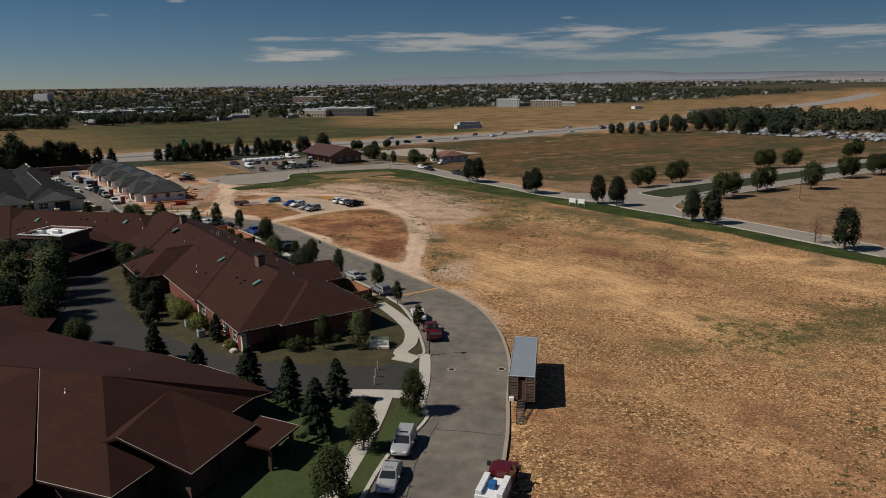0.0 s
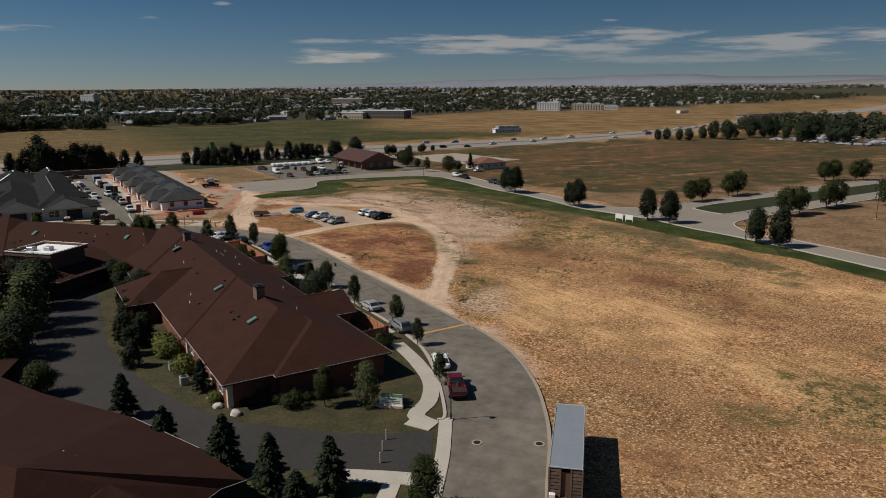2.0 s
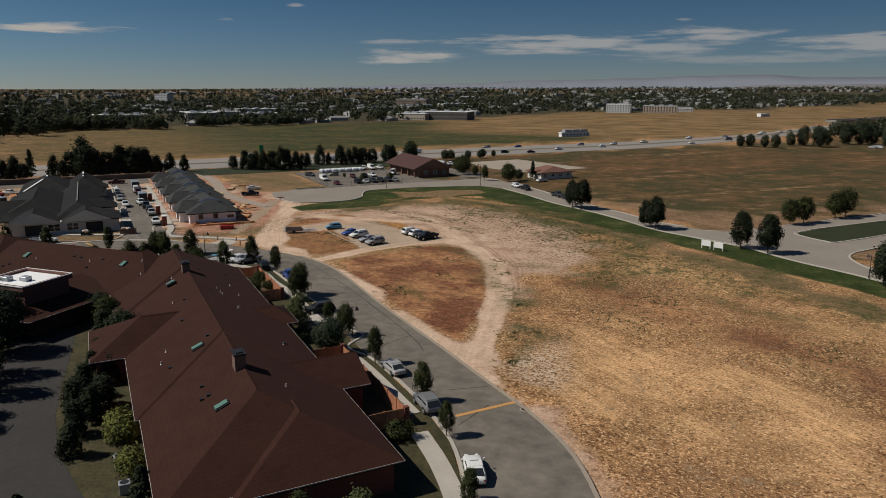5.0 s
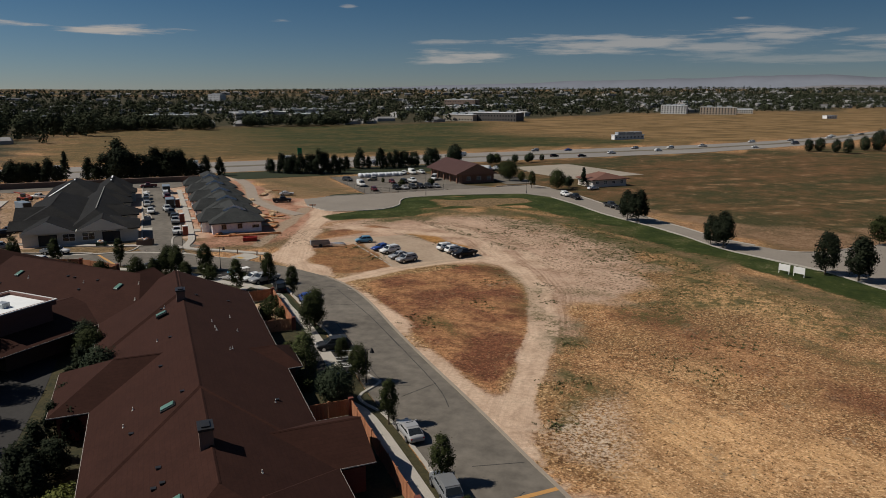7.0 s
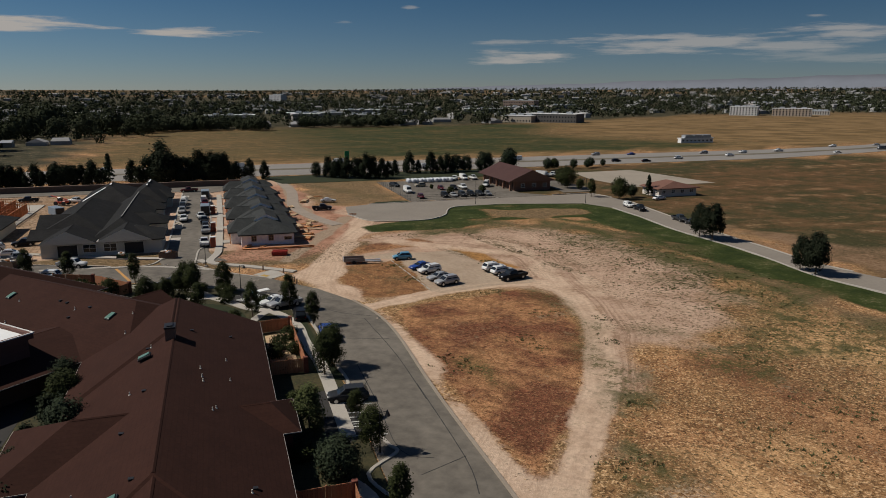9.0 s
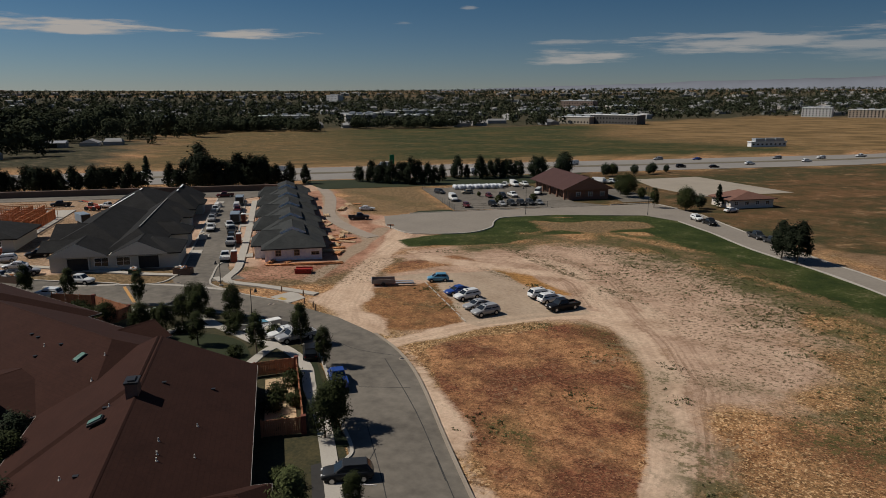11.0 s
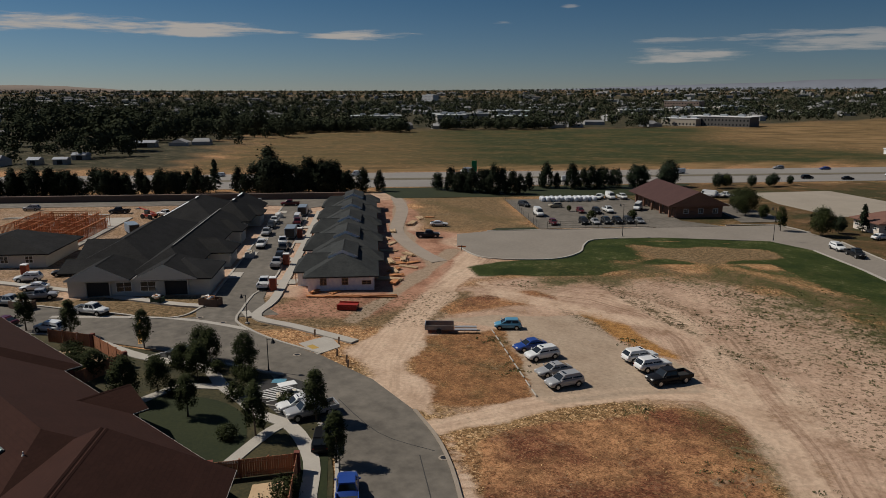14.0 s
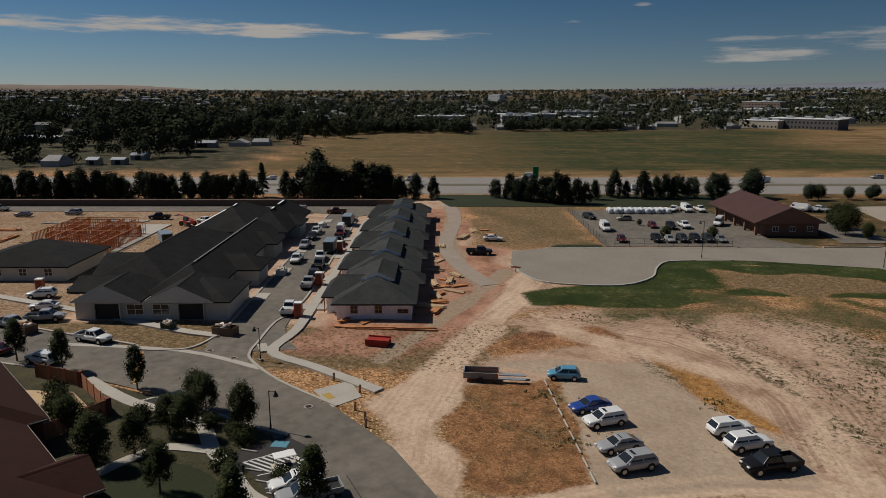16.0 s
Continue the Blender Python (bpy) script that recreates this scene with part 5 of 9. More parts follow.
# new houses on the side street
wrap = mat("white_housewrap", (0.80, 0.79, 0.76), (0.46, 0.47, 0.60), 0.6, scale=0.5, fine=1.6, mid=0.60)
row_e = thing("house_row", "row house under construction wrapped in white sheeting with charcoal roof", "house", FR)
EH = 2.55
walls(row_e, 209.5, 295.3, -57.2, -46.1, EH, wrap)
for k in range(5):
    c = 217 + k * 17.2
    s0 = c - 8.3
    hip_roof(row_e, s0, s0 + (18 if k < 4 else 18.6), -58, -45.4, EH, EH + 2.7, 6.2, 0 if k < 4 else 6.2, shingle_grey, trim=False)
    hip_roof(row_e, s0 + 6.0, s0 + 17.2, -54.4, -49.2, EH + 2.05, EH + 3.25, 0, 2.5, shingle_grey, trim=False, gable=wrap)
    hip_roof(row_e, c - 4.6, c + 4.6, -52, -43.4, EH, EH + 2.3, 0, 2.2, shingle_grey, "y", trim=False, gable=wrap)
    walls(row_e, c - 3.9, c + 3.9, -50, -44.1, EH, wrap)
    # no opening is cut: a dark sheet gives the garage's inner shade
    part("garage_opening", boxm(c - 2.2, c + 2.2, -44.1, -44.06, 0.05, 2.2), mat("garage_shade", (0.02, 0.018, 0.016)), row_e, "flat dark panel in place of a shaded unfinished garage opening")
    hip_roof(row_e, c + 2.6, c + 8.8, -59.0, -50, EH, EH + 1.75, 2.6, 0, shingle_grey, "y", trim=False)
    for a in (c - 4.3, c + 4.2):
        part("post", boxm(a, a + 0.14, -43.9, -43.76, 0, EH), wood, row_e, "raw timber porch post")
for k in range(3):
    window(row_e, 209.5, -55.9 + k * 3.6, 0.9, 1.1 if k else 1.6, 1.2 if k else 0.7, "-x", frame_mat=mat("raw_frame", (0.3, 0.22, 0.14)))

row_w = thing("house_row", "new greige row house with two front gables and dark roof", "house", FR)
# the street-side wing with its bays
hip_roof(row_w, 212, 264, -26.6, -16.6, 2.9, 5.9, 7.5, 4, shingle_dark, trim=False)
hip_roof(row_w, 260, 288, -28.4, -17.8, 2.9, 6.7, 6.5, 5, shingle_dark, trim=False)
part("ridge_strip", boxm(221, 261, -21.72, -21.5, 5.8, 5.95), mat("grey_primer", (0.17, 0.165, 0.155), (0.22, 0.215, 0.20), 0.85, scale=0.7, fine=5), row_w, "grey unfinished ridge strip")
hip_roof(row_w, 208.7, 220.5, -30.8, -19.5, 2.9, 4.9, 6, 5, shingle_dark, trim=False)
for c, e, w_ in ((231.5, 30.6, 4.2), (252, 28.8, 3.8), (273, 29.8, 4.0)):
    hip_roof(row_w, c - w_, c + w_, -e, -20.5, 2.9, 5.0, 3.8, 0, shingle_dark, "y", trim=False)
    walls(row_w, c - w_ + 0.7, c + w_ - 0.7, -e + 0.7, -25, 2.8, siding)
    door_leaf(row_w, c, -e + 0.65, 4.4, 2.2, "-y", mat("pale_garage_door", (0.5, 0.49, 0.45)), name="garage_door")
# the garden-side units, each under a roof of its own
hip_roof(row_w, 217.5, 257, -19.4, -4.8, 2.9, 6.6, 7, 8.5, shingle_dark, trim=False)
hip_roof(row_w, 220.5, 235, -12.4, -4.4, 2.9, 5.9, 0, 0, shingle_dark, "y", trim=False, gable=siding)
hip_roof(row_w, 213.8, 222.5, -11, -4.4, 2.9, 4.4, 0, 0, shingle_dark, "y", trim=False, gable=siding)
hip_roof(row_w, 260.5, 289, -20.6, -5.8, 2.9, 6.7, 10.5, 9.5, shingle_dark, trim=False)
for x_, y_, z_, l_, t_, p_ in ((266.2, -9.8, 4.95, 9, -35, -17), (274, -13.2, 6.74, 3.4, 2, 0), (278, -23.1, 6.74, 6, 0, 0), (269.5, -23.1, 6.74, 2.5, 0, 0)):
    part("roof_wrap", boxm(-l_ / 2, l_ / 2, -0.2, 0.2, -0.02, 0.06), wrap, row_w, "loose white wrap along the ridge", pose(x_, y_, z_, 0, p_, t_))
for c in (12.7, 23.3):
    hip_roof(row_w, 208.5, 220, -c - 5.1, -c + 5.1, 2.95, 5.35, 0, 3, shingle_dark, trim=False, gable=siding, thick=0.18)
    gb = bmesh.new()
    gv = [gb.verts.new(q) for q in ((208.93, -c - 4.6, 2.75), (208.93, -c + 4.6, 2.75), (208.93, -c, 5.02), (209.5, -c - 4.6, 2.75), (209.5, -c + 4.6, 2.75), (209.5, -c, 5.02))]
    for f_ in ((0, 2, 1), (3, 4, 5), (0, 1, 4, 3), (0, 3, 5, 2), (1, 2, 5, 4)):
        gb.faces.new([gv[i] for i in f_])
    bmesh.ops.recalc_face_normals(gb, faces=list(gb.faces))
    part("gable_wall", gb, siding, row_w)
walls(row_w, 209.4, 221, -30.2, -7.8, 2.8, siding)
walls(row_w, 221, 287, -25.8, -17, 2.8, siding)
walls(row_w, 221, 256, -17, -5.6, 2.8, siding)
walls(row_w, 261.5, 288, -17, -6.6, 2.8, siding)
# flat dark panels on the wall: the patios' shade is put into the colour
shade_dark = mat("porch_shade", (0.035, 0.033, 0.03), (0.05, 0.046, 0.042), 0.9)
for v_ in (12.6, 24.9):
    part("porch_recess", boxm(209.32, 209.38, -v_ - 1.8, -v_ + 1.8, 0.05, 2.35), shade_dark, row_w, "flat dark panel in place of a shaded patio recess")
    for a in (-v_ - 2.0, -v_ + 1.8):
        part("porch_post", boxm(208.96, 209.3, a, a + 0.2, 0, 2.6), siding, row_w)
for v_ in (16.6, 20.4):
    window(row_w, 209.4, -v_, 0.7, 2.5, 1.7, "-x")
row_f = thing("house_row", "greige house with dark roof beside a drive", "house", FR)
hip_roof(row_f, 230.4, 247, -10, 10, 2.7, 5.6, 6, 6, shingle_dark, trim=False, m=pose(0, 14, 0))
walls(row_f, 231.2, 246.2, 5, 23, 2.6, siding)
for k in range(3):
    window(row_f, 231.2, 8 + k * 4.5, 0.8, 1.5, 1.4, "-x")

# timber frame of the next house
frame_wood = mat("orange_studs", (0.34, 0.115, 0.045), (0.46, 0.19, 0.08), 0.85, scale=1, fine=8, vary=0.15, island=0.3)
frame_house = thing("timber_frame", "orange raw-timber frame of a house under construction", "house frame", FR @ pose(-2, -2, 0))
slab("house_slab", [grid(248.5, -6), grid(248.5, -29), grid(284, -29), grid(284, -6)], 0.17, concrete, "bare concrete house slab", "slab")
for wx0, wx1, wy in ((252, 272, 9.5), (252, 264, 11.8), (256, 280, 14), (264, 280, 17), (252, 280, 20), (256, 274, 23), (262, 282, 26), (262, 282, 29)):
    bm = bmesh.new()
    x_ = wx0
    while x_ <= wx1:
        box(bm, x_, x_ + 0.09, wy, wy + 0.14, 0.25, 2.6)
        x_ += 0.55
    box(bm, wx0, wx1 + 0.06, wy, wy + 0.14, 2.6, 2.75)
    box(bm, wx0, wx1 + 0.06, wy, wy + 0.14, 0.17, 0.25)
    part("stud_wall", bm, frame_wood, frame_house)
for wy0, wy1, wx in ((9.5, 26, 252), (9.5, 20, 256), (9.5, 20, 260), (11, 26, 264), (14, 29, 268), (9.5, 26, 271), (9.5, 29, 274), (17, 29, 278), (14, 29, 281)):
    bm = bmesh.new()
    y_ = wy0
    while y_ <= wy1:
        box(bm, wx, wx + 0.14, y_, y_ + 0.09, 0.25, 2.6)
        y_ += 0.55
    box(bm, wx, wx + 0.14, wy0, wy1, 2.75, 2.9)
    box(bm, wx, wx + 0.14, wy0, wy1, 0.17, 0.25)
    part("stud_wall", bm, frame_wood, frame_house)

# the yard's brown hall and the small red-roofed office
hall = thing("service_hall", "brown brick service hall with a brown-red gable roof", "building", FR)
brown_brick = mat("brown_brick", (0.17, 0.085, 0.055), (0.22, 0.12, 0.08), 0.9, scale=0.6, fine=5, stretch=(1, 1, 4))
hip_roof(hall, 269.2, 298.5, -150.2, -133.6, 3.3, 6.9, 0, 0, mat("hall_shingles", (0.048, 0.021, 0.018), (0.066, 0.030, 0.025), 0.85, scale=0.4, fine=4), trim=False, gable=brown_brick)
walls(hall, 270.4, 297.5, -149, -136.2, 3.2, brown_brick)
for k in range(5):
    part("column", boxm(271 + k * 6, 271.6 + k * 6, -135.2, -134.6, 0, 3.1), brown_brick, hall)
for k in range(4):
    door_leaf(hall, 274 + k * 6, -136.2, 3, 2.6, "+y", mat("hall_door", (0.10, 0.07, 0.05)), name="garage_door")
for k in range(3):
    window(hall, 270.4, -147 + k * 4, 1.0, 1.4, 1.3, "-x")
office = thing("ranch_office", "small pale office with rust-red hipped roof", "building", FR)
hip_roof(office, 243.4, 254, -188.5, -173, 2.6, 4.5, 3, 3, mat("office_shingles", (0.13, 0.062, 0.045), (0.18, 0.092, 0.066), 0.9, scale=0.5, fine=4), trim=False)
walls(office, 244.2, 253.2, -187.7, -173.8, 2.5, mat("pink_stucco", (0.62, 0.55, 0.48), (0.52, 0.46, 0.40), 0.9, scale=0.5, fine=5))
for k in range(4):
    window(office, 245.6 + k * 2.1, -173.8, 0.9, 1.3, 1.1, "+y")
for k in range(4):
    window(office, 244.2, -175.6 - k * 3.4, 0.9, 1.3, 1.1, "-x")

# ---- grounds of the care home ----
slab("campus_lawn", [*[(x - 0.3, y) for x, y in ROAD_L[:-1]], (-96, 151.5), (-112, 147), (-128, 140.5), (-150, 130), (-200, 108), (-220, 60), (-220, -90)], 0.06, lawn_dry, "patchy green and tan lawn with shaded beds", "lawn", 0.2)
slab("south_lawn", [(-17.1, 40), (-17.2, 56), (-18.4, 63.2), (-24, 62.8), (-29, 61.4), (-27, 52), (-24, 40)], 0.09, lawn_lit, "mown green lawn under conifers", "lawn", 0.1, smooth=3)
slab("verge", [(-13.4, -80), (-13.4, 44), (-13.4, 54), (-12.3, 57), (-11.8, 60.5), (-13, 63.6), (-15.2, 65), (-15.2, 44), (-15.2, -80)], 0.09, lawn_lit, "green grass verge beside the kerb", "verge", 0.1)
slab("round_lawn", [(-96, 143), (-90, 143.6), (-84.5, 140.5), (-82.5, 136.5), (-88, 134.8), (-97, 135.2), (-100, 139)], 0.09, lawn_mat, "mown green lawn with a curved path", "lawn", 0.1, smooth=4)
slab("verge", [(-65, 134.2), (-58.8, 130), (-60, 128.8), (-77.5, 141.5), (-80, 146), (-77, 144.5)], 0.09, lawn_mat, "narrow green verge along the kerb", "verge", 0.1)
slab("entrance_drive", [(-14.0, 66.4), (-16, 74.0), (-20.5, 72.2), (-24.6, 71.4), (-35.4, 71.0), (-41.8, 72.8), (-49.2, 76.3), (-56.6, 80.7), (-62.9, 86.0), (-69, 92.2), (-77, 101), (-84, 108), (-97, 110), (-104, 104), (-96, 96), (-84, 92), (-70, 80), (-60, 71), (-48, 66), (-38, 63.6), (-29.5, 63.6), (-20.7, 65.2)],
     0.08, asphalt_new, "dark asphalt entrance drive", "drive", 0.2)


PATHS = []


def walk_path(line, width=1.5, label="pale concrete footpath"):
    PATHS.append(line)
    return ribbon("footpath", line, width, 0.06 + 0.005 * len(PATHS), 0.06, concrete, label, "path", 4)


walk_path([(-16.0, -80), (-16.0, 0), (-16.0, 34), (-15.9, 50), (-16.2, 58), (-16.9, 65.2)])
walk_path([(-14.2, 65.4), (-17, 65.2), (-21.2, 64.5)], 1.9)
ribbon("gutter_pan", [(-13.0, 63.5), (-13.9, 69.5), (-15.0, 74.6), (-15.6, 77)], 1.3, 0.05, 0.045, concrete, "pale concrete gutter pan across the drive", "gutter", 4)
walk_path([(-16.4, 75.3), (-18.6, 76.8), (-18.3, 80.4), (-19.6, 85.4), (-23.1, 90.9), (-27.0, 95.7)], 1.8)
walk_path([(-18.9, 75.6), (-16.2, 74.9)], 2.0)
walk_path([grid(89, 52.6), grid(105, 52.5), grid(110, 51)], 1.4)
walk_path([grid(118, 52.5), grid(136, 52.6), (-71.1, 137.4), (-76.6, 142.2), (-83.2, 145.0), (-88.2, 144.6), (-92.5, 145.4), (-97.5, 146.0), (-104, 147.4), (-113, 144.2), (-123, 142.8)], 1.5)
walk_path([(-81.7, 136.8), (-84, 142.4), (-84.4, 144.8)], 1.3)
walk_path([(-97.3, 145.6), (-100.5, 143), (-100.8, 140.2), (-99.9, 135.5)], 1.3)
walk_path([(-97, 165.6), (-107.8, 164.2), (-115.8, 163.0), grid(203, 40.9), grid(209.6, 41.4), grid(242, 42), grid(290, 42.2)], 1.5)
walk_path([(-119.4, 163.4), (-116.6, 162.4)], 1.2)
slab("apron", [(-102.2, 160.3), (-101.6, 165.0), (-97.1, 163.2), (-97.1, 159.4)], 0.045, concrete, "pale concrete apron between path and street", "apron", 0.1)
slab("tactile_pad", [(-100.6, 160.35), (-99.0, 160.1), (-98.85, 161.0), (-100.45, 161.25)], 0.055, mat("yellow_pad", (0.42, 0.27, 0.06), (0.34, 0.22, 0.06), 0.85), "worn yellow tactile pad", "pad", 0.05)
walk_path([(-126.5, 160.8), (-131, 158.3), (-139, 155.2), (-152, 150.3), (-190, 134)], 1.5)
for c in (214, 231, 248, 265, 282):
    slab("house_drive", [grid(c, 39.7), grid(c + 3, 39.7), grid(c + 3, 43.8), grid(c, 43.8)], 0.1, concrete, "short concrete house drive", "drive", 0.2)
    slab("house_drive", [grid(c + 5, 31), grid(c + 9, 31), grid(c + 9, 33.3), grid(c + 5, 33.3)], 0.1, concrete, "short concrete house drive", "drive", 0.2)
slab("parking_bay", [(-94.9, 152.4), (-95.3, 146.6), (-89.6, 146.4), (-85.5, 145.6), (-83.2, 146.3), (-82.2, 147.5), (-86, 151), (-90, 153)], 0.065, asphalt_new, "dark asphalt parking bay", "parking bay", 0.2)
slab("parking_bay", [(-49.8, 121.8), (-57.6, 128.4), (-59.4, 125.4), (-55.3, 121.3), (-51.6, 117.2), (-49.2, 117.6)], 0.065, asphalt_new, "dark asphalt parking bay", "parking bay", 0.2)
slab("parking_bay", [(-106, 149), (-112.4, 147.6), (-113, 144.9), (-104.5, 148)], 0.065, asphalt_new, "dark asphalt parking bay", "parking bay", 0.2)


def stripe(a, b, w=0.12, z=0.075, material=None, label="white painted bay line"):
    return ribbon("road_marking", [a, b], w, z, 0.008, material or line_paint, label, "road marking", 0)


HATCH = [Vector(p) for p in ((-93.1, 146.9), (-92.3, 151.3), (-88.6, 151.2), (-90.2, 146.7))]
stripe(HATCH[0], HATCH[1], 0.12)
stripe(HATCH[3], HATCH[2], 0.12)
for k in range(8):
    t0, t1 = k / 8, min(1, (k + 2.2) / 8)
    stripe(HATCH[0].lerp(HATCH[1], t0), HATCH[3].lerp(HATCH[2], t1), 0.2)
for x0, y0, x1, y1 in ((-87.9, 146.2, -86.2, 150.6), (-85.4, 145.8, -84.0, 149.6)):
    stripe((x0, y0), (x1, y1), 0.12)
blue_paint = mat("blue_bay_paint", (0.10, 0.26, 0.34), (0.07, 0.18, 0.25), 0.8, scale=1, fine=6)
stripe((-94.4, 150.6), (-93.2, 151.6), 1.2, 0.075, blue_paint, "worn blue painted bay symbol")
for x0, y0 in ((-94.6, 148.3), (-91.2, 146.9), (-88.8, 146.6), (-86.4, 146.3)):
    tagged(part("wheel_stop", bevelled(boxm(-0.85, 0.85, -0.08, 0.08, 0, 0.12), 0.02, 1), concrete, m=pose(x0, y0, 0.07, 0, 0, 30)), "pale concrete wheel stop in the bay", "wheel stop", group="bay wheel stops")
for k in range(5):
    a = Vector((-50.6, 118.6)).lerp(Vector((-57.6, 126.4)), k / 4)
    stripe((a.x, a.y), (a.x + 3.4, a.y + 2.6 * (1 - k / 8)), 0.1)
for k in range(4):
    stripe((-52.2 - 0.7 * k, 119.8 + 0.8 * k), (-49.9 - 0.7 * k, 121.6 + 0.8 * k), 0.15)
orange_paint = mat("orange_road_paint", (0.52, 0.26, 0.07), (0.38, 0.21, 0.08), 0.85, scale=0.8, fine=5)
ribbon("road_marking", [(-24.9, 100.4), (-19.9, 105.9)], 0.5, 0.03, 0.006, orange_paint, "worn orange band across the street", "road marking", 0)
ribbon("road_marking", [(-127.6, 150.8), (-117.8, 146.3)], 0.5, 0.03, 0.006, orange_paint, "worn orange band across the street", "road marking", 0)
ribbon("road_patch", [(-139, 143), (-124.5, 154.7), (-112, 159.2)], 0.9, 0.036, 0.004, concrete, "pale concrete gutter across the street mouth", "gutter", 4)
tar = mat("tar_seal", (0.03, 0.029, 0.027), (0.06, 0.056, 0.05), 0.85, scale=0.8, fine=6)
for line in ([(-40.5, 116.4), (-38.6, 121.2)], [(-41.0, 119.5), (-44.5, 119.2), (-52, 126.5), (-60.5, 134.5)], [(-34.8, 116.2), (-38.6, 121.0), (-51, 133)], [(-55, 127.6), (-56.5, 131)], [(-10.1, 58.5), (-7.0, 58.7), (-3.8, 58.5)],
             [(-67, 141), (-62, 144)], [(-85, 152.5), (-76, 150), (-69.5, 151)], [(-9, 40), (-10.5, 52), (-10.2, 60)], [(-70, 149.5), (-58, 139.5), (-48, 130)], [(-24, 98.5), (-22.5, 104)], [(-28, 106), (-24, 108.6)]):
    ribbon("crack_seal", line, 0.09, 0.026, 0.004, tar, "black tar-sealed crack", "road crack", 4)
for x_, y_ in ((-5.9, 74.2), (-18.7, 104.3), (-68.0, 150.6), (-99, 157.6), (-117.4, 158.4), (-122, 157.4), (-11.5, 73)):
    bm = bmesh.new()
    bmesh.ops.create_cone(bm, cap_ends=True, segments=20, radius1=0.52, radius2=0.52, depth=0.05)
    ob = tagged(part("manhole_collar", bm, dusty, m=pose(x_, y_, 0.03)), "pale concrete collar with an iron cover", "manhole", group="manholes in the street")
    bm = bmesh.new()
    bmesh.ops.create_cone(bm, cap_ends=True, segments=16, radius1=0.33, radius2=0.33, depth=0.05)
    part("cover", bm, dark_metal, ob, "dark iron cover", pose(0, 0, 0.006))

# ---- trees ----
make_tufts()
leaf_green = mat("leaf_green", (0.020, 0.026, 0.009), (0.040, 0.046, 0.015), 0.85, scale=0.4, fine=3, island=0.35, vary=0.15, spec=0.08)
leaf_dark = mat("needle_green", (0.019, 0.027, 0.015), (0.034, 0.043, 0.023), 0.85, scale=0.4, fine=3, island=0.3, vary=0.15, spec=0.08)
needle_black = mat("dark_needles", (0.014, 0.019, 0.011), (0.026, 0.031, 0.017), 0.9, scale=0.4, fine=3, island=0.3, vary=0.2, spec=0.05)
leaf_lime = mat("lime_shrub_leaves", (0.085, 0.095, 0.024), (0.13, 0.135, 0.038), 0.85, scale=0.6, fine=3, island=0.3, spec=0.08)
leaf_red = mat("bare_twigs", (0.14, 0.075, 0.05), (0.20, 0.11, 0.075), 0.8, island=0.3)


def crown_points(rg, n, shape, clusters, spread):
    """Points in clusters over a crown; shape(t, a) gives the radius at height t (0 to 1)."""
    t = rg.random(clusters) ** 0.85
    a = rg.random(clusters) * 2 * np.pi
    rr = np.sqrt(rg.random(clusters)) * 0.35 + 0.65
    r = shape(t) * rr * (0.82 + 0.3 * rg.random(clusters))
    c = np.stack([r * np.cos(a), r * np.sin(a), t], 1)
    k = rg.integers(0, clusters, n)
    return c[k], k


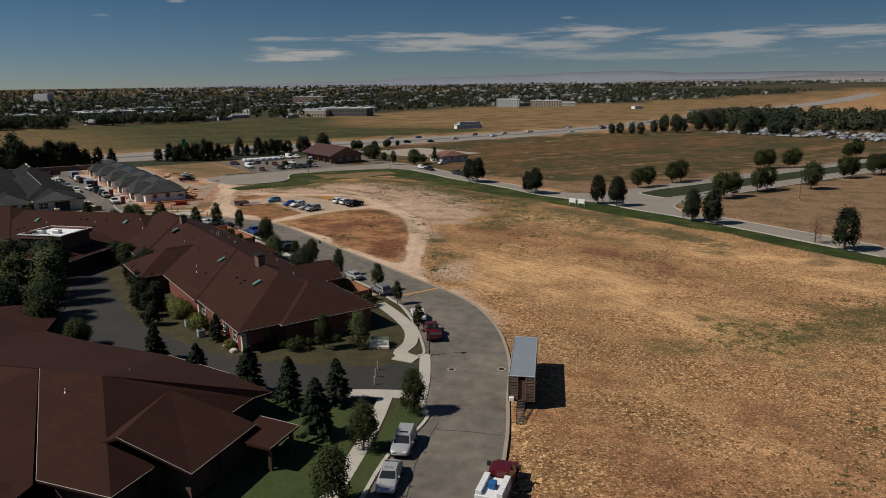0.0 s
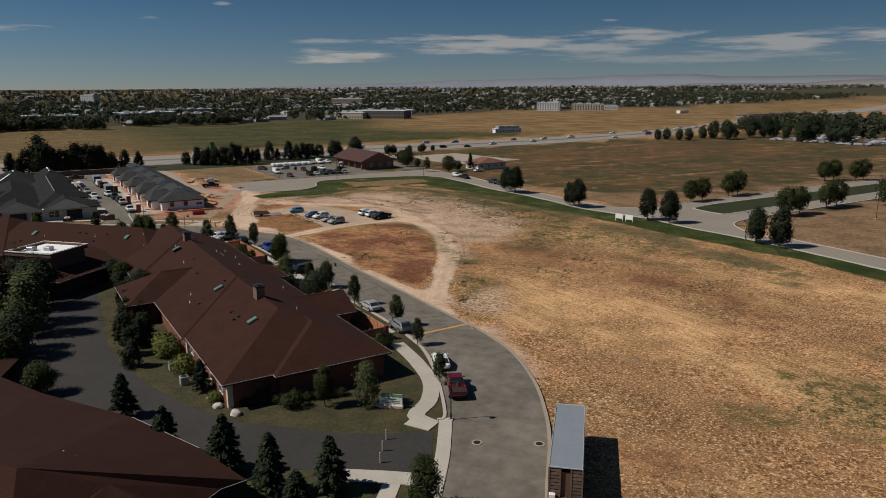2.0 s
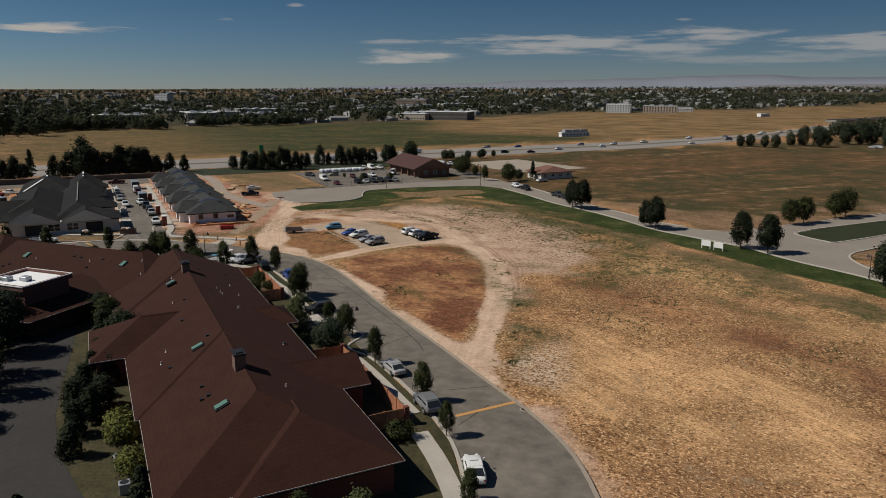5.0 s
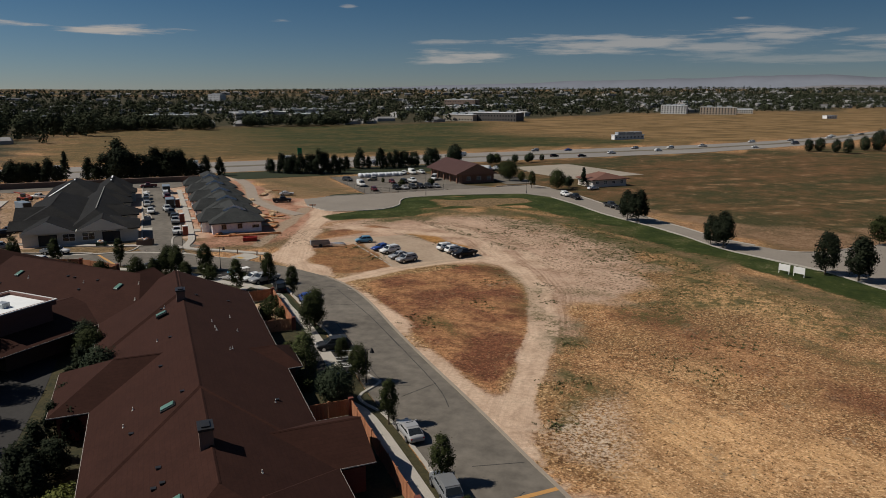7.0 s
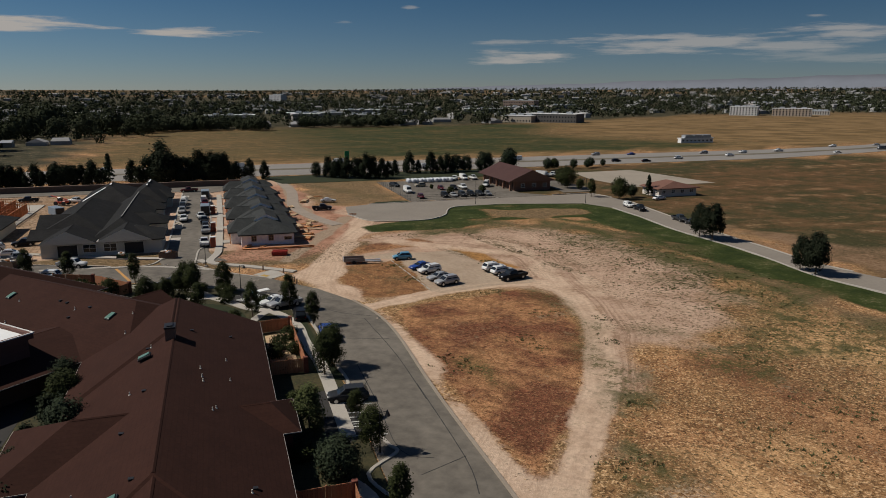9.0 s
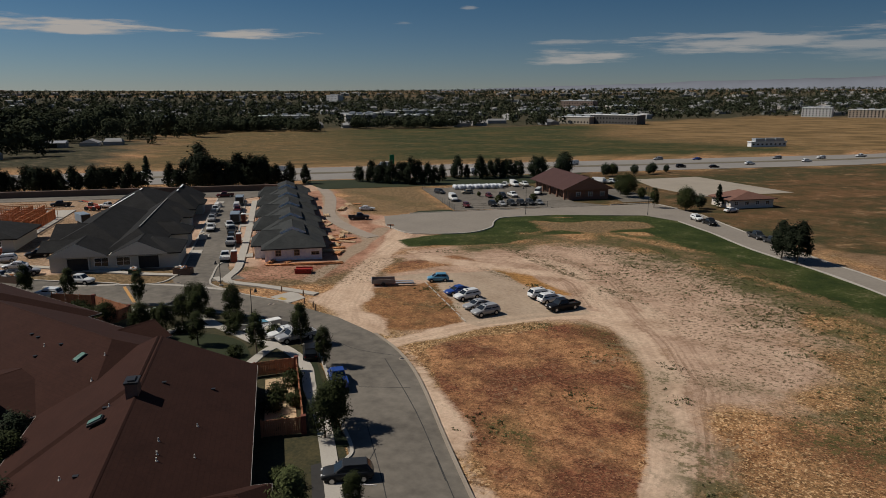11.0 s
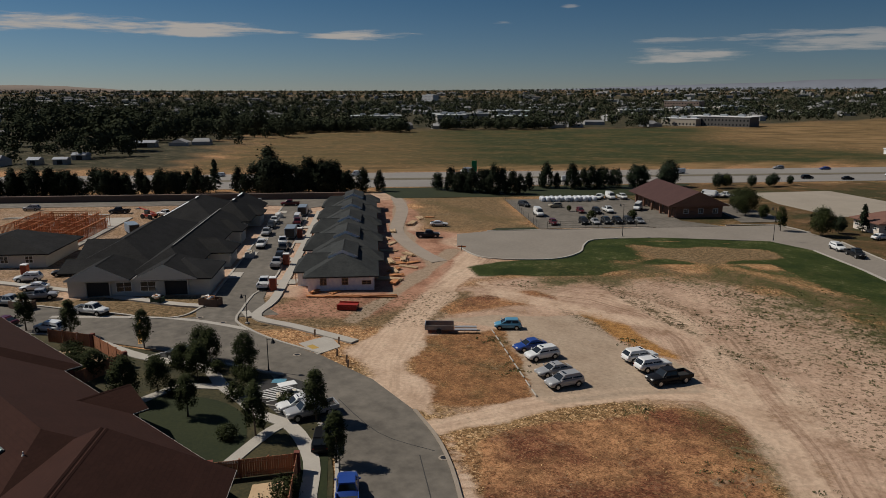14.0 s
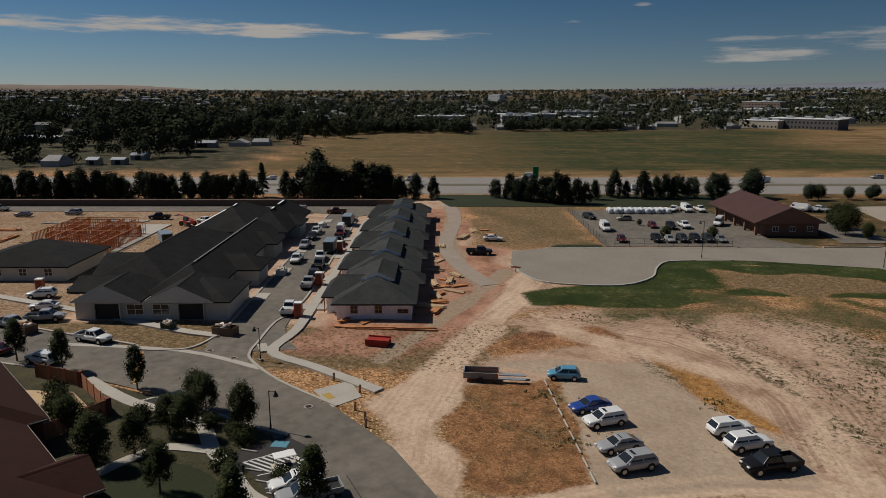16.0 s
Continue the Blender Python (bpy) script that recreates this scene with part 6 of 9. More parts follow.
def tree_kind(name, h, r, label, seed, kind="oval", leaves=1900, trunk=0.22, material=None, leaf=0.2):
    rg = np.random.default_rng(seed)
    ob = thing(name, label, "tree")
    bm = bmesh.new()
    th = h * trunk
    lean = rg.normal(0, 0.03, 2)
    tube(bm, (0, 0, -0.1), (lean[0] * th, lean[1] * th, th), 0.022 * h, 0.016 * h, 8)
    tube(bm, (lean[0] * th, lean[1] * th, th * 0.98), (lean[0] * h, lean[1] * h, h * 0.85), 0.016 * h, 0.004 * h, 6)
    for k in range(7):
        a, z0 = rg.random() * 6.28, th + (h - th) * (0.05 + 0.09 * k)
        e = r * (0.75 if kind != "cone" else 0.75 * (1 - k / 9))
        tube(bm, (lean[0] * z0, lean[1] * z0, z0), (e * math.cos(a), e * math.sin(a), z0 + (0.16 * h if kind != "cone" else -0.02 * h)), 0.007 * h, 0.002 * h, 5)
    part("trunk", bm, bark, ob)
    if kind == "cone":
        shape = lambda t: r * np.minimum((1 - t) ** 0.66, 0.6 + 4.5 * t) + 0.04 * r
    elif kind == "spire":
        shape = lambda t: r * np.minimum((1.04 - t) ** 0.72, 0.62 + 2.0 * t)
    elif kind == "oval":
        shape = lambda t: r * np.sqrt(np.clip(1 - (2 * t - 0.88) ** 2 / 1.3, 0.03, 1)) * (1.05 - 0.25 * t)
    else:
        shape = lambda t: r * np.sqrt(np.clip(1 - (2 * t - 1) ** 2, 0.05, 1))
    c, k = crown_points(rg, leaves, shape, {"cone": 150, "spire": 44}.get(kind, 90), 0)
    z0, z1 = th * 0.8, h
    pos = np.stack([c[:, 0], c[:, 1], z0 + c[:, 2] * (z1 - z0)], 1)
    if kind == "cone":
        out = np.stack([c[:, 0], c[:, 1], np.zeros(len(c))], 1)
        f = rg.random((len(c), 1)) ** 0.6
        pos = np.stack([c[:, 0] * f[:, 0], c[:, 1] * f[:, 0], pos[:, 2] + (1 - f[:, 0]) * 0.05 * h], 1) + rg.normal(0, 0.035 * h * 0.5, (len(c), 3)) * [1, 1, 0.6]
        nrm = out * 0.25 + [0, 0, 1.0] + rg.normal(0, 0.45, (len(c), 3))
        up = out + [0, 0, -0.4] + rg.normal(0, 0.2, (len(c), 3))
        size = np.stack([rg.uniform(0.35, 0.7, len(c)) * leaf, rg.uniform(0.9, 1.6, len(c)) * leaf], 1)
    else:
        pos = pos + rg.normal(0, 1, (len(c), 3)) * [r * 0.17, r * 0.17, r * 0.2]
        mid = np.array([0, 0, (z0 + z1) / 2])
        nrm = (pos - mid) / r * 1.3 + rg.normal(0, 0.55, (len(c), 3)) + [0, 0, 0.4]
        up = rg.normal(0, 1, (len(c), 3))
        size = np.stack([rg.uniform(0.6, 1.2, len(c)) * leaf, rg.uniform(0.8, 1.5, len(c)) * leaf], 1)
    pos[:, 2] = np.maximum(pos[:, 2], th * 0.55 if kind != "cone" else 0.15)
    part("crown", quads_mesh("crown", pos, nrm, up, size, material or (leaf_dark if kind == "cone" else leaf_green)), None, ob)
    ob.matrix_world = pose(0, 0, -60)
    return ob


KINDS = {
    "oval": [tree_kind("street_tree", 6.2, 1.75, "young oval street tree with dense green leaves", s, leaves=5200, leaf=0.11) for s in (1, 2, 3)],
    "slim": [tree_kind("street_tree", 5.6, 1.15, "slim upright street tree with dark leaves", s, leaves=4200, leaf=0.095) for s in (4, 5)],
    "round": [tree_kind("shade_tree", 7.5, 3.0, "spreading shade tree with dark green leaves", s, "round", 4400, material=m_, leaf=0.185) for s, m_ in ((6, leaf_green), (7, leaf_dark))],
    "cone": [tree_kind("conifer", 5.6, 2.1, "dense dark blue-green conifer on the lawn", s, "cone", 6500, 0.06, leaf=0.185) for s in (8, 9)],
    "pear": [tree_kind("ornamental_tree", 8.4, 2.25, "tall oval ornamental tree with dense dark leaves", s, leaves=4600, material=needle_black, leaf=0.2) for s in (10, 11, 12)],
    "wild": [tree_kind("shelter_tree", 10.5, 3.5, "dark shelterbelt tree beside the highway", s, "round", 3200, 0.1, leaf_dark, 0.29) for s in (13, 14)],
    "feather": [tree_kind("garden_tree", 7.5, 2.3, "tall loose-leaved tree with pale green leaves", s, "oval", 2600, 0.1, mat("pale_green_leaves", (0.045, 0.055, 0.020), (0.075, 0.085, 0.032), 0.85, scale=0.4, fine=3, island=0.35, spec=0.08), 0.16) for s in (31, 32)],
    "pine": [tree_kind("shelter_pine", 10.5, 2.7, "dark shelterbelt conifer beside the highway", s, "cone", 3000, 0.06, leaf=0.34) for s in (15, 16)],
    "belt": [tree_kind("shelter_tree", 8.0, 2.75, "dark dense shelterbelt pine beside the highway", s, k_, 2600, 0.07, needle_black, 0.25) for s, k_ in ((23, "spire"), (24, "oval"), (25, "spire"), (33, "spire"), (34, "spire"))],
    "avenue": [tree_kind("young_tree", 7.0, 2.35, "young round-crowned tree on a clear trunk", s, "round", 3000, 0.27, leaf=0.19) for s in (26, 27)],
    "bare": [tree_kind("street_tree", 6.0, 1.5, "thin young tree with sparse reddish twigs", 17, leaves=700, material=leaf_red, leaf=0.1)],
    "shrub": [tree_kind("shrub", 1.5, 1.05, "low rounded green garden shrub", s, "round", 1300, 0.1, leaf=0.085) for s in (18, 19)],
    "lime": [tree_kind("shrub", 2.0, 1.5, "bright lime-green shrub by the wall", s, "round", 2200, 0.1, leaf_lime, 0.1) for s in (20,)],
}
plant_rnd = random.Random(12)


def plant(kind, places, group="", lo=0.85, hi=1.15, z=0.02):
    for x, y, *s in places:
        src = plant_rnd.choice(KINDS[kind])
        k = s[0] if s else plant_rnd.uniform(lo, hi)
        ob = copy_thing(src, pose(x, y, z, 0, 0, plant_rnd.uniform(0, 360)) @ Matrix.Diagonal((k * plant_rnd.uniform(0.92, 1.08), k * plant_rnd.uniform(0.92, 1.08), k, 1)))
        if group:
            tagged(ob, group=group)


plant("oval", [(-13.1, 61.4, 0.72), (-15.6, 53.4, 0.72), (-15.2, 44.6, 0.8)], "street trees")
plant("slim", [(-24.3, 96.0, 0.62), (-29.3, 102.3, 0.78), (-38.6, 110.0, 0.8), (-18.4, 85.2, 0.62)], "street trees")
plant("oval", [(-46.7, 117.8, 0.7), (-62.6, 132.2, 0.85), (-61.7, 129.8, 0.8), (-52.1, 122.7, 0.46)], "street trees")
plant("slim", [(-74.6, 143.4, 0.85), (-82.6, 147.6, 0.95), (-84.4, 141.6, 0.95), (-116.0, 146.0, 0.9), (-127.8, 141.5, 0.9), (-135, 138.3, 0.95), (-63.3, 133.8, 0.5)], "street trees")
plant("oval", [(-98.9, 150.0, 0.78), (-106.6, 148.6, 0.68), (-104.9, 148.9, 0.7), (-101.2, 145.1, 0.72), (-103.0, 144.2, 0.66), (-101.2, 140.3, 0.66), (-101.7, 136.8, 0.8)], "trees round the lawn")
plant("slim", [(-93.2, 139.4, 0.8)], "trees round the lawn")
plant("round", [(-111, 137.4, 0.42), (-45.4, 111.2, 0.58), (-47.4, 112.6, 0.4)])
plant("feather", [(-53.8, 117.4, 0.66), (-55.6, 119.4, 0.5), (-24.2, 77.8, 0.6)], "loose garden trees")
plant("cone", [(-25.6, 60.1, 0.95), (-20.6, 55.0, 1.0), (-21.2, 61.9, 0.85), (-30.9, 62.0, 0.95), (-37.6, 63.2, 0.85), (-46.6, 69.0, 0.8)], "conifers by the drive")
plant("round", [(-59.0, 71.3, 0.45), (-70.4, 79.0, 0.72), (-66.2, 73.6, 0.66), (-84, 96.5, 0.95), (-92, 96, 0.9), (-88, 88, 0.9), (-100, 98, 0.9), (-95, 105, 0.8), (-88.5, 101, 0.8), (-72, 104.5, 0.6), (-79, 109.0, 0.55), (-83.5, 112, 0.5), (-75, 77, 0.8), (-82, 80, 0.9)])
plant("belt", [(-61.0, 87.2, 0.5), (-57.6, 83.6, 0.42), (-63.8, 90.6, 0.45), (-66.5, 94.4, 0.42), (-69.6, 98.0, 0.42), (-60.0, 89.6, 0.42), (-64.2, 94.6, 0.4), (-72.6, 101.2, 0.42), (-76.6, 105.6, 0.44), (-54.6, 80.4, 0.4), (-58.4, 86.4, 0.44)], "dark trees beside the drive")
plant("feather", [(-78.9, 90.6, 1.0), (-81.6, 86.4, 0.95), (-75.6, 86.2, 1.05), (-72.6, 81.5, 0.8)], "trees beside the drive")
plant("cone", [(-42.9, 76.6, 0.62)], "conifers by the drive")
plant("slim", [(-28.3, 76.4, 0.78)])
plant("lime", [(-47.8, 80.6, 0.95), (-52.8, 84.6, 1.0), (-54.3, 86.0, 1.0), (-40.0, 74.6, 0.5), (-65.6, 97.6, 0.6)], "lime shrubs by the wall")
plant("shrub", [(-31.5, 75.4), (-28.2, 93.9), (-29.8, 92.2), (-56.5, 116), (-51.2, 113.4), (-58.8, 121.5), (-69.5, 133.5), (-66.3, 128.6), (-88, 147.8), (-93.4, 145.2), (-98.2, 148.8), (-101.6, 147.9),
                (-96.4, 148.8), (-86, 139.5), (-99.5, 141.5), (-103, 137), (-108, 143.4), (-112, 140)])
for k in range(11):
    plant("shrub", [(-37.6 + 1.0 * k, 74.4 + 0.30 * k + 0.02 * k * k, 0.55)], "low hedge along the drive")
# the lane in the north-east
plant("pear", [(-37.4, 235.2, 0.88), (-34.2, 232.4, 0.95), (-15.6, 212.6, 0.74), (-13.0, 210.0, 0.9), (5.2, 194.8, 0.88), (10.2, 191.6, 0.92), (27.0, 172.6, 0.86), (31, 169.2, 0.92), (52.0, 145.6, 0.94)], "trees along the lane")
plant("bare", [(48.2, 151.0, 1.0)])
plant("avenue", [(17.6, 227.5, 0.82), (21.1, 231.5, 0.86), (29.5, 241.5, 0.9), (32.5, 246, 0.98), (39.5, 209, 0.98), (43.5, 213.6, 0.94), (52.5, 225, 0.96), (55.8, 228.5, 1.0), (66.2, 288, 0.95), (70.2, 292, 0.98), (77.4, 293.3, 0.9), (80.2, 294.4, 0.98), (69.4, 233, 1.12),
                 (87.5, 261.7, 1.0), (90.6, 264, 0.96), (100.5, 273, 1.02), (104.5, 277, 0.98), (115.2, 336, 1.1), (111, 333, 0.9)], "young trees along the avenue")
# the grove by the highway bend: place along the grid and height
for u_, v_, h_ in ((322, 366, 7), (319.5, 371.5, 7.6), (312, 374.5, 7.2), (306, 376, 8), (314, 399, 8.2), (310.5, 405.5, 12), (300, 404.5, 12.6), (303.6, 417, 8.5), (304, 435.5, 13), (299.5, 443.5, 14), (296, 448, 12.6), (286, 446, 9), (262, 424, 13), (261, 433, 16), (244, 428, 14), (236, 427, 16)):
    plant("wild", [(*grid(u_, v_), h_ / 11.5)], "grove by the highway")
plant("round", [(-69.2, 283.6, 0.8), (-66.8, 289.4, 0.5), (*grid(266.6, 112.4), 0.36), (*grid(266.6, 123), 0.36), (*grid(283, 111), 0.2)])
plant("pine", [(-63, 295.1, 0.6)])
plant("slim", [(-78, 283.5, 1.0)])
plant("round", [(-91.5, 299.5, 0.9), (-96, 306, 0.75), (-86.5, 298, 0.45)])
plant("round", [(*grid(u_, v_), h_) for u_, v_, h_ in ((324, 174.2, 0.62), (325, 177.8, 0.58), (326, 187.6, 0.5), (326, 194, 0.46), (328, 196.6, 0.54), (330, 204, 0.4), (331, 182, 0.3))], "trees by the highway")
# the shelterbelt before the highway: place along the grid and height of each tree
WEST_BELT = [(-79, 7.2), (-74, 6.4), (-68, 7.6), (-62, 6.6), (-57, 7.6), (-51.5, 8.4), (-45.5, 7.8), (-41, 7.6), (-37.5, 6), (-31, 7.9), (-27.4, 7), (-25, 7.1), (-21.8, 6.4), (-17.8, 7.1), (-13.3, 6), (-11, 7.5), (-6.7, 6.9), (-3.5, 6.5), (0.3, 7.8),
             (13, 7.3), (18.8, 8.8), (23, 13.0), (27.3, 8.8), (31.3, 8.4), (35.7, 10), (38, 8.6), (40.1, 9.4), (42.4, 8.6), (44.6, 8.9), (48.8, 6.6), (53.6, 7), (59, 6)]
EAST_BELT = [(78.5, 5.2, 330), (82.9, 6.8, 327), (85, 6, 324), (87.4, 6.4, 326), (89.3, 7.2, 322), (92.5, 7, 321), (94.4, 6.4, 324), (95.7, 8.2, 318), (98.2, 7.4, 318), (101.6, 6.6, 317), (104.6, 5.6, 318)]
for v_, h_ in WEST_BELT:
    plant("belt", [(*grid(330 + plant_rnd.uniform(-2.5, 2.5) - (4 if v_ > 46 else 0), v_), h_ / 8 * 1.07)], "shelterbelt trees")
    if v_ < 46:
        plant("belt", [(*grid(326.5 + plant_rnd.uniform(-2.0, 1.5), v_ + plant_rnd.uniform(1.5, 3)), h_ / 8 * plant_rnd.uniform(0.7, 1.02))], "shelterbelt trees")
    if v_ < -36:
        plant("belt" if int(v_) % 2 else "wild", [(*grid(332 + plant_rnd.uniform(-1.5, 1.5), v_ - plant_rnd.uniform(1.5, 3.5)), h_ / 9 * plant_rnd.uniform(0.8, 1.05))], "shelterbelt trees")
for k in range(36):
    plant("belt", [(*grid(329 + plant_rnd.uniform(-4, 4), -84 - 3.0 * k + plant_rnd.uniform(-1.5, 1.5)), plant_rnd.uniform(0.75, 1.1))], "shelterbelt trees")
plant("pine", [(*grid(331, 5.4), 0.98), (*grid(330, -57), 0.75)], "shelterbelt trees")
for v_, h_, u_ in EAST_BELT:
    plant("belt", [(*grid(u_, v_), h_ / 8 * 1.08)], "shelterbelt trees")
plant("belt", [(*grid(331, 116.2), 1.05), (*grid(328, 124.4), 1.05), (*grid(330, 129.2), 0.8), (*grid(327, 131), 0.9), (*grid(330, 136), 0.85), (*grid(329, 140), 0.8), (*grid(331, 120), 0.6), (*grid(326, 109), 0.7)], "shelterbelt trees")
plant("pine", [(*grid(327, 133.2), 0.62)], "shelterbelt trees")
plant("wild", [(*grid(325, 145.4), 0.74), (*grid(327, 148.4), 0.7), (*grid(330, 159.4), 0.82), (*grid(327, 157), 0.7)], "shelterbelt trees")
slab("belt_grass", [grid(312, 64), grid(312, 150), grid(336, 170), grid(336, 58)], 0.03, lawn_mat, "green grass bank beside the highway", "verge", 0.2)
slab("berm_wall", [grid(313, -200), grid(313, 50), grid(314.2, 50), grid(314.2, -200)], 1.9, mat("brown_wall", (0.10, 0.07, 0.055), (0.13, 0.09, 0.07), 0.9, scale=0.5, fine=4), "long low brown boundary wall", "wall", 2.0)

slab("yard_verge", [grid(257.8, 84.5), grid(257.8, 96.4), grid(260.6, 96.4), grid(260.6, 87)], 0.06, lawn_mat, "narrow green verge before the yard", "verge", 0.15)

# ---- vehicles ----
PAINT = {}


def paint(colour):
    if colour not in PAINT:
        c = {"white": (0.66, 0.66, 0.64), "silver": (0.30, 0.30, 0.30), "grey": (0.16, 0.165, 0.17), "black": (0.012, 0.012, 0.013), "red": (0.085, 0.006, 0.007), "blue": (0.02, 0.055, 0.24), "teal": (0.09, 0.26, 0.38), "gold": (0.36, 0.30, 0.20), "dark": (0.03, 0.032, 0.035)}[colour]
        m = mat("paint_" + colour, c, tuple(v * 0.92 for v in c), 0.28, 0.0, scale=0.6, fine=5, spec=0.15 if colour in ("black", "dark") else 0.45)
        m.node_tree.nodes["Principled BSDF"].inputs["Coat Weight"].default_value = 0.0 if colour in ("black", "dark") else 0.4
        PAINT[colour] = m
    return PAINT[colour]


chrome = mat("alloy", (0.5, 0.5, 0.5), (0.4, 0.4, 0.4), 0.35, 0.8)
lamp_white = mat("lamp_lens", (0.7, 0.7, 0.68), None, 0.15)
lamp_red = mat("red_lens", (0.35, 0.01, 0.01), None, 0.2)


def prism(profile, w0, w1, z_split=None):
    """A side profile (x, z), drawn out to half widths w0 (low) and w1 (high)."""
    bm = bmesh.new()
    lo, hi = min(z for _, z in profile), max(z for _, z in profile)
    rows = []
    for s in (-1, 1):
        rows.append([bm.verts.new((x, s * (w0 + (w1 - w0) * (z - lo) / (hi - lo)), z)) for x, z in profile])
    n = len(profile)
    for i in range(n):
        j = (i + 1) % n
        bm.faces.new((rows[0][i], rows[0][j], rows[1][j], rows[1][i]))
    bm.faces.new(rows[0][::-1])
    bm.faces.new(rows[1])
    bmesh.ops.recalc_face_normals(bm, faces=list(bm.faces))
    return bm


SHAPES = {
    # length, half width, body profile, glass profile, roof height, wheel radius, wheel places
    "sedan": (4.8, 0.91, [(2.4, 0.35), (2.42, 0.62), (2.2, 0.78), (1.0, 0.93), (-1.55, 0.98), (-2.35, 0.95), (-2.42, 0.6), (-2.38, 0.32)], [(1.15, 0.90), (0.2, 1.38), (-0.95, 1.41), (-1.95, 0.98)], 0.33, (1.42, -1.4)),
    "suv": (4.8, 0.96, [(2.4, 0.42), (2.42, 0.75), (2.25, 0.98), (1.15, 1.10), (-2.3, 1.13), (-2.42, 0.7), (-2.38, 0.4)], [(1.3, 1.06), (0.4, 1.64), (-1.75, 1.68), (-2.28, 1.10)], 0.37, (1.45, -1.42)),
    "hatch": (4.1, 0.86, [(2.05, 0.36), (2.07, 0.66), (1.85, 0.85), (1.1, 0.98), (-1.95, 1.02), (-2.07, 0.6), (-2.02, 0.34)], [(1.15, 0.97), (0.3, 1.50), (-1.45, 1.52), (-1.95, 1.01)], 0.31, (1.27, -1.25)),
    "pickup": (5.8, 0.99, [(2.9, 0.5), (2.92, 0.85), (2.8, 1.08), (1.5, 1.16), (-0.75, 1.16), (-0.8, 0.72), (-2.78, 0.72), (-2.9, 0.5)], [(1.55, 1.15), (0.85, 1.80), (-0.5, 1.82), (-0.72, 1.15)], 0.40, (1.85, -1.75)),
    "van": (5.9, 1.0, [(2.95, 0.45), (2.97, 0.85), (2.75, 1.15), (2.1, 1.35), (-2.95, 1.4), (-2.95, 0.45)], [(2.15, 1.33), (1.55, 2.15), (-2.9, 2.3), (-2.93, 1.38)], 0.37, (1.9, -1.85)),
}
CAR_WORDS = {"sedan": "saloon car", "suv": "sport utility vehicle", "hatch": "small hatchback", "pickup": "pickup truck", "van": "high-roofed van"}
CARS = {}


def car_body(L, hw, prof, kind):
    """A body lofted from rounded cross sections along the car."""
    low = min(z for _, z in prof)
    top = sorted((x, z) for x, z in prof if z > 0.55)
    tx, tz = [q[0] for q in top], [q[1] for q in top]
    stations = [-0.5, -0.492, -0.47, -0.43, -0.36, -0.27, -0.16, -0.128, 0.0, 0.14, 0.26, 0.36, 0.43, 0.47, 0.492, 0.5]
    bm = bmesh.new()
    rings = []
    for f in stations:
        x = f * L
        e = abs(2 * f)
        w = hw * (1 - 0.20 * e ** 7)
        zt = float(np.interp(x, tx, tz)) - 0.10 * e ** 10
        z0 = low - 0.06 + 0.16 * e ** 8
        if kind == "pickup" and x < -0.78:
            zt = 0.73
        h = zt - z0
        half = [(w * 0.90, z0), (w * 0.985, z0 + 0.22 * h), (w, z0 + 0.5 * h), (w * 0.985, z0 + 0.78 * h), (w * 0.93, z0 + 0.93 * h), (w * 0.80, zt), (w * 0.4, zt + 0.025)]
        ring = [(x, y, z) for y, z in half] + [(x, 0, zt + 0.035)] + [(x, -y, z) for y, z in half[::-1]]
        rings.append([bm.verts.new(c) for c in ring])
    for a, b in zip(rings, rings[1:]):
        for k in range(len(a)):
            bm.faces.new((a[k], b[k], b[(k + 1) % len(a)], a[(k + 1) % len(a)]))
    bm.faces.new(rings[0])
    bm.faces.new(rings[-1][::-1])
    bmesh.ops.recalc_face_normals(bm, faces=list(bm.faces))
    for fc in bm.faces:
        fc.smooth = True
    return bm


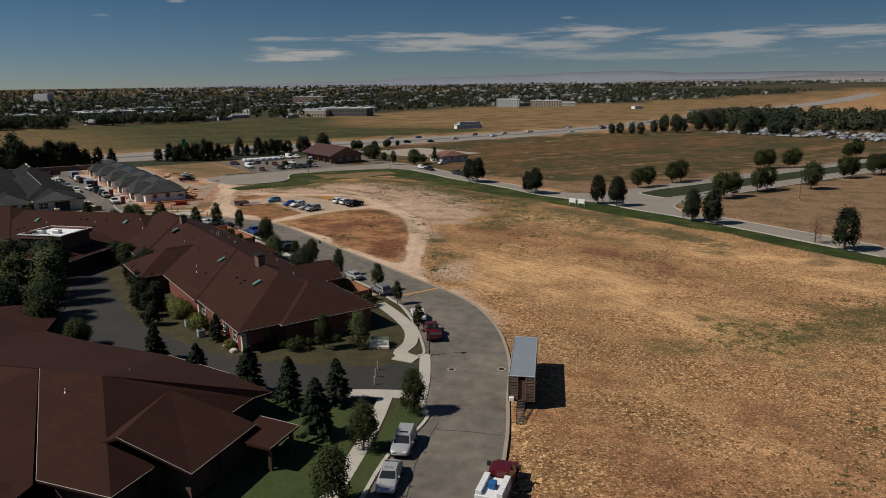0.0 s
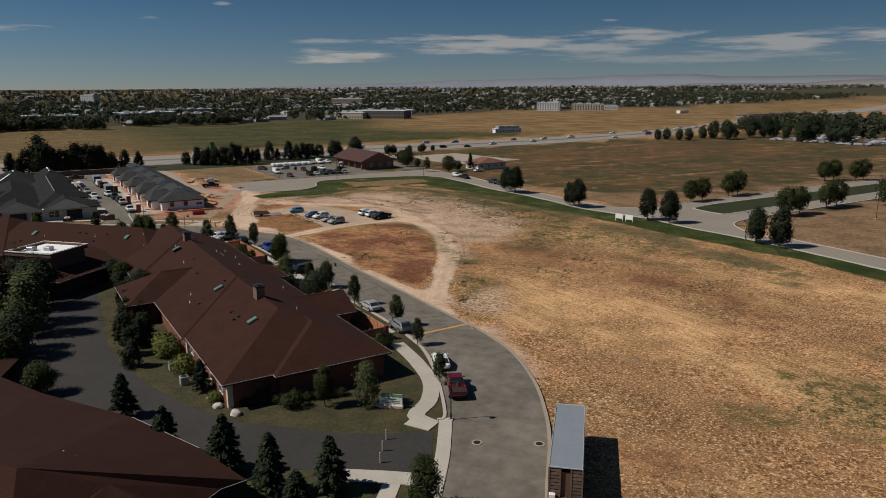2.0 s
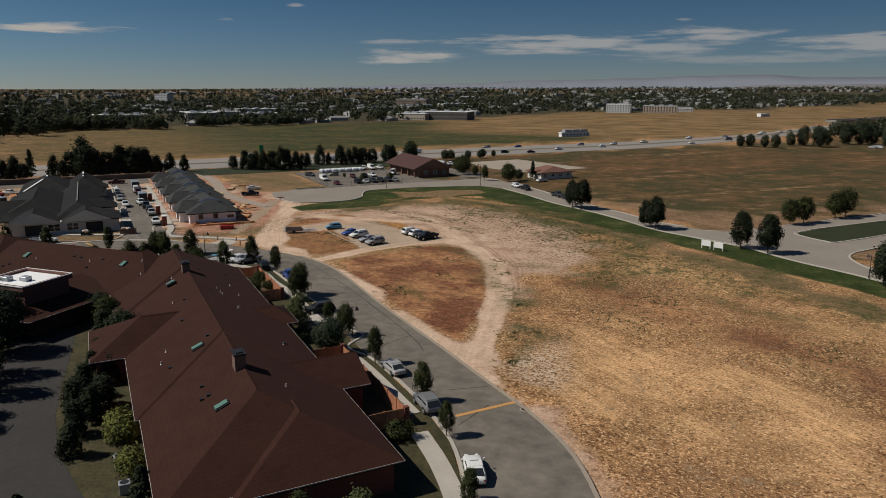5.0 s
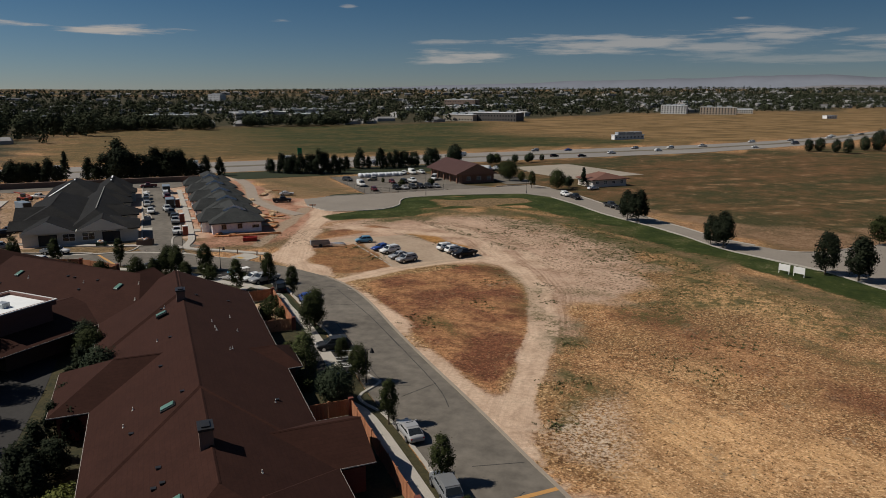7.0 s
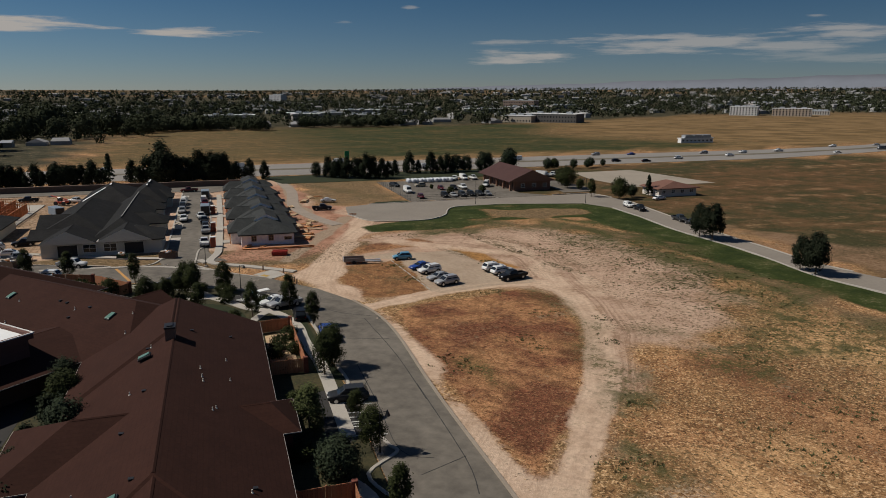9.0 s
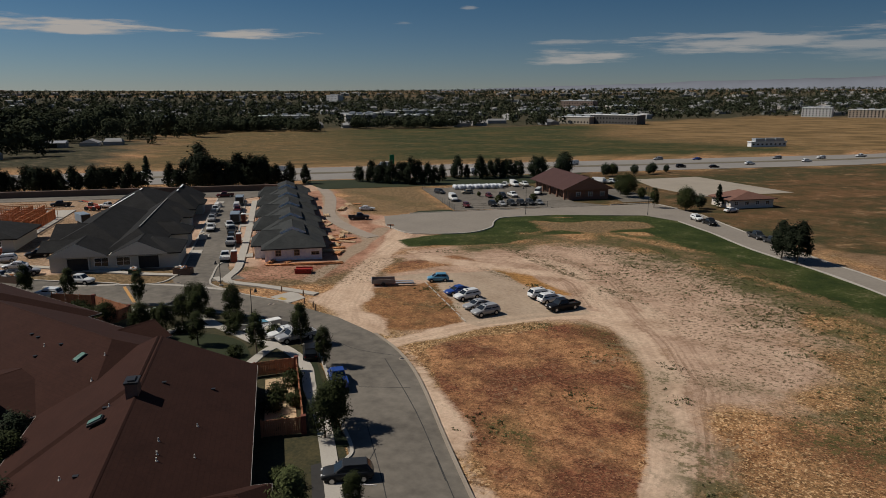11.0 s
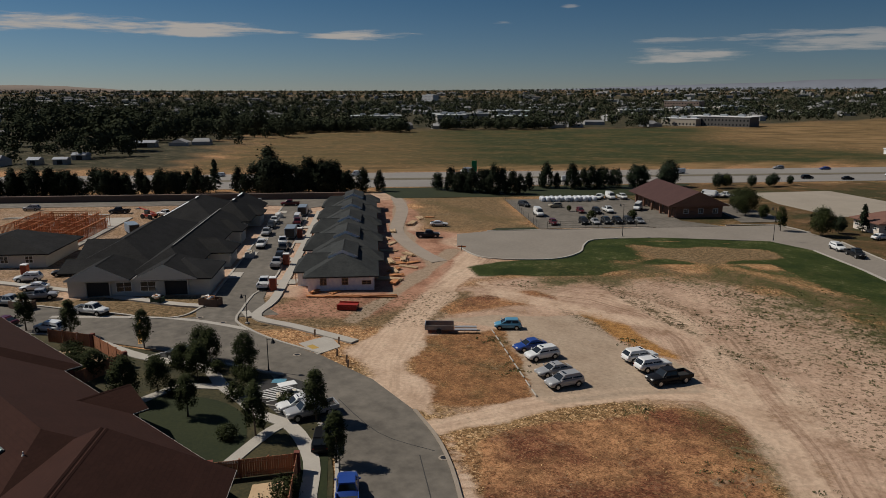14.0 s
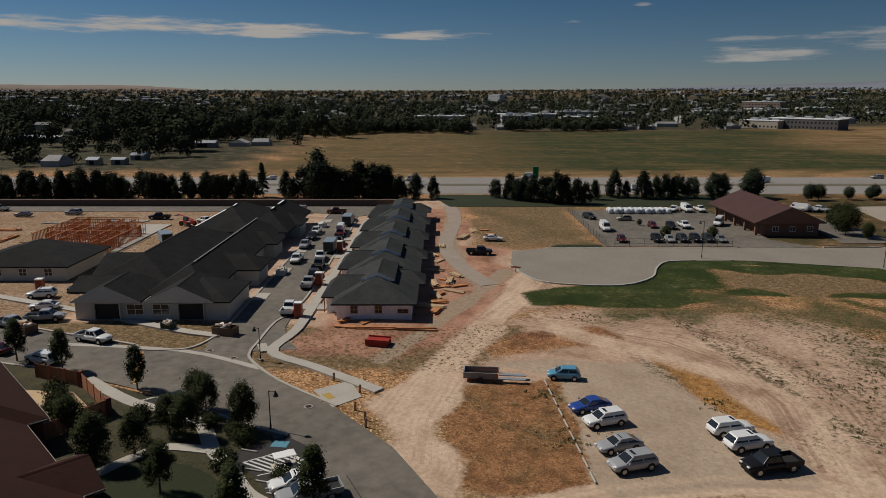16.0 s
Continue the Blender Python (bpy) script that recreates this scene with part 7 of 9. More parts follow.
def make_car(kind, colour):
    L, hw, prof, glass, wr, axles = SHAPES[kind]
    ob = thing({"sedan": "car", "suv": "suv", "hatch": "car", "pickup": "pickup_truck", "van": "van"}[kind], f"{colour} parked {CAR_WORDS[kind]} with dark windows on asphalt or dirt", "car" if kind not in ("pickup", "van") else {"pickup": "pickup", "van": "van"}[kind])
    body = car_body(L, hw, prof, kind)
    part("body", body, paint(colour), ob)
    wl, wh = hw * 0.92, hw * 0.72
    part("cabin", bevelled(prism(glass, wl, wh), 0.09, 3), paint(colour), ob)
    if kind != "van":
        (ax, az), (bx, bz), (cx, cz), (dx, dz) = glass
        zl, zh = az + 0.10, bz - 0.10

        def edge_x(p, q, z):
            return p[0] + (q[0] - p[0]) * (z - p[1]) / (q[1] - p[1])
        for s in (-1, 1):
            bm = bmesh.new()
            for f0, f1 in ((0.04, 0.47), (0.52, 0.95)):
                quad = []
                for z, top in ((zl, 0), (zh, 1)):
                    x0, x1 = edge_x(glass[3], glass[2], z) + 0.12, edge_x(glass[0], glass[1], z) - 0.14
                    y = s * (wl + (wh - wl) * (z - az) / (bz - az) + 0.006)
                    quad += [(x0 + (x1 - x0) * f0, y, z), (x0 + (x1 - x0) * f1, y, z)]
                vs = [bm.verts.new(c) for c in (quad[0], quad[1], quad[3], quad[2])]
                bm.faces.new(vs)
            part("side_window", bm, dark_glass, ob)
        for name, p, q, out in (("windscreen", glass[0], glass[1], 1), ("rear_window", glass[3], glass[2], -1)):
            bm = bmesh.new()
            vs = []
            for z in (az + 0.06, bz - 0.07):
                half = (wl + (wh - wl) * (z - az) / (bz - az)) * 0.88
                x = edge_x(p, q, z) + out * 0.012
                vs += [(x, -half, z), (x, half, z)]
            bm.faces.new([bm.verts.new(c) for c in (vs[0], vs[1], vs[3], vs[2])])
            part(name, bm, dark_glass, ob)
    (gx0, _), (gx1, gz1), (gx2, gz2), (gx3, _) = glass
    part("roof", bevelled(boxm(gx2 - 0.02, gx1 + 0.02, -hw * 0.74, hw * 0.74, gz1 - 0.06, gz2 + 0.035), 0.045, 2), paint(colour), ob)
    if colour in ("white", "silver") and kind in ("suv", "sedan"):
        part("sunroof", bevelled(boxm(gx1 * 0.1 - 0.1, gx1 - 0.15, -hw * 0.45, hw * 0.45, gz2 + 0.02, gz2 + 0.042), 0.008, 1), dark_glass, ob)
    for s in (-1, 1):
        part("mirror", bevelled(boxm(gx0 - 0.35, gx0 - 0.2, s * hw, s * (hw + 0.2), 1.0 + 0.1 * (kind != "sedan"), 1.16 + 0.1 * (kind != "sedan")), 0.03, 1), paint(colour), ob)
        part("headlight", bevelled(boxm(L / 2 - 0.2, L / 2 + 0.03, s * hw * 0.55 - 0.17, s * hw * 0.55 + 0.17, prof[1][1] - 0.02, prof[1][1] + 0.13), 0.03, 1), lamp_white, ob)
        part("taillight", bevelled(boxm(-L / 2 + 0.015, -L / 2 + 0.12, s * hw * 0.70 - 0.10, s * hw * 0.70 + 0.10, 0.62, 0.80), 0.02, 1), lamp_red, ob)
        for x in axles:
            bm = bmesh.new()
            tube(bm, (x, s * (hw - 0.2), wr), (x, s * (hw + 0.02), wr), wr, n=18)
            w = part("wheel", bm, black_rubber, ob)
            bm = bmesh.new()
            tube(bm, (x, s * (hw - 0.25), wr + 0.03), (x, s * (hw + 0.004), wr + 0.03), wr * 1.2, n=18)
            part("wheel_arch", bm, black_rubber, w)
            bm = bmesh.new()
            tube(bm, (x, s * (hw - 0.02), wr), (x, s * (hw + 0.035), wr), wr * 0.62, n=12)
            part("rim", bm, chrome, w)
    if kind == "pickup":
        bm = bmesh.new()
        for s in (-1, 1):
            box(bm, -2.86, -0.76, s * hw * 0.97 - 0.05, s * hw * 0.97 + 0.05, 0.7, 1.14)
        box(bm, -2.9, -2.8, -hw * 0.97, hw * 0.97, 0.7, 1.12)
        part("bed", bm, paint(colour), ob)
        part("bed_liner", boxm(-2.8, -0.8, -hw * 0.9, hw * 0.9, 0.70, 0.78), black_rubber, ob)
    if kind == "van":
        part("windscreen", bevelled(prism([(2.2, 1.36), (1.64, 2.08), (1.58, 2.08), (2.1, 1.36)], hw * 0.86, hw * 0.7), 0.01, 1), dark_glass, ob)
        for s in (-1, 1):
            part("side_window", boxm(0.9, 1.6, s * hw * 0.86 - 0.06, s * hw * 0.86 + 0.06, 1.45, 1.95), dark_glass, ob)
    part("underbody", boxm(-L / 2 + 0.25, L / 2 - 0.25, -hw * 0.8, hw * 0.8, 0.2, 0.5), black_rubber, ob)
    return ob


def vehicle(kind, colour, x, y, heading, z=0.04, group="", label=""):
    """heading: degrees from +x to the left, of the way the vehicle points."""
    m = pose(x, y, z, 0, 0, heading)
    if (kind, colour) not in CARS:
        ob = CARS[kind, colour] = make_car(kind, colour)
        ob.matrix_world = m @ Matrix.Diagonal((0.94, 0.94, 0.94, 1))
    else:
        ob = copy_thing(CARS[kind, colour], m)
    return tagged(ob, label, group=group)


# the gravel lot: cars stand across it
a_lot = math.degrees(math.atan2(-2.85, -1.4))
for kind, colour, x, y in (("hatch", "teal", -85.0, 183.6), ("sedan", "blue", -78.0, 178.9), ("suv", "white", -75.0, 177.2), ("sedan", "silver", -71.2, 173.9), ("suv", "silver", -68.4, 171.8)):
    vehicle(kind, colour, x, y, a_lot if kind != "hatch" else 220, 0.0, "cars on the gravel lot")
for kind, colour, x, y in (("suv", "white", -65.5, 184.6), ("suv", "white", -63.0, 183.0), ("pickup", "black", -59.9, 180.6)):
    vehicle(kind, colour, x, y, a_lot + (180 if kind == "suv" else 0) - 4, 0.0, "cars on the gravel lot")
# along the street
for kind, colour, x, y, h in (("suv", "silver", -12.2, 54.6, -86), ("sedan", "silver", -11.9, 48.9, -84), ("pickup", "red", -16.2, 83.7, 110), ("sedan", "white", -19.7, 90.4, 115), ("suv", "grey", -28.4, 101.2, 133), ("sedan", "silver", -35.7, 108.9, 137),
                              ("pickup", "blue", -69.6, 140.4, 138), ("suv", "black", -78.3, 144.9, 135), ("suv", "black", -108.6, 147.4, 200), ("suv", "dark", -55.2, 125.6, 222),
                              ("pickup", "white", -135.9, 147.6, 26), ("pickup", "silver", -150.0, 141.0, 26), ("sedan", "red", -140.0, 137.0, 206), ("suv", "white", -132.0, 140.4, 206), ("suv", "dark", -145.5, 134.4, 206)):
    vehicle(kind, colour, x, y, h, 0.03, "parked along the street")
for kind, colour, x, y in (("sedan", "white", -86.4, 148.2), ("pickup", "silver", -83.9, 148.0)):
    vehicle(kind, colour, x, y, 250, 0.075, "parked in the bay")
# the side street
for kind, colour, u_, v_, h in (("pickup", "white", 212.8, 38.5, 0), ("pickup", "silver", 227.2, 38.7, 0), ("suv", "dark", 233.6, 38.6, 0), ("pickup", "dark", 240.2, 38.3, 0), ("pickup", "white", 247, 37.4, 8), ("pickup", "dark", 261, 39.0, 0), ("van", "white", 274.5, 37.8, 0), ("pickup", "red", 270, 38.2, 0), ("suv", "grey", 290, 38.2, 0),
                                ("pickup", "white", 245, 33.2, 180), ("pickup", "silver", 258, 32.4, 180), ("suv", "dark", 266.5, 32.2, 180), ("pickup", "white", 273, 32.2, 180), ("pickup", "red", 300.5, 33, 90), ("van", "silver", 301, 22, 90),
                                ("suv", "white", 220.6, -3.4, 100), ("sedan", "white", 214.4, 0.4, 96), ("pickup", "silver", 208.8, 3.6, 278), ("suv", "dark", 228.4, 2.2, 95), ("suv", "black", 224, 1.5, 100), ("pickup", "white", 305, -62, 90), ("suv", "grey", 302, -72, 90), ("pickup", "white", 286, 2, 60), ("pickup", "dark", 292, -12, 90),
                                ("sedan", "grey", 296, -50, 90), ("suv", "silver", 299, -38, 90)):
    x, y = grid(u_, v_)
    vehicle(kind, colour, x, y, TURN + h, 0.04, "site vehicles")
# the yard
for kind, colour, u_, v_, h in (("van", "white", 277, 101, 180), ("hatch", "red", 264, 101.8, 180), ("suv", "dark", 292.5, 100.4, 205), ("suv", "black", 264.4, 109.7, 180), ("sedan", "silver", 264.4, 112.6, 180), ("suv", "dark", 264.4, 115.5, 180), ("suv", "black", 264.4, 118.4, 180), ("suv", "dark", 264.4, 121.2, 180), ("sedan", "grey", 264.4, 124, 180),
                                ("hatch", "red", 280.5, 113.5, 180), ("suv", "black", 279, 117.6, 180), ("pickup", "white", 280.5, 121.3, 180), ("pickup", "white", 304, 126.4, 150), ("van", "white", 304, 129.8, 180), ("pickup", "white", 304, 133.6, 180), ("van", "white", 283.5, 131, 150), ("hatch", "gold", 290, 109, 90),
                                ("van", "white", 305, 161.5, 45), ("pickup", "white", 304.5, 164, 45), ("pickup", "white", 304, 167, 45)):
    x, y = grid(u_, v_)
    vehicle(kind, colour, x, y, TURN + h, 0.03, "vehicles in the yard")
for kind, colour, x, y, h in (("suv", "white", -62.6, 269.6, -50), ("pickup", "black", -58.4, 265.4, -50), ("pickup", "dark", -45.4, 254.0, -50), ("pickup", "dark", -41.4, 249.6, -50), ("pickup", "dark", *grid(251.6, 69.4), 44), ("sedan", "white", *grid(265, 73.2), 40), ("sedan", "white", -58, 288, 60)):
    vehicle(kind, colour, x, y, h, 0.03)
# highway traffic
traffic = random.Random(31)
for lane, h in ((341.5, 90), (345.5, 90), (349.5, 90), (353.5, 90), (366.5, -90), (370.5, -90), (374.5, -90), (378.5, -90)):
    v_ = -160 + traffic.uniform(0, 80)
    while v_ < 320:
        x, y = grid(lane, v_)
        kind = traffic.choice(("sedan", "suv", "pickup", "suv", "sedan", "van"))
        vehicle(kind, traffic.choice(("white", "silver", "grey", "black", "red", "blue", "white", "dark")) if kind != "van" else "white", x, y, TURN - h, 0.06, "highway traffic")
        v_ += traffic.uniform(45, 150) if v_ > 60 else traffic.uniform(120, 260)


for k in range(26):
    v_ = 330 + 26 * k + traffic.uniform(-10, 10)
    lo_, hi_ = np.interp(v_, [q[1] for q in HWY_NEAR], [q[0] for q in HWY_NEAR]), np.interp(v_, [q[1] for q in HWY_FAR], [q[0] for q in HWY_FAR])
    f_ = traffic.choice((0.1, 0.2, 0.32, 0.68, 0.8, 0.92))
    vehicle(traffic.choice(("suv", "van", "sedan", "pickup")), traffic.choice(("white", "white", "silver", "grey")), *grid(lo_ + (hi_ - lo_) * f_, v_), TURN + (-90 if f_ < 0.5 else 90) - 14 * min(1, (v_ - 330) / 150), 0.06, "highway traffic")


# ---- trailers, trucks ----
def box_trailer():
    ob = thing("livestock_trailer", "slat-sided box trailer with grey roof on dry grass", "trailer", pose(-2.65, 64.4, 0, 0, 0, 3.2))
    Lr, hw, h = 11.3, 1.28, 3.55
    planks = mat("weathered_planks", (0.10, 0.068, 0.05), (0.16, 0.11, 0.08), 0.9, scale=2, fine=14, vary=0.25, stretch=(1, 0.3, 1))
    part("roof", bevelled(boxm(-hw - 0.05, hw + 0.05, -0.05, Lr + 0.05, h - 0.08, h), 0.03, 1), mat("grey_roof_sheet", (0.20, 0.225, 0.25), (0.24, 0.265, 0.29), 0.55, 0.2, scale=0.3, fine=3), ob, "flat grey metal roof sheet")
    bm = bmesh.new()
    for a, b in (((-hw, 0), (-hw, Lr)), ((hw, 0), (hw, Lr)), ((-hw, 0), (hw, 0)), ((-hw, Lr), (hw, Lr))):
        tube(bm, (a[0], a[1], h + 0.01), (b[0], b[1], h + 0.01), 0.045, n=4)
    part("rim", bm, grey_metal, ob, "pale metal roof rim")
    part("deck", boxm(-hw, hw, 0, Lr, 0.85, 1.0), planks, ob)
    for k in range(8):
        z = 1.05 + k * 0.30
        for s in (-1, 1):
            part("plank", boxm(s * hw - 0.03, s * hw + 0.03, 0.05, Lr - 0.05, z, z + 0.24), planks, ob)
        part("plank", boxm(-hw + 0.04, hw - 0.04, Lr - 0.06, Lr, z, z + 0.24), planks, ob)
        for x0, x1 in ((-hw + 0.05, -0.42), (0.42, hw - 0.05)):
            part("plank", boxm(x0, x1, 0, 0.06, z, z + 0.22), planks, ob)
    for x in (-hw, -0.42, 0.42, hw):
        part("post", boxm(x - 0.06, x + 0.06, -0.03, 0.09, 0.85, h - 0.08), planks, ob)
    part("gate", boxm(-0.38, 0.38, 0.12, 0.18, 1.0, 3.1), mat("rust_gate", (0.13, 0.07, 0.045)), ob, "rusty brown rear gate")
    for y in (2.2, 3.4):
        for s in (-1, 1):
            bm = bmesh.new()
            tube(bm, (s * 0.75, y, 0.5), (s * 1.2, y, 0.5), 0.5, n=18)
            w = part("wheel", bm, black_rubber, ob)
            bm = bmesh.new()
            tube(bm, (s * 1.1, y, 0.5), (s * 1.22, y, 0.5), 0.26, n=12)
            part("rim", bm, grey_metal, w)
    part("chassis", boxm(-0.5, 0.5, 0.2, Lr - 0.2, 0.6, 0.84), dark_metal, ob)
    bm = bmesh.new()
    for s in (-1, 1):
        tube(bm, (s * 0.6, Lr - 1.5, 0.05), (s * 0.6, Lr - 1.5, 0.7), 0.07, n=6)
    part("stand", bm, dark_metal, ob)
    ramp = part("ramp", boxm(-0.08, 0.08, -0.02, 0.0, 0.9, 0.98), dark_metal, ob, "slatted dark metal ramp")
    bm = bmesh.new()
    for s in (-1, 1):
        tube(bm, (s * 0.36, 0.0, 0.98), (s * 0.36, -3.3, 0.06), 0.045, n=5)
        tube(bm, (s * 0.36, -0.1, 1.7), (s * 0.36, -3.2, 0.78), 0.025, n=5)
    part("rail", bm, dark_metal, ramp)
    for k in range(15):
        t = (k + 0.5) / 15
        part("slat", boxm(-0.34, 0.34, -3.3 * t - 0.05, -3.3 * t + 0.05, 0.98 - 0.92 * t - 0.02, 0.98 - 0.92 * t + 0.03), mat("slat_metal", (0.12, 0.11, 0.10), None, 0.6, 0.4), ramp)
    part("toolbox", bevelled(boxm(-hw + 0.05, -hw + 0.55, -0.35, 0.0, 0.95, 1.35), 0.03, 1), white_paint, ob, "small white box on the rear")
    return ob


box_trailer()


def work_truck():
    ob = thing("work_truck", "red-cabbed work truck with a white service body", "truck", pose(-2.9, 49.4, 0.0, 0, 0, 83))
    part("cab", bevelled(prism([(2.9, 0.5), (2.95, 0.95), (2.75, 1.2), (1.75, 1.3), (1.1, 2.0), (-0.4, 2.05), (-0.5, 0.5)], 1.02, 0.8), 0.08, 2), paint("red"), ob, "glossy red cab")
    part("windscreen", prism([(1.78, 1.32), (1.18, 1.95), (1.12, 1.93), (1.7, 1.32)], 0.86, 0.72), dark_glass, ob)
    part("service_body", bevelled(boxm(-3.4, -0.55, -1.1, 1.1, 0.75, 1.5), 0.04, 1), paint("white"), ob, "white steel service body")
    for s in (-1, 1):
        for k in range(3):
            part("locker", bevelled(boxm(-3.3 + k * 0.95, -2.45 + k * 0.95, s * 0.82 - 0.25, s * 0.82 + 0.25, 1.5, 1.85), 0.03, 1), paint("white"), ob)
        part("mirror", boxm(1.3, 1.42, s * 1.05, s * 1.4, 1.3, 1.7), black_rubber, ob)
        for x in (2.0, -2.2):
            bm = bmesh.new()
            tube(bm, (x, s * 0.78, 0.42), (x, s * 1.05, 0.42), 0.42, n=18)
            w = part("wheel", bm, black_rubber, ob)
            bm = bmesh.new()
            tube(bm, (x, s * 1.0, 0.42), (x, s * 1.07, 0.42), 0.24, n=12)
            part("rim", bm, chrome, w)
    part("barrel", bevelled(boxm(-2.4, -1.8, -0.3, 0.3, 1.5, 2.1), 0.12, 2), mat("blue_drum", (0.02, 0.10, 0.28), None, 0.5), ob, "blue plastic drum")


work_truck()


def utility_trailer():
    ob = thing("utility_trailer", "low grey steel utility trailer with open ramps on dirt", "trailer", pose(-91.4, 176.6, 0.0, 0, 0, 41))
    for s in (-1, 1):
        part("side", boxm(-2.2, 1.8, s * 1.0 - 0.05, s * 1.0 + 0.05, 0.45, 1.15), mat("grey_steel", (0.22, 0.20, 0.18), (0.28, 0.26, 0.23), 0.7, 0.3), ob)
        part("ramp", boxm(1.85, 5.0, s * 0.6 - 0.3, s * 0.6 + 0.3, 0.35, 0.45), grey_metal, ob, "pale folding ramp")
        bm = bmesh.new()
        tube(bm, (-0.3, s * 1.02, 0.36), (-0.3, s * 1.25, 0.36), 0.36, n=16)
        part("wheel", bm, black_rubber, ob)
    part("bed", boxm(-2.2, 1.85, -1.0, 1.0, 0.42, 0.5), wood, ob)
    part("head_board", boxm(-2.25, -2.15, -1.0, 1.0, 0.45, 1.2), grey_metal, ob)
    part("wall_panel", boxm(-2.1, 1.6, -0.3, 0.5, 0.5, 0.62), dark_metal, ob)


utility_trailer()


def golf_cart(x, y, h):
    ob = thing("golf_cart", "small cream golf cart with a white canopy in the bay", "golf cart", pose(x, y, 0.075, 0, 0, h))
    part("body", bevelled(prism([(1.15, 0.3), (1.1, 0.8), (0.7, 0.9), (0.5, 0.45), (-0.3, 0.45), (-0.35, 0.85), (-1.1, 0.85), (-1.15, 0.3)], 0.58, 0.55), 0.05, 1), mat("cream_plastic", (0.5, 0.45, 0.36)), ob)
    part("canopy", bevelled(boxm(-1.0, 0.95, -0.6, 0.6, 1.78, 1.86), 0.04, 1), white_paint, ob, "white canopy")
    for a, b in ((0.85, -0.52), (0.85, 0.52), (-0.9, -0.52), (-0.9, 0.52)):
        bm = bmesh.new()
        tube(bm, (a, b, 0.8), (a, b, 1.8), 0.025, n=5)
        part("post", bm, dark_metal, ob)
    for a in (0.75, -0.75):
        for s in (-1, 1):
            bm = bmesh.new()
            tube(bm, (a, s * 0.45, 0.22), (a, s * 0.62, 0.22), 0.22, n=12)
            part("wheel", bm, black_rubber, ob)
    part("seat", bevelled(boxm(-0.6, -0.1, -0.5, 0.5, 0.82, 0.95), 0.04, 1), black_rubber, ob)


golf_cart(-88.9, 148.7, 252)


# ---- street furniture ----
def lamp(x, y, turn, h=4.2):
    ob = thing("street_lamp", "dark metal street lamp on a slim post", "street lamp", pose(x, y, 0, 0, 0, turn), "street lamps")
    bm = bmesh.new()
    tube(bm, (0, 0, 0), (0, 0, 0.7), 0.12, 0.09, 8)
    tube(bm, (0, 0, 0.7), (0, 0, h), 0.06, 0.05, 8)
    part("post", bm, dark_metal, ob)
    bm = bmesh.new()
    tube(bm, (0, 0, h - 0.12), (0.75, 0, h - 0.02), 0.035, n=6)
    part("arm", bm, dark_metal, ob)
    bm = bmesh.new()
    tube(bm, (0.75, 0, h - 0.5), (0.75, 0, h - 0.12), 0.28, 0.12, 10)
    tube(bm, (0.75, 0, h - 0.12), (0.75, 0, h + 0.1), 0.1, 0.03, 8)
    part("lantern", bm, dark_metal, ob)
    part("base", boxm(-0.25, 0.25, -0.25, 0.25, -0.05, 0.14), concrete, ob)


for x, y, a in ((-97.1, 152.0, 30), (-114.6, 160.6, 200), (-45.7, 117.7, 50), (-15.0, 76.9, 0), (-146.2, 137.0, 60), (*grid(248.2, 114.0), 200), (*grid(240, 145.7), 200), (25.5, 176.4, 120), (60.4, 210.2, 120)):
    lamp(x, y, a, 4.2 if y < 200 else 7.5)


def site_sign(x, y, turn, label):
    ob = thing("site_sign", label, "sign", pose(x, y, 0, 0, 0, turn), "field signs")
    part("panel", boxm(-1.0, 1.0, -0.03, 0.03, 0.55, 1.75), white_paint, ob)
    for s in (-0.9, 0.9):
        part("post", boxm(s - 0.05, s + 0.05, -0.05, 0.05, 0, 1.8), white_paint, ob)
    return ob


site_sign(-1.6, 192.2, -24, "plain white roadside sign board on two posts")
site_sign(0.8, 190.9, -24, "plain white roadside sign board on two posts")


def entrance_sign():
    ob = thing("entrance_sign", "low entrance sign with green and white panels", "sign", pose(-21.6, 77.9, 0.06, 0, 0, 6))
    part("plinth", bevelled(boxm(-1.3, 1.3, -0.3, 0.3, 0, 0.35), 0.05, 1), cream, ob)
    part("panel", boxm(-1.2, 1.2, -0.1, 0.1, 0.35, 1.15), white_paint, ob)
    part("top_panel", boxm(-1.0, 1.2, -0.09, 0.09, 1.15, 1.5), mat("sage_green_panel", (0.18, 0.27, 0.17), None, 0.6), ob, "sage green top panel")
    for k, (z, w) in enumerate(((0.93, 0.55), (0.72, 0.95), (0.55, 0.9))):
        part("lettering", boxm(-w, w, -0.115, -0.1, z, z + (0.12 if k == 0 else 0.06)), mat("sign_ink", (0.08, 0.12, 0.08)), ob)


entrance_sign()


BOARDS = {}


def board_mesh(h, material):
    key = (round(h, 3), material.name)
    if key not in BOARDS:
        BOARDS[key] = mesh_of("board", boxm(0, 0.18, -0.02, 0.02, 0.08, h), material)
    return BOARDS[key]


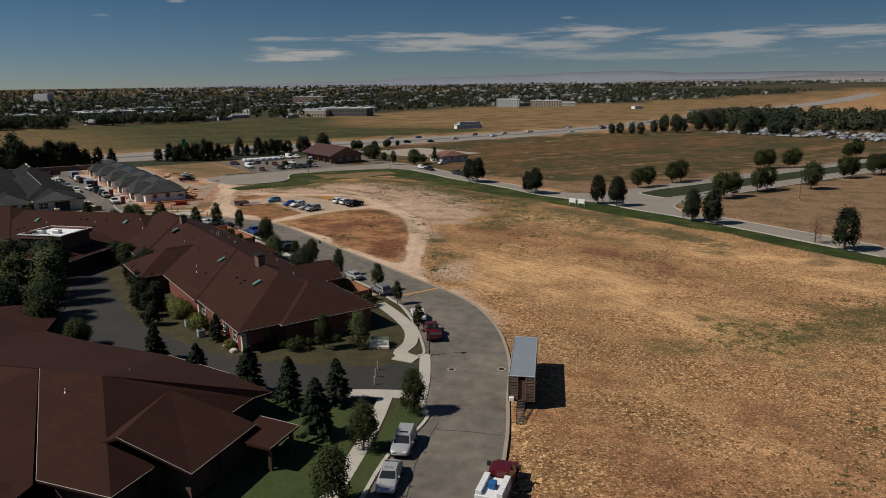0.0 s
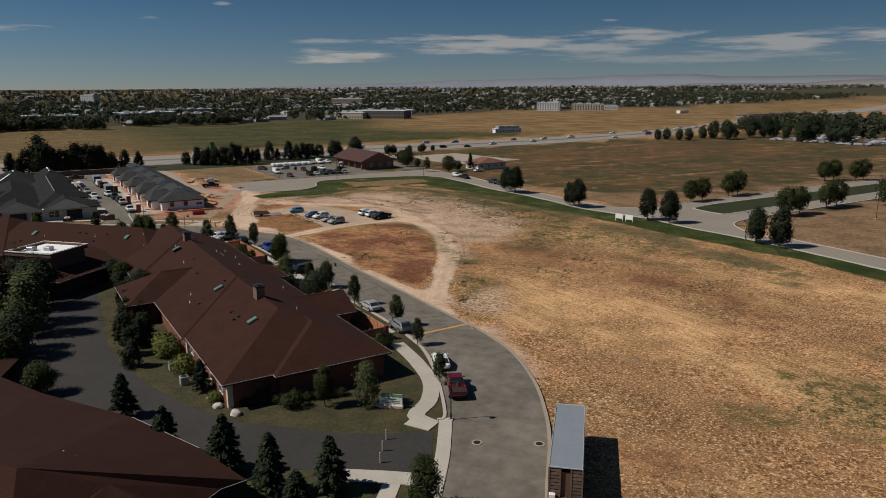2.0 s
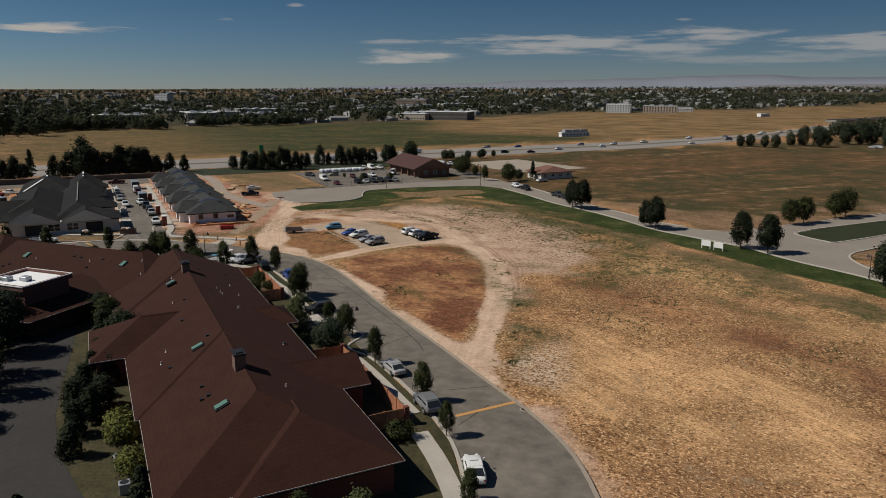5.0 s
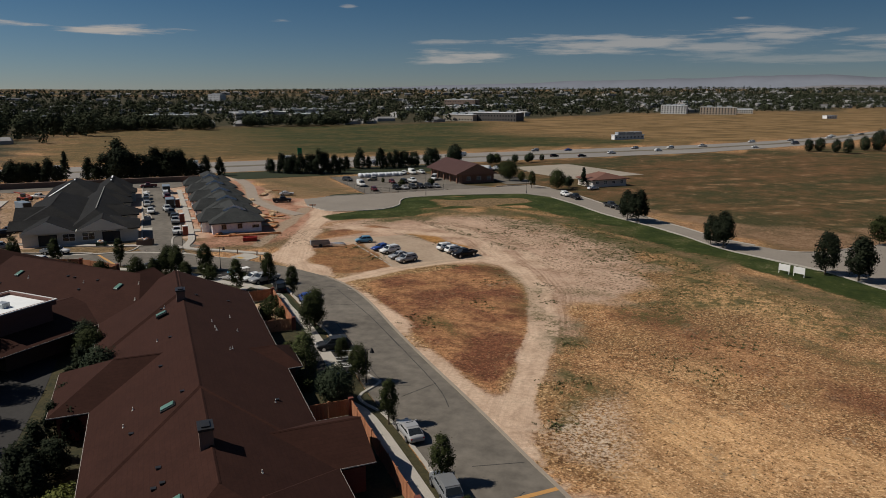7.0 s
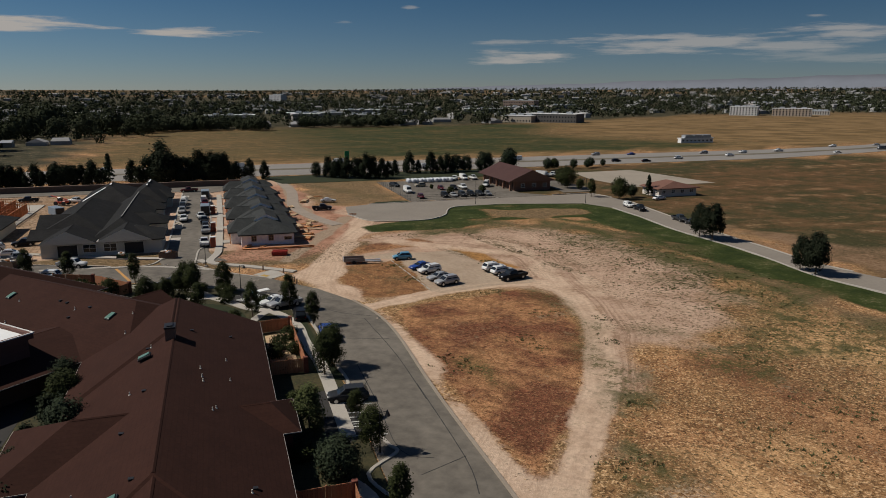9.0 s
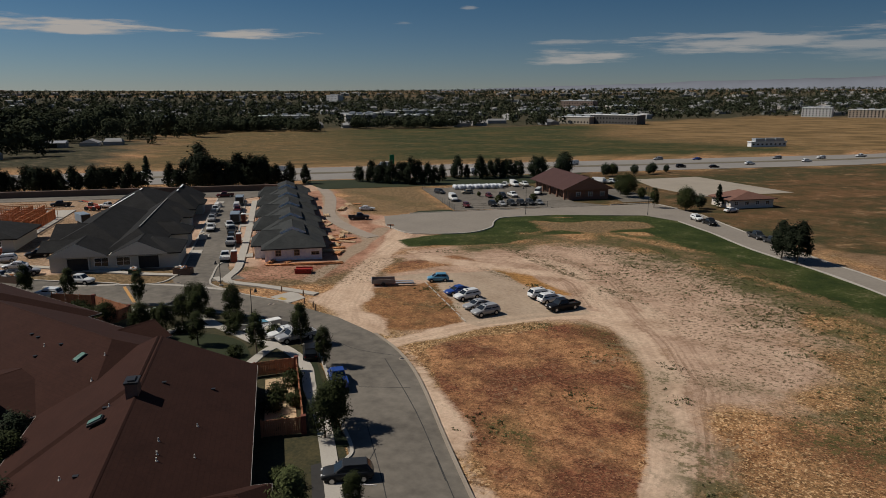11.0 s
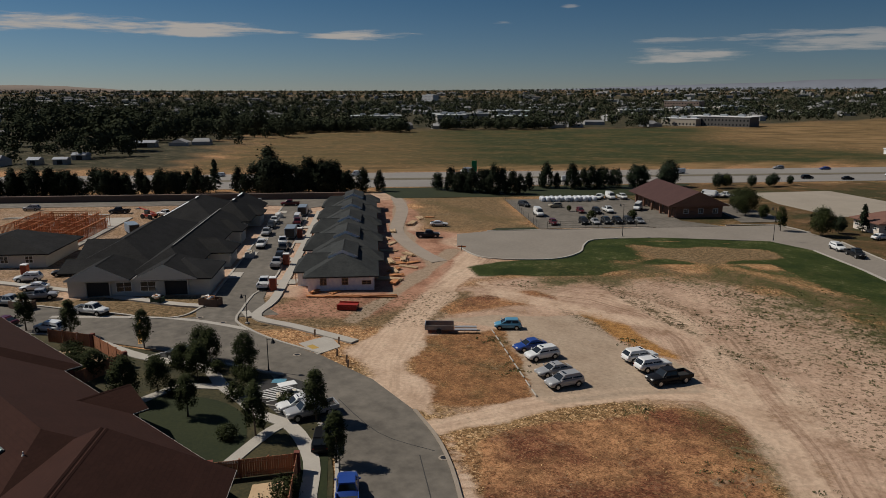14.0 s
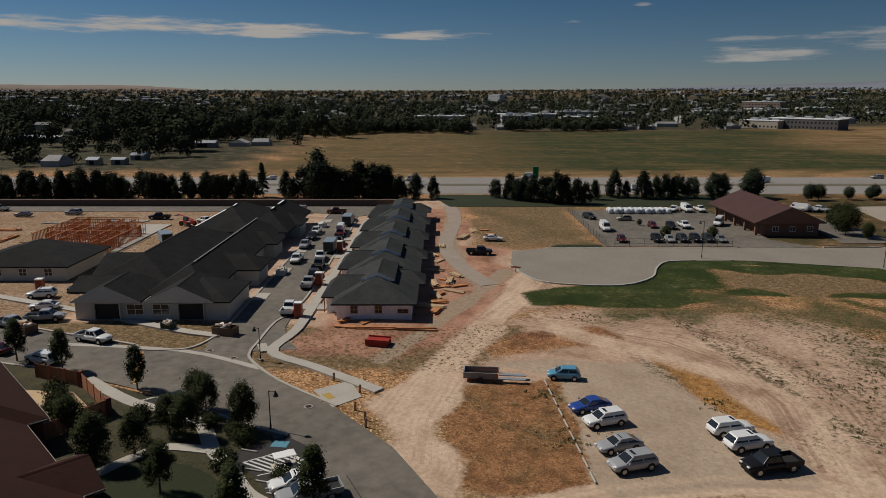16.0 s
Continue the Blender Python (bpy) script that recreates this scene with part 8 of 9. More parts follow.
def fence_run(pts, h=1.8, label="cedar board fence on metal posts", material=None):
    ob = thing("fence", label, "fence", group="garden fences")
    for a, b in zip(pts, pts[1:]):
        a, b = Vector(a), Vector(b)
        d = b - a
        n = max(1, round(d.length / 2.4))
        ang = math.degrees(math.atan2(d.y, d.x))
        for k in range(n):
            p0 = a.lerp(b, k / n)
            w = d.length / n
            q = pose(p0.x, p0.y, 0.05, 0, 0, ang)
            for j in range(int(w / 0.2)):
                part("board", board_mesh(h - 0.02 * (j % 2), material or fence_wood), None, ob, m=q @ pose(j * 0.2 + 0.01, 0, 0))
            for z0 in (0.4, h - 0.4):
                part("rail", boxm(0, w, 0.021, 0.06, z0, z0 + 0.1), material or fence_wood, ob, m=q)
            part("post", boxm(-0.07, 0.07, -0.07, 0.07, 0, h + 0.1), material or fence_wood, ob, m=pose(p0.x, p0.y, 0.05, 0, 0, ang))
        part("pier", boxm(-0.25, 0.25, -0.25, 0.25, 0, h + 0.15), brick, ob, "brick fence pier", pose(b.x, b.y, 0.05, 0, 0, ang))


fence_run([grid(106.8, 46.4), grid(106.8, 51), grid(87.3, 51), grid(87.3, 46.4)])
fence_run([grid(135.3, 46.6), grid(135.3, 50.6), grid(151.4, 50.4), grid(150.4, 43.2)])
fence_run([(-127.5, 138.6), (-121, 141.6), (-111.4, 141.4), (-109.6, 134.6)])
for pts in ([grid(137, 46.8), grid(137, 50), grid(150, 50), grid(149.5, 46.8)], [(-125, 136), (-120, 140.4), (-112.4, 140.4), (-111, 135.8)]):
    slab("patio", pts, 0.13, mat("tan_patio", (0.42, 0.29, 0.17), (0.50, 0.36, 0.22), 0.9, scale=0.6, fine=4), "tan paved patio", "patio", 0.1)
for x, y in ((-72.2, 133.6), (-70.4, 131.2), (-117, 138), (-73.4, 137), (-120.2, 138.6), (-114.6, 137.2)):
    plant("shrub", [(x, y, 1.1)], "patio shrubs", z=0.1)
# chain-link round the yard
link = thing("yard_fence", "dark chain-link fence on thin posts round the yard", "fence")
for a, b in ((grid(258.7, 99), grid(258.7, 124.4)), (grid(258.7, 96.9), grid(306, 96.9))):
    a, b = Vector(a), Vector(b)
    n = round((b - a).length / 3)
    for k in range(n + 1):
        p = a.lerp(b, k / n)
        bm = bmesh.new()
        tube(bm, (p.x, p.y, 0), (p.x, p.y, 1.8), 0.04, n=5)
        part("post", bm, dark_metal, link)
    for z in (0.15, 0.7, 1.25, 1.78):
        bm = bmesh.new()
        tube(bm, (a.x, a.y, z), (b.x, b.y, z), 0.022, n=4)
        part("wire", bm, dark_metal, link)


# ---- site clutter ----
def toilet(u_, v_):
    x, y = grid(u_, v_)
    ob = thing("portable_toilet", "orange-red portable toilet with a white roof beside the pavement", "portable toilet", pose(x, y, 0.02, 0, 0, TURN), "portable toilets")
    red_plastic = mat("red_plastic", (0.36, 0.075, 0.03), (0.30, 0.06, 0.03), 0.5)
    part("cabin", bevelled(boxm(-0.55, 0.55, -0.55, 0.55, 0.05, 2.1), 0.04, 1), red_plastic, ob)
    part("roof", bevelled(boxm(-0.6, 0.6, -0.6, 0.6, 2.1, 2.3), 0.08, 2), white_paint, ob)
    part("door", boxm(-0.59, -0.56, -0.4, 0.4, 0.15, 2.0), mat("dark_red_plastic", (0.22, 0.05, 0.025), None, 0.5), ob)


for u_, v_ in ((210.6, 40.3), (228.2, 40.4), (254, 40.4), (224, -5.5)):
    toilet(u_, v_)


def lumber(x, y, turn, rows, n, length, label="stack of raw orange lumber on the dirt", mt=None):
    rg_ = random.Random(int(x * 7 + y * 3))
    ob = thing("lumber_stack", label, "lumber", pose(x, y, 0, 0, 0, turn), "lumber stacks")
    for r in range(rows):
        for k in range(n - r):
            part("board", boxm(-length / 2 + rg_.uniform(-0.4, 0.4), length / 2 + rg_.uniform(-0.4, 0.4), 0.3 * k + 0.15 * r, 0.3 * k + 0.15 * r + 0.26, 0.02 + 0.17 * r, 0.17 + 0.17 * r), mt or wood, ob, m=pose(0, 0, 0, 0, 0, rg_.uniform(-5, 5)))


for x, y, t, r, n, ln in ((-113.4, 178.6, 40, 2, 3, 7), (-109.6, 182.2, 44, 2, 2, 6), (-116.6, 176.0, 35, 1, 3, 6), (-119.2, 177.2, 100, 2, 4, 1.6), (-116.8, 179.2, 95, 1, 3, 2.0), (-113.6, 190.4, 120, 2, 5, 2.4), (-116.8, 192.8, 60, 2, 5, 3), (-119.6, 196.4, 110, 2, 6, 3), (-123.2, 199.6, 60, 1, 6, 3), (-121.5, 202.6, 70, 1, 4, 3),
                          (-140.6, 207.4, 120, 1, 3, 2.2), (-154.6, 217, 110, 1, 3, 2), (-148.2, 238.6, 40, 1, 5, 2.4), (-152.8, 241.4, 30, 1, 4, 2.2), (-126, 203.4, 20, 1, 3, 2.6), (-119, 189.4, 95, 1, 4, 1.8)):
    lumber(x, y, t, r, n, ln)
lumber(*grid(266, -36), TURN, 2, 5, 9)
lumber(*grid(278, -44), TURN + 90, 2, 6, 8)
lumber(*grid(290, -20), TURN + 90, 1, 8, 12, "row of pale boards on the ground", concrete)
lumber(*grid(287, -34), TURN + 90, 1, 6, 10, "row of pale boards on the ground", concrete)
lumber(*grid(283, 4), TURN + 20, 2, 5, 6)
pale_pine = mat("pale_pine", (0.38, 0.25, 0.14), (0.50, 0.36, 0.22), 0.85, scale=1.5, fine=10, vary=0.2)
for u_, v_, t_, r_, n_, ln_ in ((228.4, 61.2, 8, 3, 6, 3.6), (229.8, 63.8, -4, 3, 5, 3.4), (216.3, 60.1, 70, 2, 6, 4.5), (251.5, 60.3, 20, 2, 5, 4), (267.8, 67.6, -20, 3, 7, 4.2), (220.5, 61.7, 15, 3, 5, 3),
                                (239.3, 59.6, 80, 1, 5, 5), (234.9, 64.7, 35, 2, 4, 3.2), (276, 70.1, 10, 2, 6, 4), (245.5, 61.6, -30, 1, 4, 3.5), (224.8, 64.0, 60, 1, 4, 4), (259, 62.4, 5, 2, 5, 3)):
    lumber(*grid(u_, v_), TURN + t_, r_, n_, ln_, "stack of pale pine boards on the bare dirt", pale_pine)


def pallet_stack(x, y, t):
    ob = thing("red_forms", "stack of red steel form panels on the dirt", "form panels", pose(x, y, 0, 0, 0, t))
    red_steel = mat("red_steel", (0.34, 0.03, 0.02), (0.26, 0.03, 0.02), 0.5)
    for k in range(5):
        part("panel", boxm(-1.0, 1.0, -1.5, 1.5, 0.08 + 0.13 * k, 0.17 + 0.13 * k), red_steel, ob)
    for s in (-0.9, 0.9):
        part("rail", boxm(s - 0.05, s + 0.05, -1.55, 1.55, 0.72, 0.9), red_steel, ob)


pallet_stack(-108.9, 174.8, TURN - 12)


def dumpster(x, y, t, colour, w=3.0, d=1.7, h=1.3, label="open brown skip full of pale rubbish"):
    ob = thing("skip", label, "skip", pose(x, y, 0, 0, 0, t))
    m_ = mat("skip_" + colour, {"brown": (0.15, 0.09, 0.06), "green": (0.03, 0.06, 0.035), "white": (0.6, 0.6, 0.58)}[colour], None, 0.7)
    for a in ((-w / 2, w / 2, -d / 2, -d / 2 + 0.06), (-w / 2, w / 2, d / 2 - 0.06, d / 2), (-w / 2, -w / 2 + 0.06, -d / 2, d / 2), (w / 2 - 0.06, w / 2, -d / 2, d / 2)):
        part("side", boxm(*a, 0.05, h), m_, ob)
    part("floor", boxm(-w / 2, w / 2, -d / 2, d / 2, 0.03, 0.1), m_, ob)
    rg_ = random.Random(int(abs(x)))
    for k in range(9):
        c = 0.25 + 0.4 * rg_.random()
        bm = bevelled(boxm(-c, c, -c * 0.7, c * 0.7, -0.15, 0.15), 0.05, 1)
        part("rubbish", bm, rg_.choice((white_paint, cream, wood)), ob, m=pose(rg_.uniform(-w / 2 + 0.6, w / 2 - 0.6), rg_.uniform(-0.4, 0.4), h - 0.1 + 0.25 * rg_.random(), rg_.uniform(-40, 40), rg_.uniform(-40, 40), rg_.uniform(0, 180)))


dumpster(-126.4, 161.8, 30, "brown", 3.2, 1.7, 1.2)
dumpster(-134, 157, 30, "green", 1.9, 1.1, 0.9, "dark green skip with pale rubbish")
dumpster(*grid(204, 3.2), TURN + 60, "brown", 4.0, 1.8, 1.2)
for u_, v_ in ((235.5, 32.3), (281, 32.4)):
    dumpster(*grid(u_, v_), TURN, "white", 2.6, 1.6, 1.0, "pile of pale building material in a low bin")


def enclosed_trailer(u_, v_, h, colour="dark"):
    x, y = grid(u_, v_)
    ob = thing("enclosed_trailer", "box trailer with a pale roof and a dark panel for its shaded open rear", "trailer", pose(x, y, 0.03, 0, 0, TURN + h), "site trailers")
    part("body", bevelled(boxm(-2.6, 2.6, -1.15, 1.15, 0.55, 2.6), 0.06, 1), mat("trailer_skin", (0.16, 0.20, 0.24), (0.20, 0.24, 0.28), 0.45), ob)
    # the body is closed; this dark sheet paints the shade inside an open rear
    part("rear_opening", boxm(-2.63, -2.6, -1.0, 1.0, 0.65, 2.45), shade_dark, ob)
    for s in (-1, 1):
        for a in (-0.45, 0.45):
            bm = bmesh.new()
            tube(bm, (a, s * 0.95, 0.36), (a, s * 1.18, 0.36), 0.36, n=14)
            part("wheel", bm, black_rubber, ob)
    bm = bmesh.new()
    tube(bm, (2.6, 0, 0.55), (3.8, 0, 0.5), 0.06, n=5)
    part("tow_bar", bm, dark_metal, ob)


enclosed_trailer(254.2, 38.4, 0)
enclosed_trailer(284, 38.2, 0)
enclosed_trailer(262, 1, 30)


def forklift():
    x, y = grid(283, -1.5)
    ob = thing("telehandler", "red telehandler with a raised boom on the building site", "telehandler", pose(x, y, 0, 0, 0, TURN + 60))
    red_ = mat("machine_red", (0.42, 0.05, 0.025), None, 0.45)
    part("body", bevelled(boxm(-1.8, 1.8, -0.9, 0.9, 0.6, 1.3), 0.08, 1), red_, ob)
    part("cab", bevelled(boxm(-0.6, 0.7, 0.1, 0.9, 1.3, 2.3), 0.06, 1), dark_glass, ob)
    bm = bmesh.new()
    tube(bm, (-1.6, -0.3, 1.6), (3.6, -0.3, 2.6), 0.2, 0.16, 6)
    part("boom", bm, red_, ob)
    part("forks", boxm(3.5, 4.7, -0.9, 0.3, 2.2, 2.3), dark_metal, ob)
    for a in (-1.3, 1.3):
        for s in (-1, 1):
            bm = bmesh.new()
            tube(bm, (a, s * 0.75, 0.6), (a, s * 1.15, 0.6), 0.6, n=16)
            part("wheel", bm, black_rubber, ob)


forklift()
# white wrapped sacks in the yard
sack_mat = mat("white_sack", (0.66, 0.67, 0.68), (0.5, 0.52, 0.56), 0.6, scale=1, fine=6)
for k in range(12):
    for r in range(2):
        x, y = grid(302.5 - 0.5 * (k % 2) - 1.9 * r, 108 + k * 1.42)
        bm = bmesh.new()
        bmesh.ops.create_icosphere(bm, subdivisions=2, radius=0.9)
        for v in bm.verts:
            v.co = Vector((v.co.x * 0.95, v.co.y * 0.95, max(-0.75, min(0.7, v.co.z * 1.1)) + 0.05 * noise.noise(v.co * 3 + Vector((k, r, 0)))))
        tagged(part("bulk_sack", bm, sack_mat, m=pose(x, y, 0.78, 0, 0, k * 37)), "white bulk sack standing in a row", "sack", group="bulk sacks")
# boulders
stone = mat("pale_boulder", (0.38, 0.35, 0.30), (0.48, 0.45, 0.40), 0.9, scale=1.5, fine=9, bump=0.03)
for x, y, r in ((-38.9, 73.4, 0.5), (-36.2, 72.4, 0.55), (-41.0, 75.0, 0.25)):
    bm = bmesh.new()
    bmesh.ops.create_icosphere(bm, subdivisions=3, radius=r)
    for v in bm.verts:
        v.co *= 1 + 0.35 * noise.noise(v.co * 1.7 + Vector((x, y, 0)))
        v.co.z = max(v.co.z * 0.8, -0.3 * r)
    tagged(part("boulder", bm, stone, m=pose(x, y, 0.3 * r, 0, 0, x * 40)), "pale rounded landscape boulder", "boulder", group="landscape boulders")
# air-conditioner, posts, blocks
for u_, v_ in ((86.5, 25.4), (91.5, 25.2)):
    ob = thing("air_conditioner", "grey outdoor air-conditioner unit by the wall", "air conditioner", FR @ pose(u_, -v_, 0.06))
    part("case", bevelled(boxm(-0.45, 0.45, -0.45, 0.45, 0, 0.95), 0.04, 1), grey_metal, ob)
    bm = bmesh.new()
    tube(bm, (0, 0, 0.95), (0, 0, 0.98), 0.36, n=16)
    part("grille", bm, dark_metal, ob)
for x, y in ((-95.0, 160.8), (-92.5, 160.2), (-91.2, 159.3), (-103.0, 163.6), (-98.2, 163.8)):
    tagged(part("marker_post", boxm(-0.09, 0.09, -0.09, 0.09, -0.05, 0.95), mat("weathered_post", (0.22, 0.15, 0.10)), m=pose(x, y, 0, 0, 4, 20)), "short weathered wooden marker post", "post", group="marker posts")
for k in range(9):
    p = Vector((-85.6, 181.0)).lerp(Vector((-69.9, 167.9)), k / 8)
    tagged(part("wheel_stop", bevelled(boxm(-0.9, 0.9, -0.08, 0.08, 0, 0.13), 0.03, 1), concrete, m=pose(p.x, p.y, 0.0, 0, 0, -39)), "pale concrete wheel stop on gravel", "wheel stop", group="wheel stops")
barrier = thing("road_barrier", "small dark barrier post with an orange top at the road end", "barrier", pose(-121.6, 217.2, 0, 0, 0, 30))
part("post", boxm(-0.06, 0.06, -0.06, 0.06, 0, 1.1), dark_metal, barrier)
part("board", boxm(-0.9, 0.9, -0.03, 0.03, 0.75, 1.05), mat("faded_orange", (0.42, 0.15, 0.05), None, 0.7), barrier)
for x, y in ((-19.8, 71.3), (-19.4, 69.2), (-18.9, 67.2)):
    tagged(part("bollard", boxm(-0.06, 0.06, -0.06, 0.06, 0, 1.0), mat("pale_bollard", (0.35, 0.30, 0.24)), m=pose(x, y, 0.08)), "slim pale bollard standing in the drive", "bollard", group="bollards across the drive")
for list_ in KINDS.values():
    for src in list_:
        for ob in (*src.children_recursive, src):
            bpy.data.objects.remove(ob)

# ---- the town and the far land ----
def far_trees(name, places, size, label, material, leaves=26, seed=5, leaf=0.15, lift=0.52):
    """Many far crowns of loose leaf clumps, in one mesh."""
    rg = np.random.default_rng(seed)
    p = np.array(places)
    n = len(p)
    h = size * rg.uniform(0.6, 1.3, n)
    k = np.repeat(np.arange(n), leaves)
    d = rg.normal(0, 1, (len(k), 3))
    d /= np.linalg.norm(d, axis=1, keepdims=True)
    rad = h[k] * 0.42 * rg.uniform(0.55, 1.05, len(k))
    pos = np.stack([p[k, 0] + d[:, 0] * rad, p[k, 1] + d[:, 1] * rad, h[k] * lift + d[:, 2] * rad * 1.05], 1)
    pos[:, 2] = np.maximum(pos[:, 2], 0.4) + elev(p[k, 0], p[k, 1])
    nrm = d + rg.normal(0, 0.3, (len(k), 3)) + [0, 0, 0.25]
    s = (h[k] * leaf)[:, None] * rg.uniform(0.8, 1.3, (len(k), 2))
    ob = new(name, quads_mesh(name, pos, nrm, rg.normal(0, 1, (len(k), 3)), s, material))
    return tagged(ob, label, "trees", kind="stuff")


wood_far = mat("far_tree_leaves", (0.030, 0.036, 0.022), (0.052, 0.058, 0.034), 0.95, scale=0.02, fine=0.3, island=0.3, spec=0.0)
rgf = np.random.default_rng(77)


def scatter(n, u0, u1, v0, v1, keep=None):
    out = []
    while len(out) < n:
        u_, v_ = rgf.uniform(u0, u1), rgf.uniform(v0, v1)
        if keep is None or keep(u_, v_):
            out.append(grid(u_, v_))
    return out


FIELD_END = ([-1500, -50, 300, 380, 600, 760, 1000, 1400, 1900], [640, 690, 715, 745, 850, 850, 860, 900, 980])


def in_town(a, b, gap=0):
    return a > np.interp(b, *FIELD_END) + gap


def clearing(a, b):
    """Open ground inside the western wood: paddocks and the sheds' yards."""
    return (abs(a - 446 - 0.1 * b) < 15 and b > -106) or (abs(a - 540) < 22 and abs(b + 62) < 30) or (abs(a - 572) < 15 and abs(b + 196) < 40) or (a > 780 and a < 860 and b < -230 and b > -330) or (a > 900 and a < 980 and b < -180)


def west_edge(b):
    return np.interp(b, [-600, -110, -60, -28, -10, 40], [400, 408, 478, 520, 600, 690])


woods = lambda a, b: a > west_edge(b) + 6 * math.sin(b * 0.2) and not clearing(a, b)
far_trees("cottonwoods", scatter(230, 445, 900, -560, 0, lambda a, b: woods(a, b) and math.sin(a * 0.045 + 1.2 * math.sin(b * 0.03)) > -0.55), 19, "tall dark cottonwoods west of the green field", wood_far, 480, 1, 0.04, 0.47)
far_trees("west_wood", scatter(560, 405, 900, -560, 20, woods), 8.5, "dark low wood west of the green field", wood_far, 110, 11, 0.07, 0.45)
far_trees("field_edge_trees", scatter(330, 640, 720, -80, 330, lambda a, b: a > 646 + 0.25 * max(b, 0) + 12 * math.sin(b * 0.06) and math.sin(b * 0.11) + math.sin(b * 0.037 + 1) > -0.7), 10, "dark trees at the far edge of the field", wood_far, 170, 2, 0.058)
far_trees("town_trees", scatter(8800, 690, 1700, -1500, 1900, in_town), 10, "dark trees between the roofs of the town", wood_far, 26, 3, 0.11)


def in_strip(a, b):
    return math.sin(a * 0.0075 + 1.4 * math.sin(b * 0.0013) + 0.6 * math.sin(b * 0.004)) > 0.35 and a > 2600


far_trees("distant_trees", scatter(7000, 1700, 4200, -3600, 4200, lambda a, b: not in_strip(a, b)), 14, "far dark treetops towards the horizon", wood_far, 12, 4, 0.15)
far_trees("east_grove", scatter(300, 165, 400, 440, 680, lambda a, b: a < np.interp(b, [420, 640], [352, 425]) - 18 and not (b < 480 and rgf.random() < 0.8)), 10, "dark grove round a car park", wood_far, 170, 6, 0.075)


roof_far = mat("far_roofs", (0.08, 0.076, 0.074), (0.27, 0.265, 0.26), 0.8, scale=0.006, fine=0.05, island=0.5)
wall_far = mat("far_walls", (0.20, 0.195, 0.185), (0.32, 0.315, 0.305), 0.9, scale=0.01, fine=0.1, island=0.3)


def far_houses(name, places, label, lo=9, hi=22, height=(3, 5)):
    bm_v, bm_f, mats_ = [], [], []
    for x, y in places:
        l, w, h = rgf.uniform(lo, hi), rgf.uniform(7, 13), rgf.uniform(*height)
        a = radians(TURN + rgf.choice((0, 90)) + rgf.uniform(-6, 6))
        c, s = math.cos(a), math.sin(a)
        i = len(bm_v)
        rise = float(elev(x, y))
        for px, py, pz in ((-l / 2, -w / 2, 0), (l / 2, -w / 2, 0), (l / 2, w / 2, 0), (-l / 2, w / 2, 0), (-l / 2, -w / 2, h), (l / 2, -w / 2, h), (l / 2, w / 2, h), (-l / 2, w / 2, h), (-l / 2 + 1, 0, h + w * 0.2), (l / 2 - 1, 0, h + w * 0.2)):
            bm_v.append((x + c * px - s * py, y + s * px + c * py, pz + rise))
        bm_f += [tuple(i + k for k in f) for f in ((0, 1, 5, 4), (1, 2, 6, 5), (2, 3, 7, 6), (3, 0, 4, 7), (4, 5, 9, 8), (6, 7, 8, 9), (7, 4, 8), (5, 6, 9))]
        mats_ += [0, 0, 0, 0, 1, 1, 1, 1]
    me = bpy.data.meshes.new(name)
    me.from_pydata(bm_v, [], bm_f)
    me.materials.append(wall_far)
    me.materials.append(roof_far)
    me.polygons.foreach_set("material_index", mats_)
    return tagged(new(name, me), label, "houses", kind="stuff")


far_houses("town_houses", scatter(620, 700, 1700, -1400, 1800, lambda a, b: in_town(a, b, 25)), "pale houses and sheds of the town among trees")
far_houses("edge_houses", scatter(34, 690, 740, -60, 330, lambda a, b: a > 694 + 0.1 * max(b, 0)), "low pale buildings along the field's far edge", 8, 17, (2.2, 3.2))
far_houses("wood_houses", [grid(*q) for q in ((545, -48), (540, -60), (626, -240), (652, -218), (640, -90), (700, -120), (426, -110), (560, -210))], "pale roofs among the western trees", 7, 11, (2.0, 2.6))


def shed(u_, v_, l, w, h, label):
    """A low metal shed with a shallow gable roof; a dark panel paints its open side's shade."""
    x, y = grid(u_, v_)
    ob = thing("metal_shed", label, "shed", pose(x, y, 0, 0, 0, TURN + 90), "sheds west of the highway")
    part("wall", boxm(-l / 2, l / 2, -w / 2, w / 2, -0.2, h), mat("shed_wall", (0.20, 0.19, 0.18), (0.28, 0.27, 0.25), 0.8, scale=0.5, fine=4), ob)
    bm = bmesh.new()
    vs = [bm.verts.new((x_, y_, z_)) for x_ in (-l / 2 - 0.3, l / 2 + 0.3) for y_, z_ in ((-w / 2 - 0.3, h), (0, h + w * 0.18), (w / 2 + 0.3, h), (0, h - 0.05))]
    for f_ in ((0, 1, 5, 4), (1, 2, 6, 5), (2, 3, 7, 6), (3, 0, 4, 7), (0, 3, 2, 1), (4, 5, 6, 7)):
        bm.faces.new([vs[i] for i in f_])
    bmesh.ops.recalc_face_normals(bm, faces=list(bm.faces))
    part("roof", bm, mat("shed_roof", (0.26, 0.27, 0.29), (0.36, 0.37, 0.39), 0.5, 0.2, scale=0.3, fine=3), ob, "pale ribbed metal roof")
    part("door", boxm(-l * 0.2, l * 0.2, w / 2, w / 2 + 0.06, 0.1, h * 0.85), mat("shed_doorway_shade", (0.03, 0.028, 0.026)), ob, "flat dark panel in place of a shaded doorway")


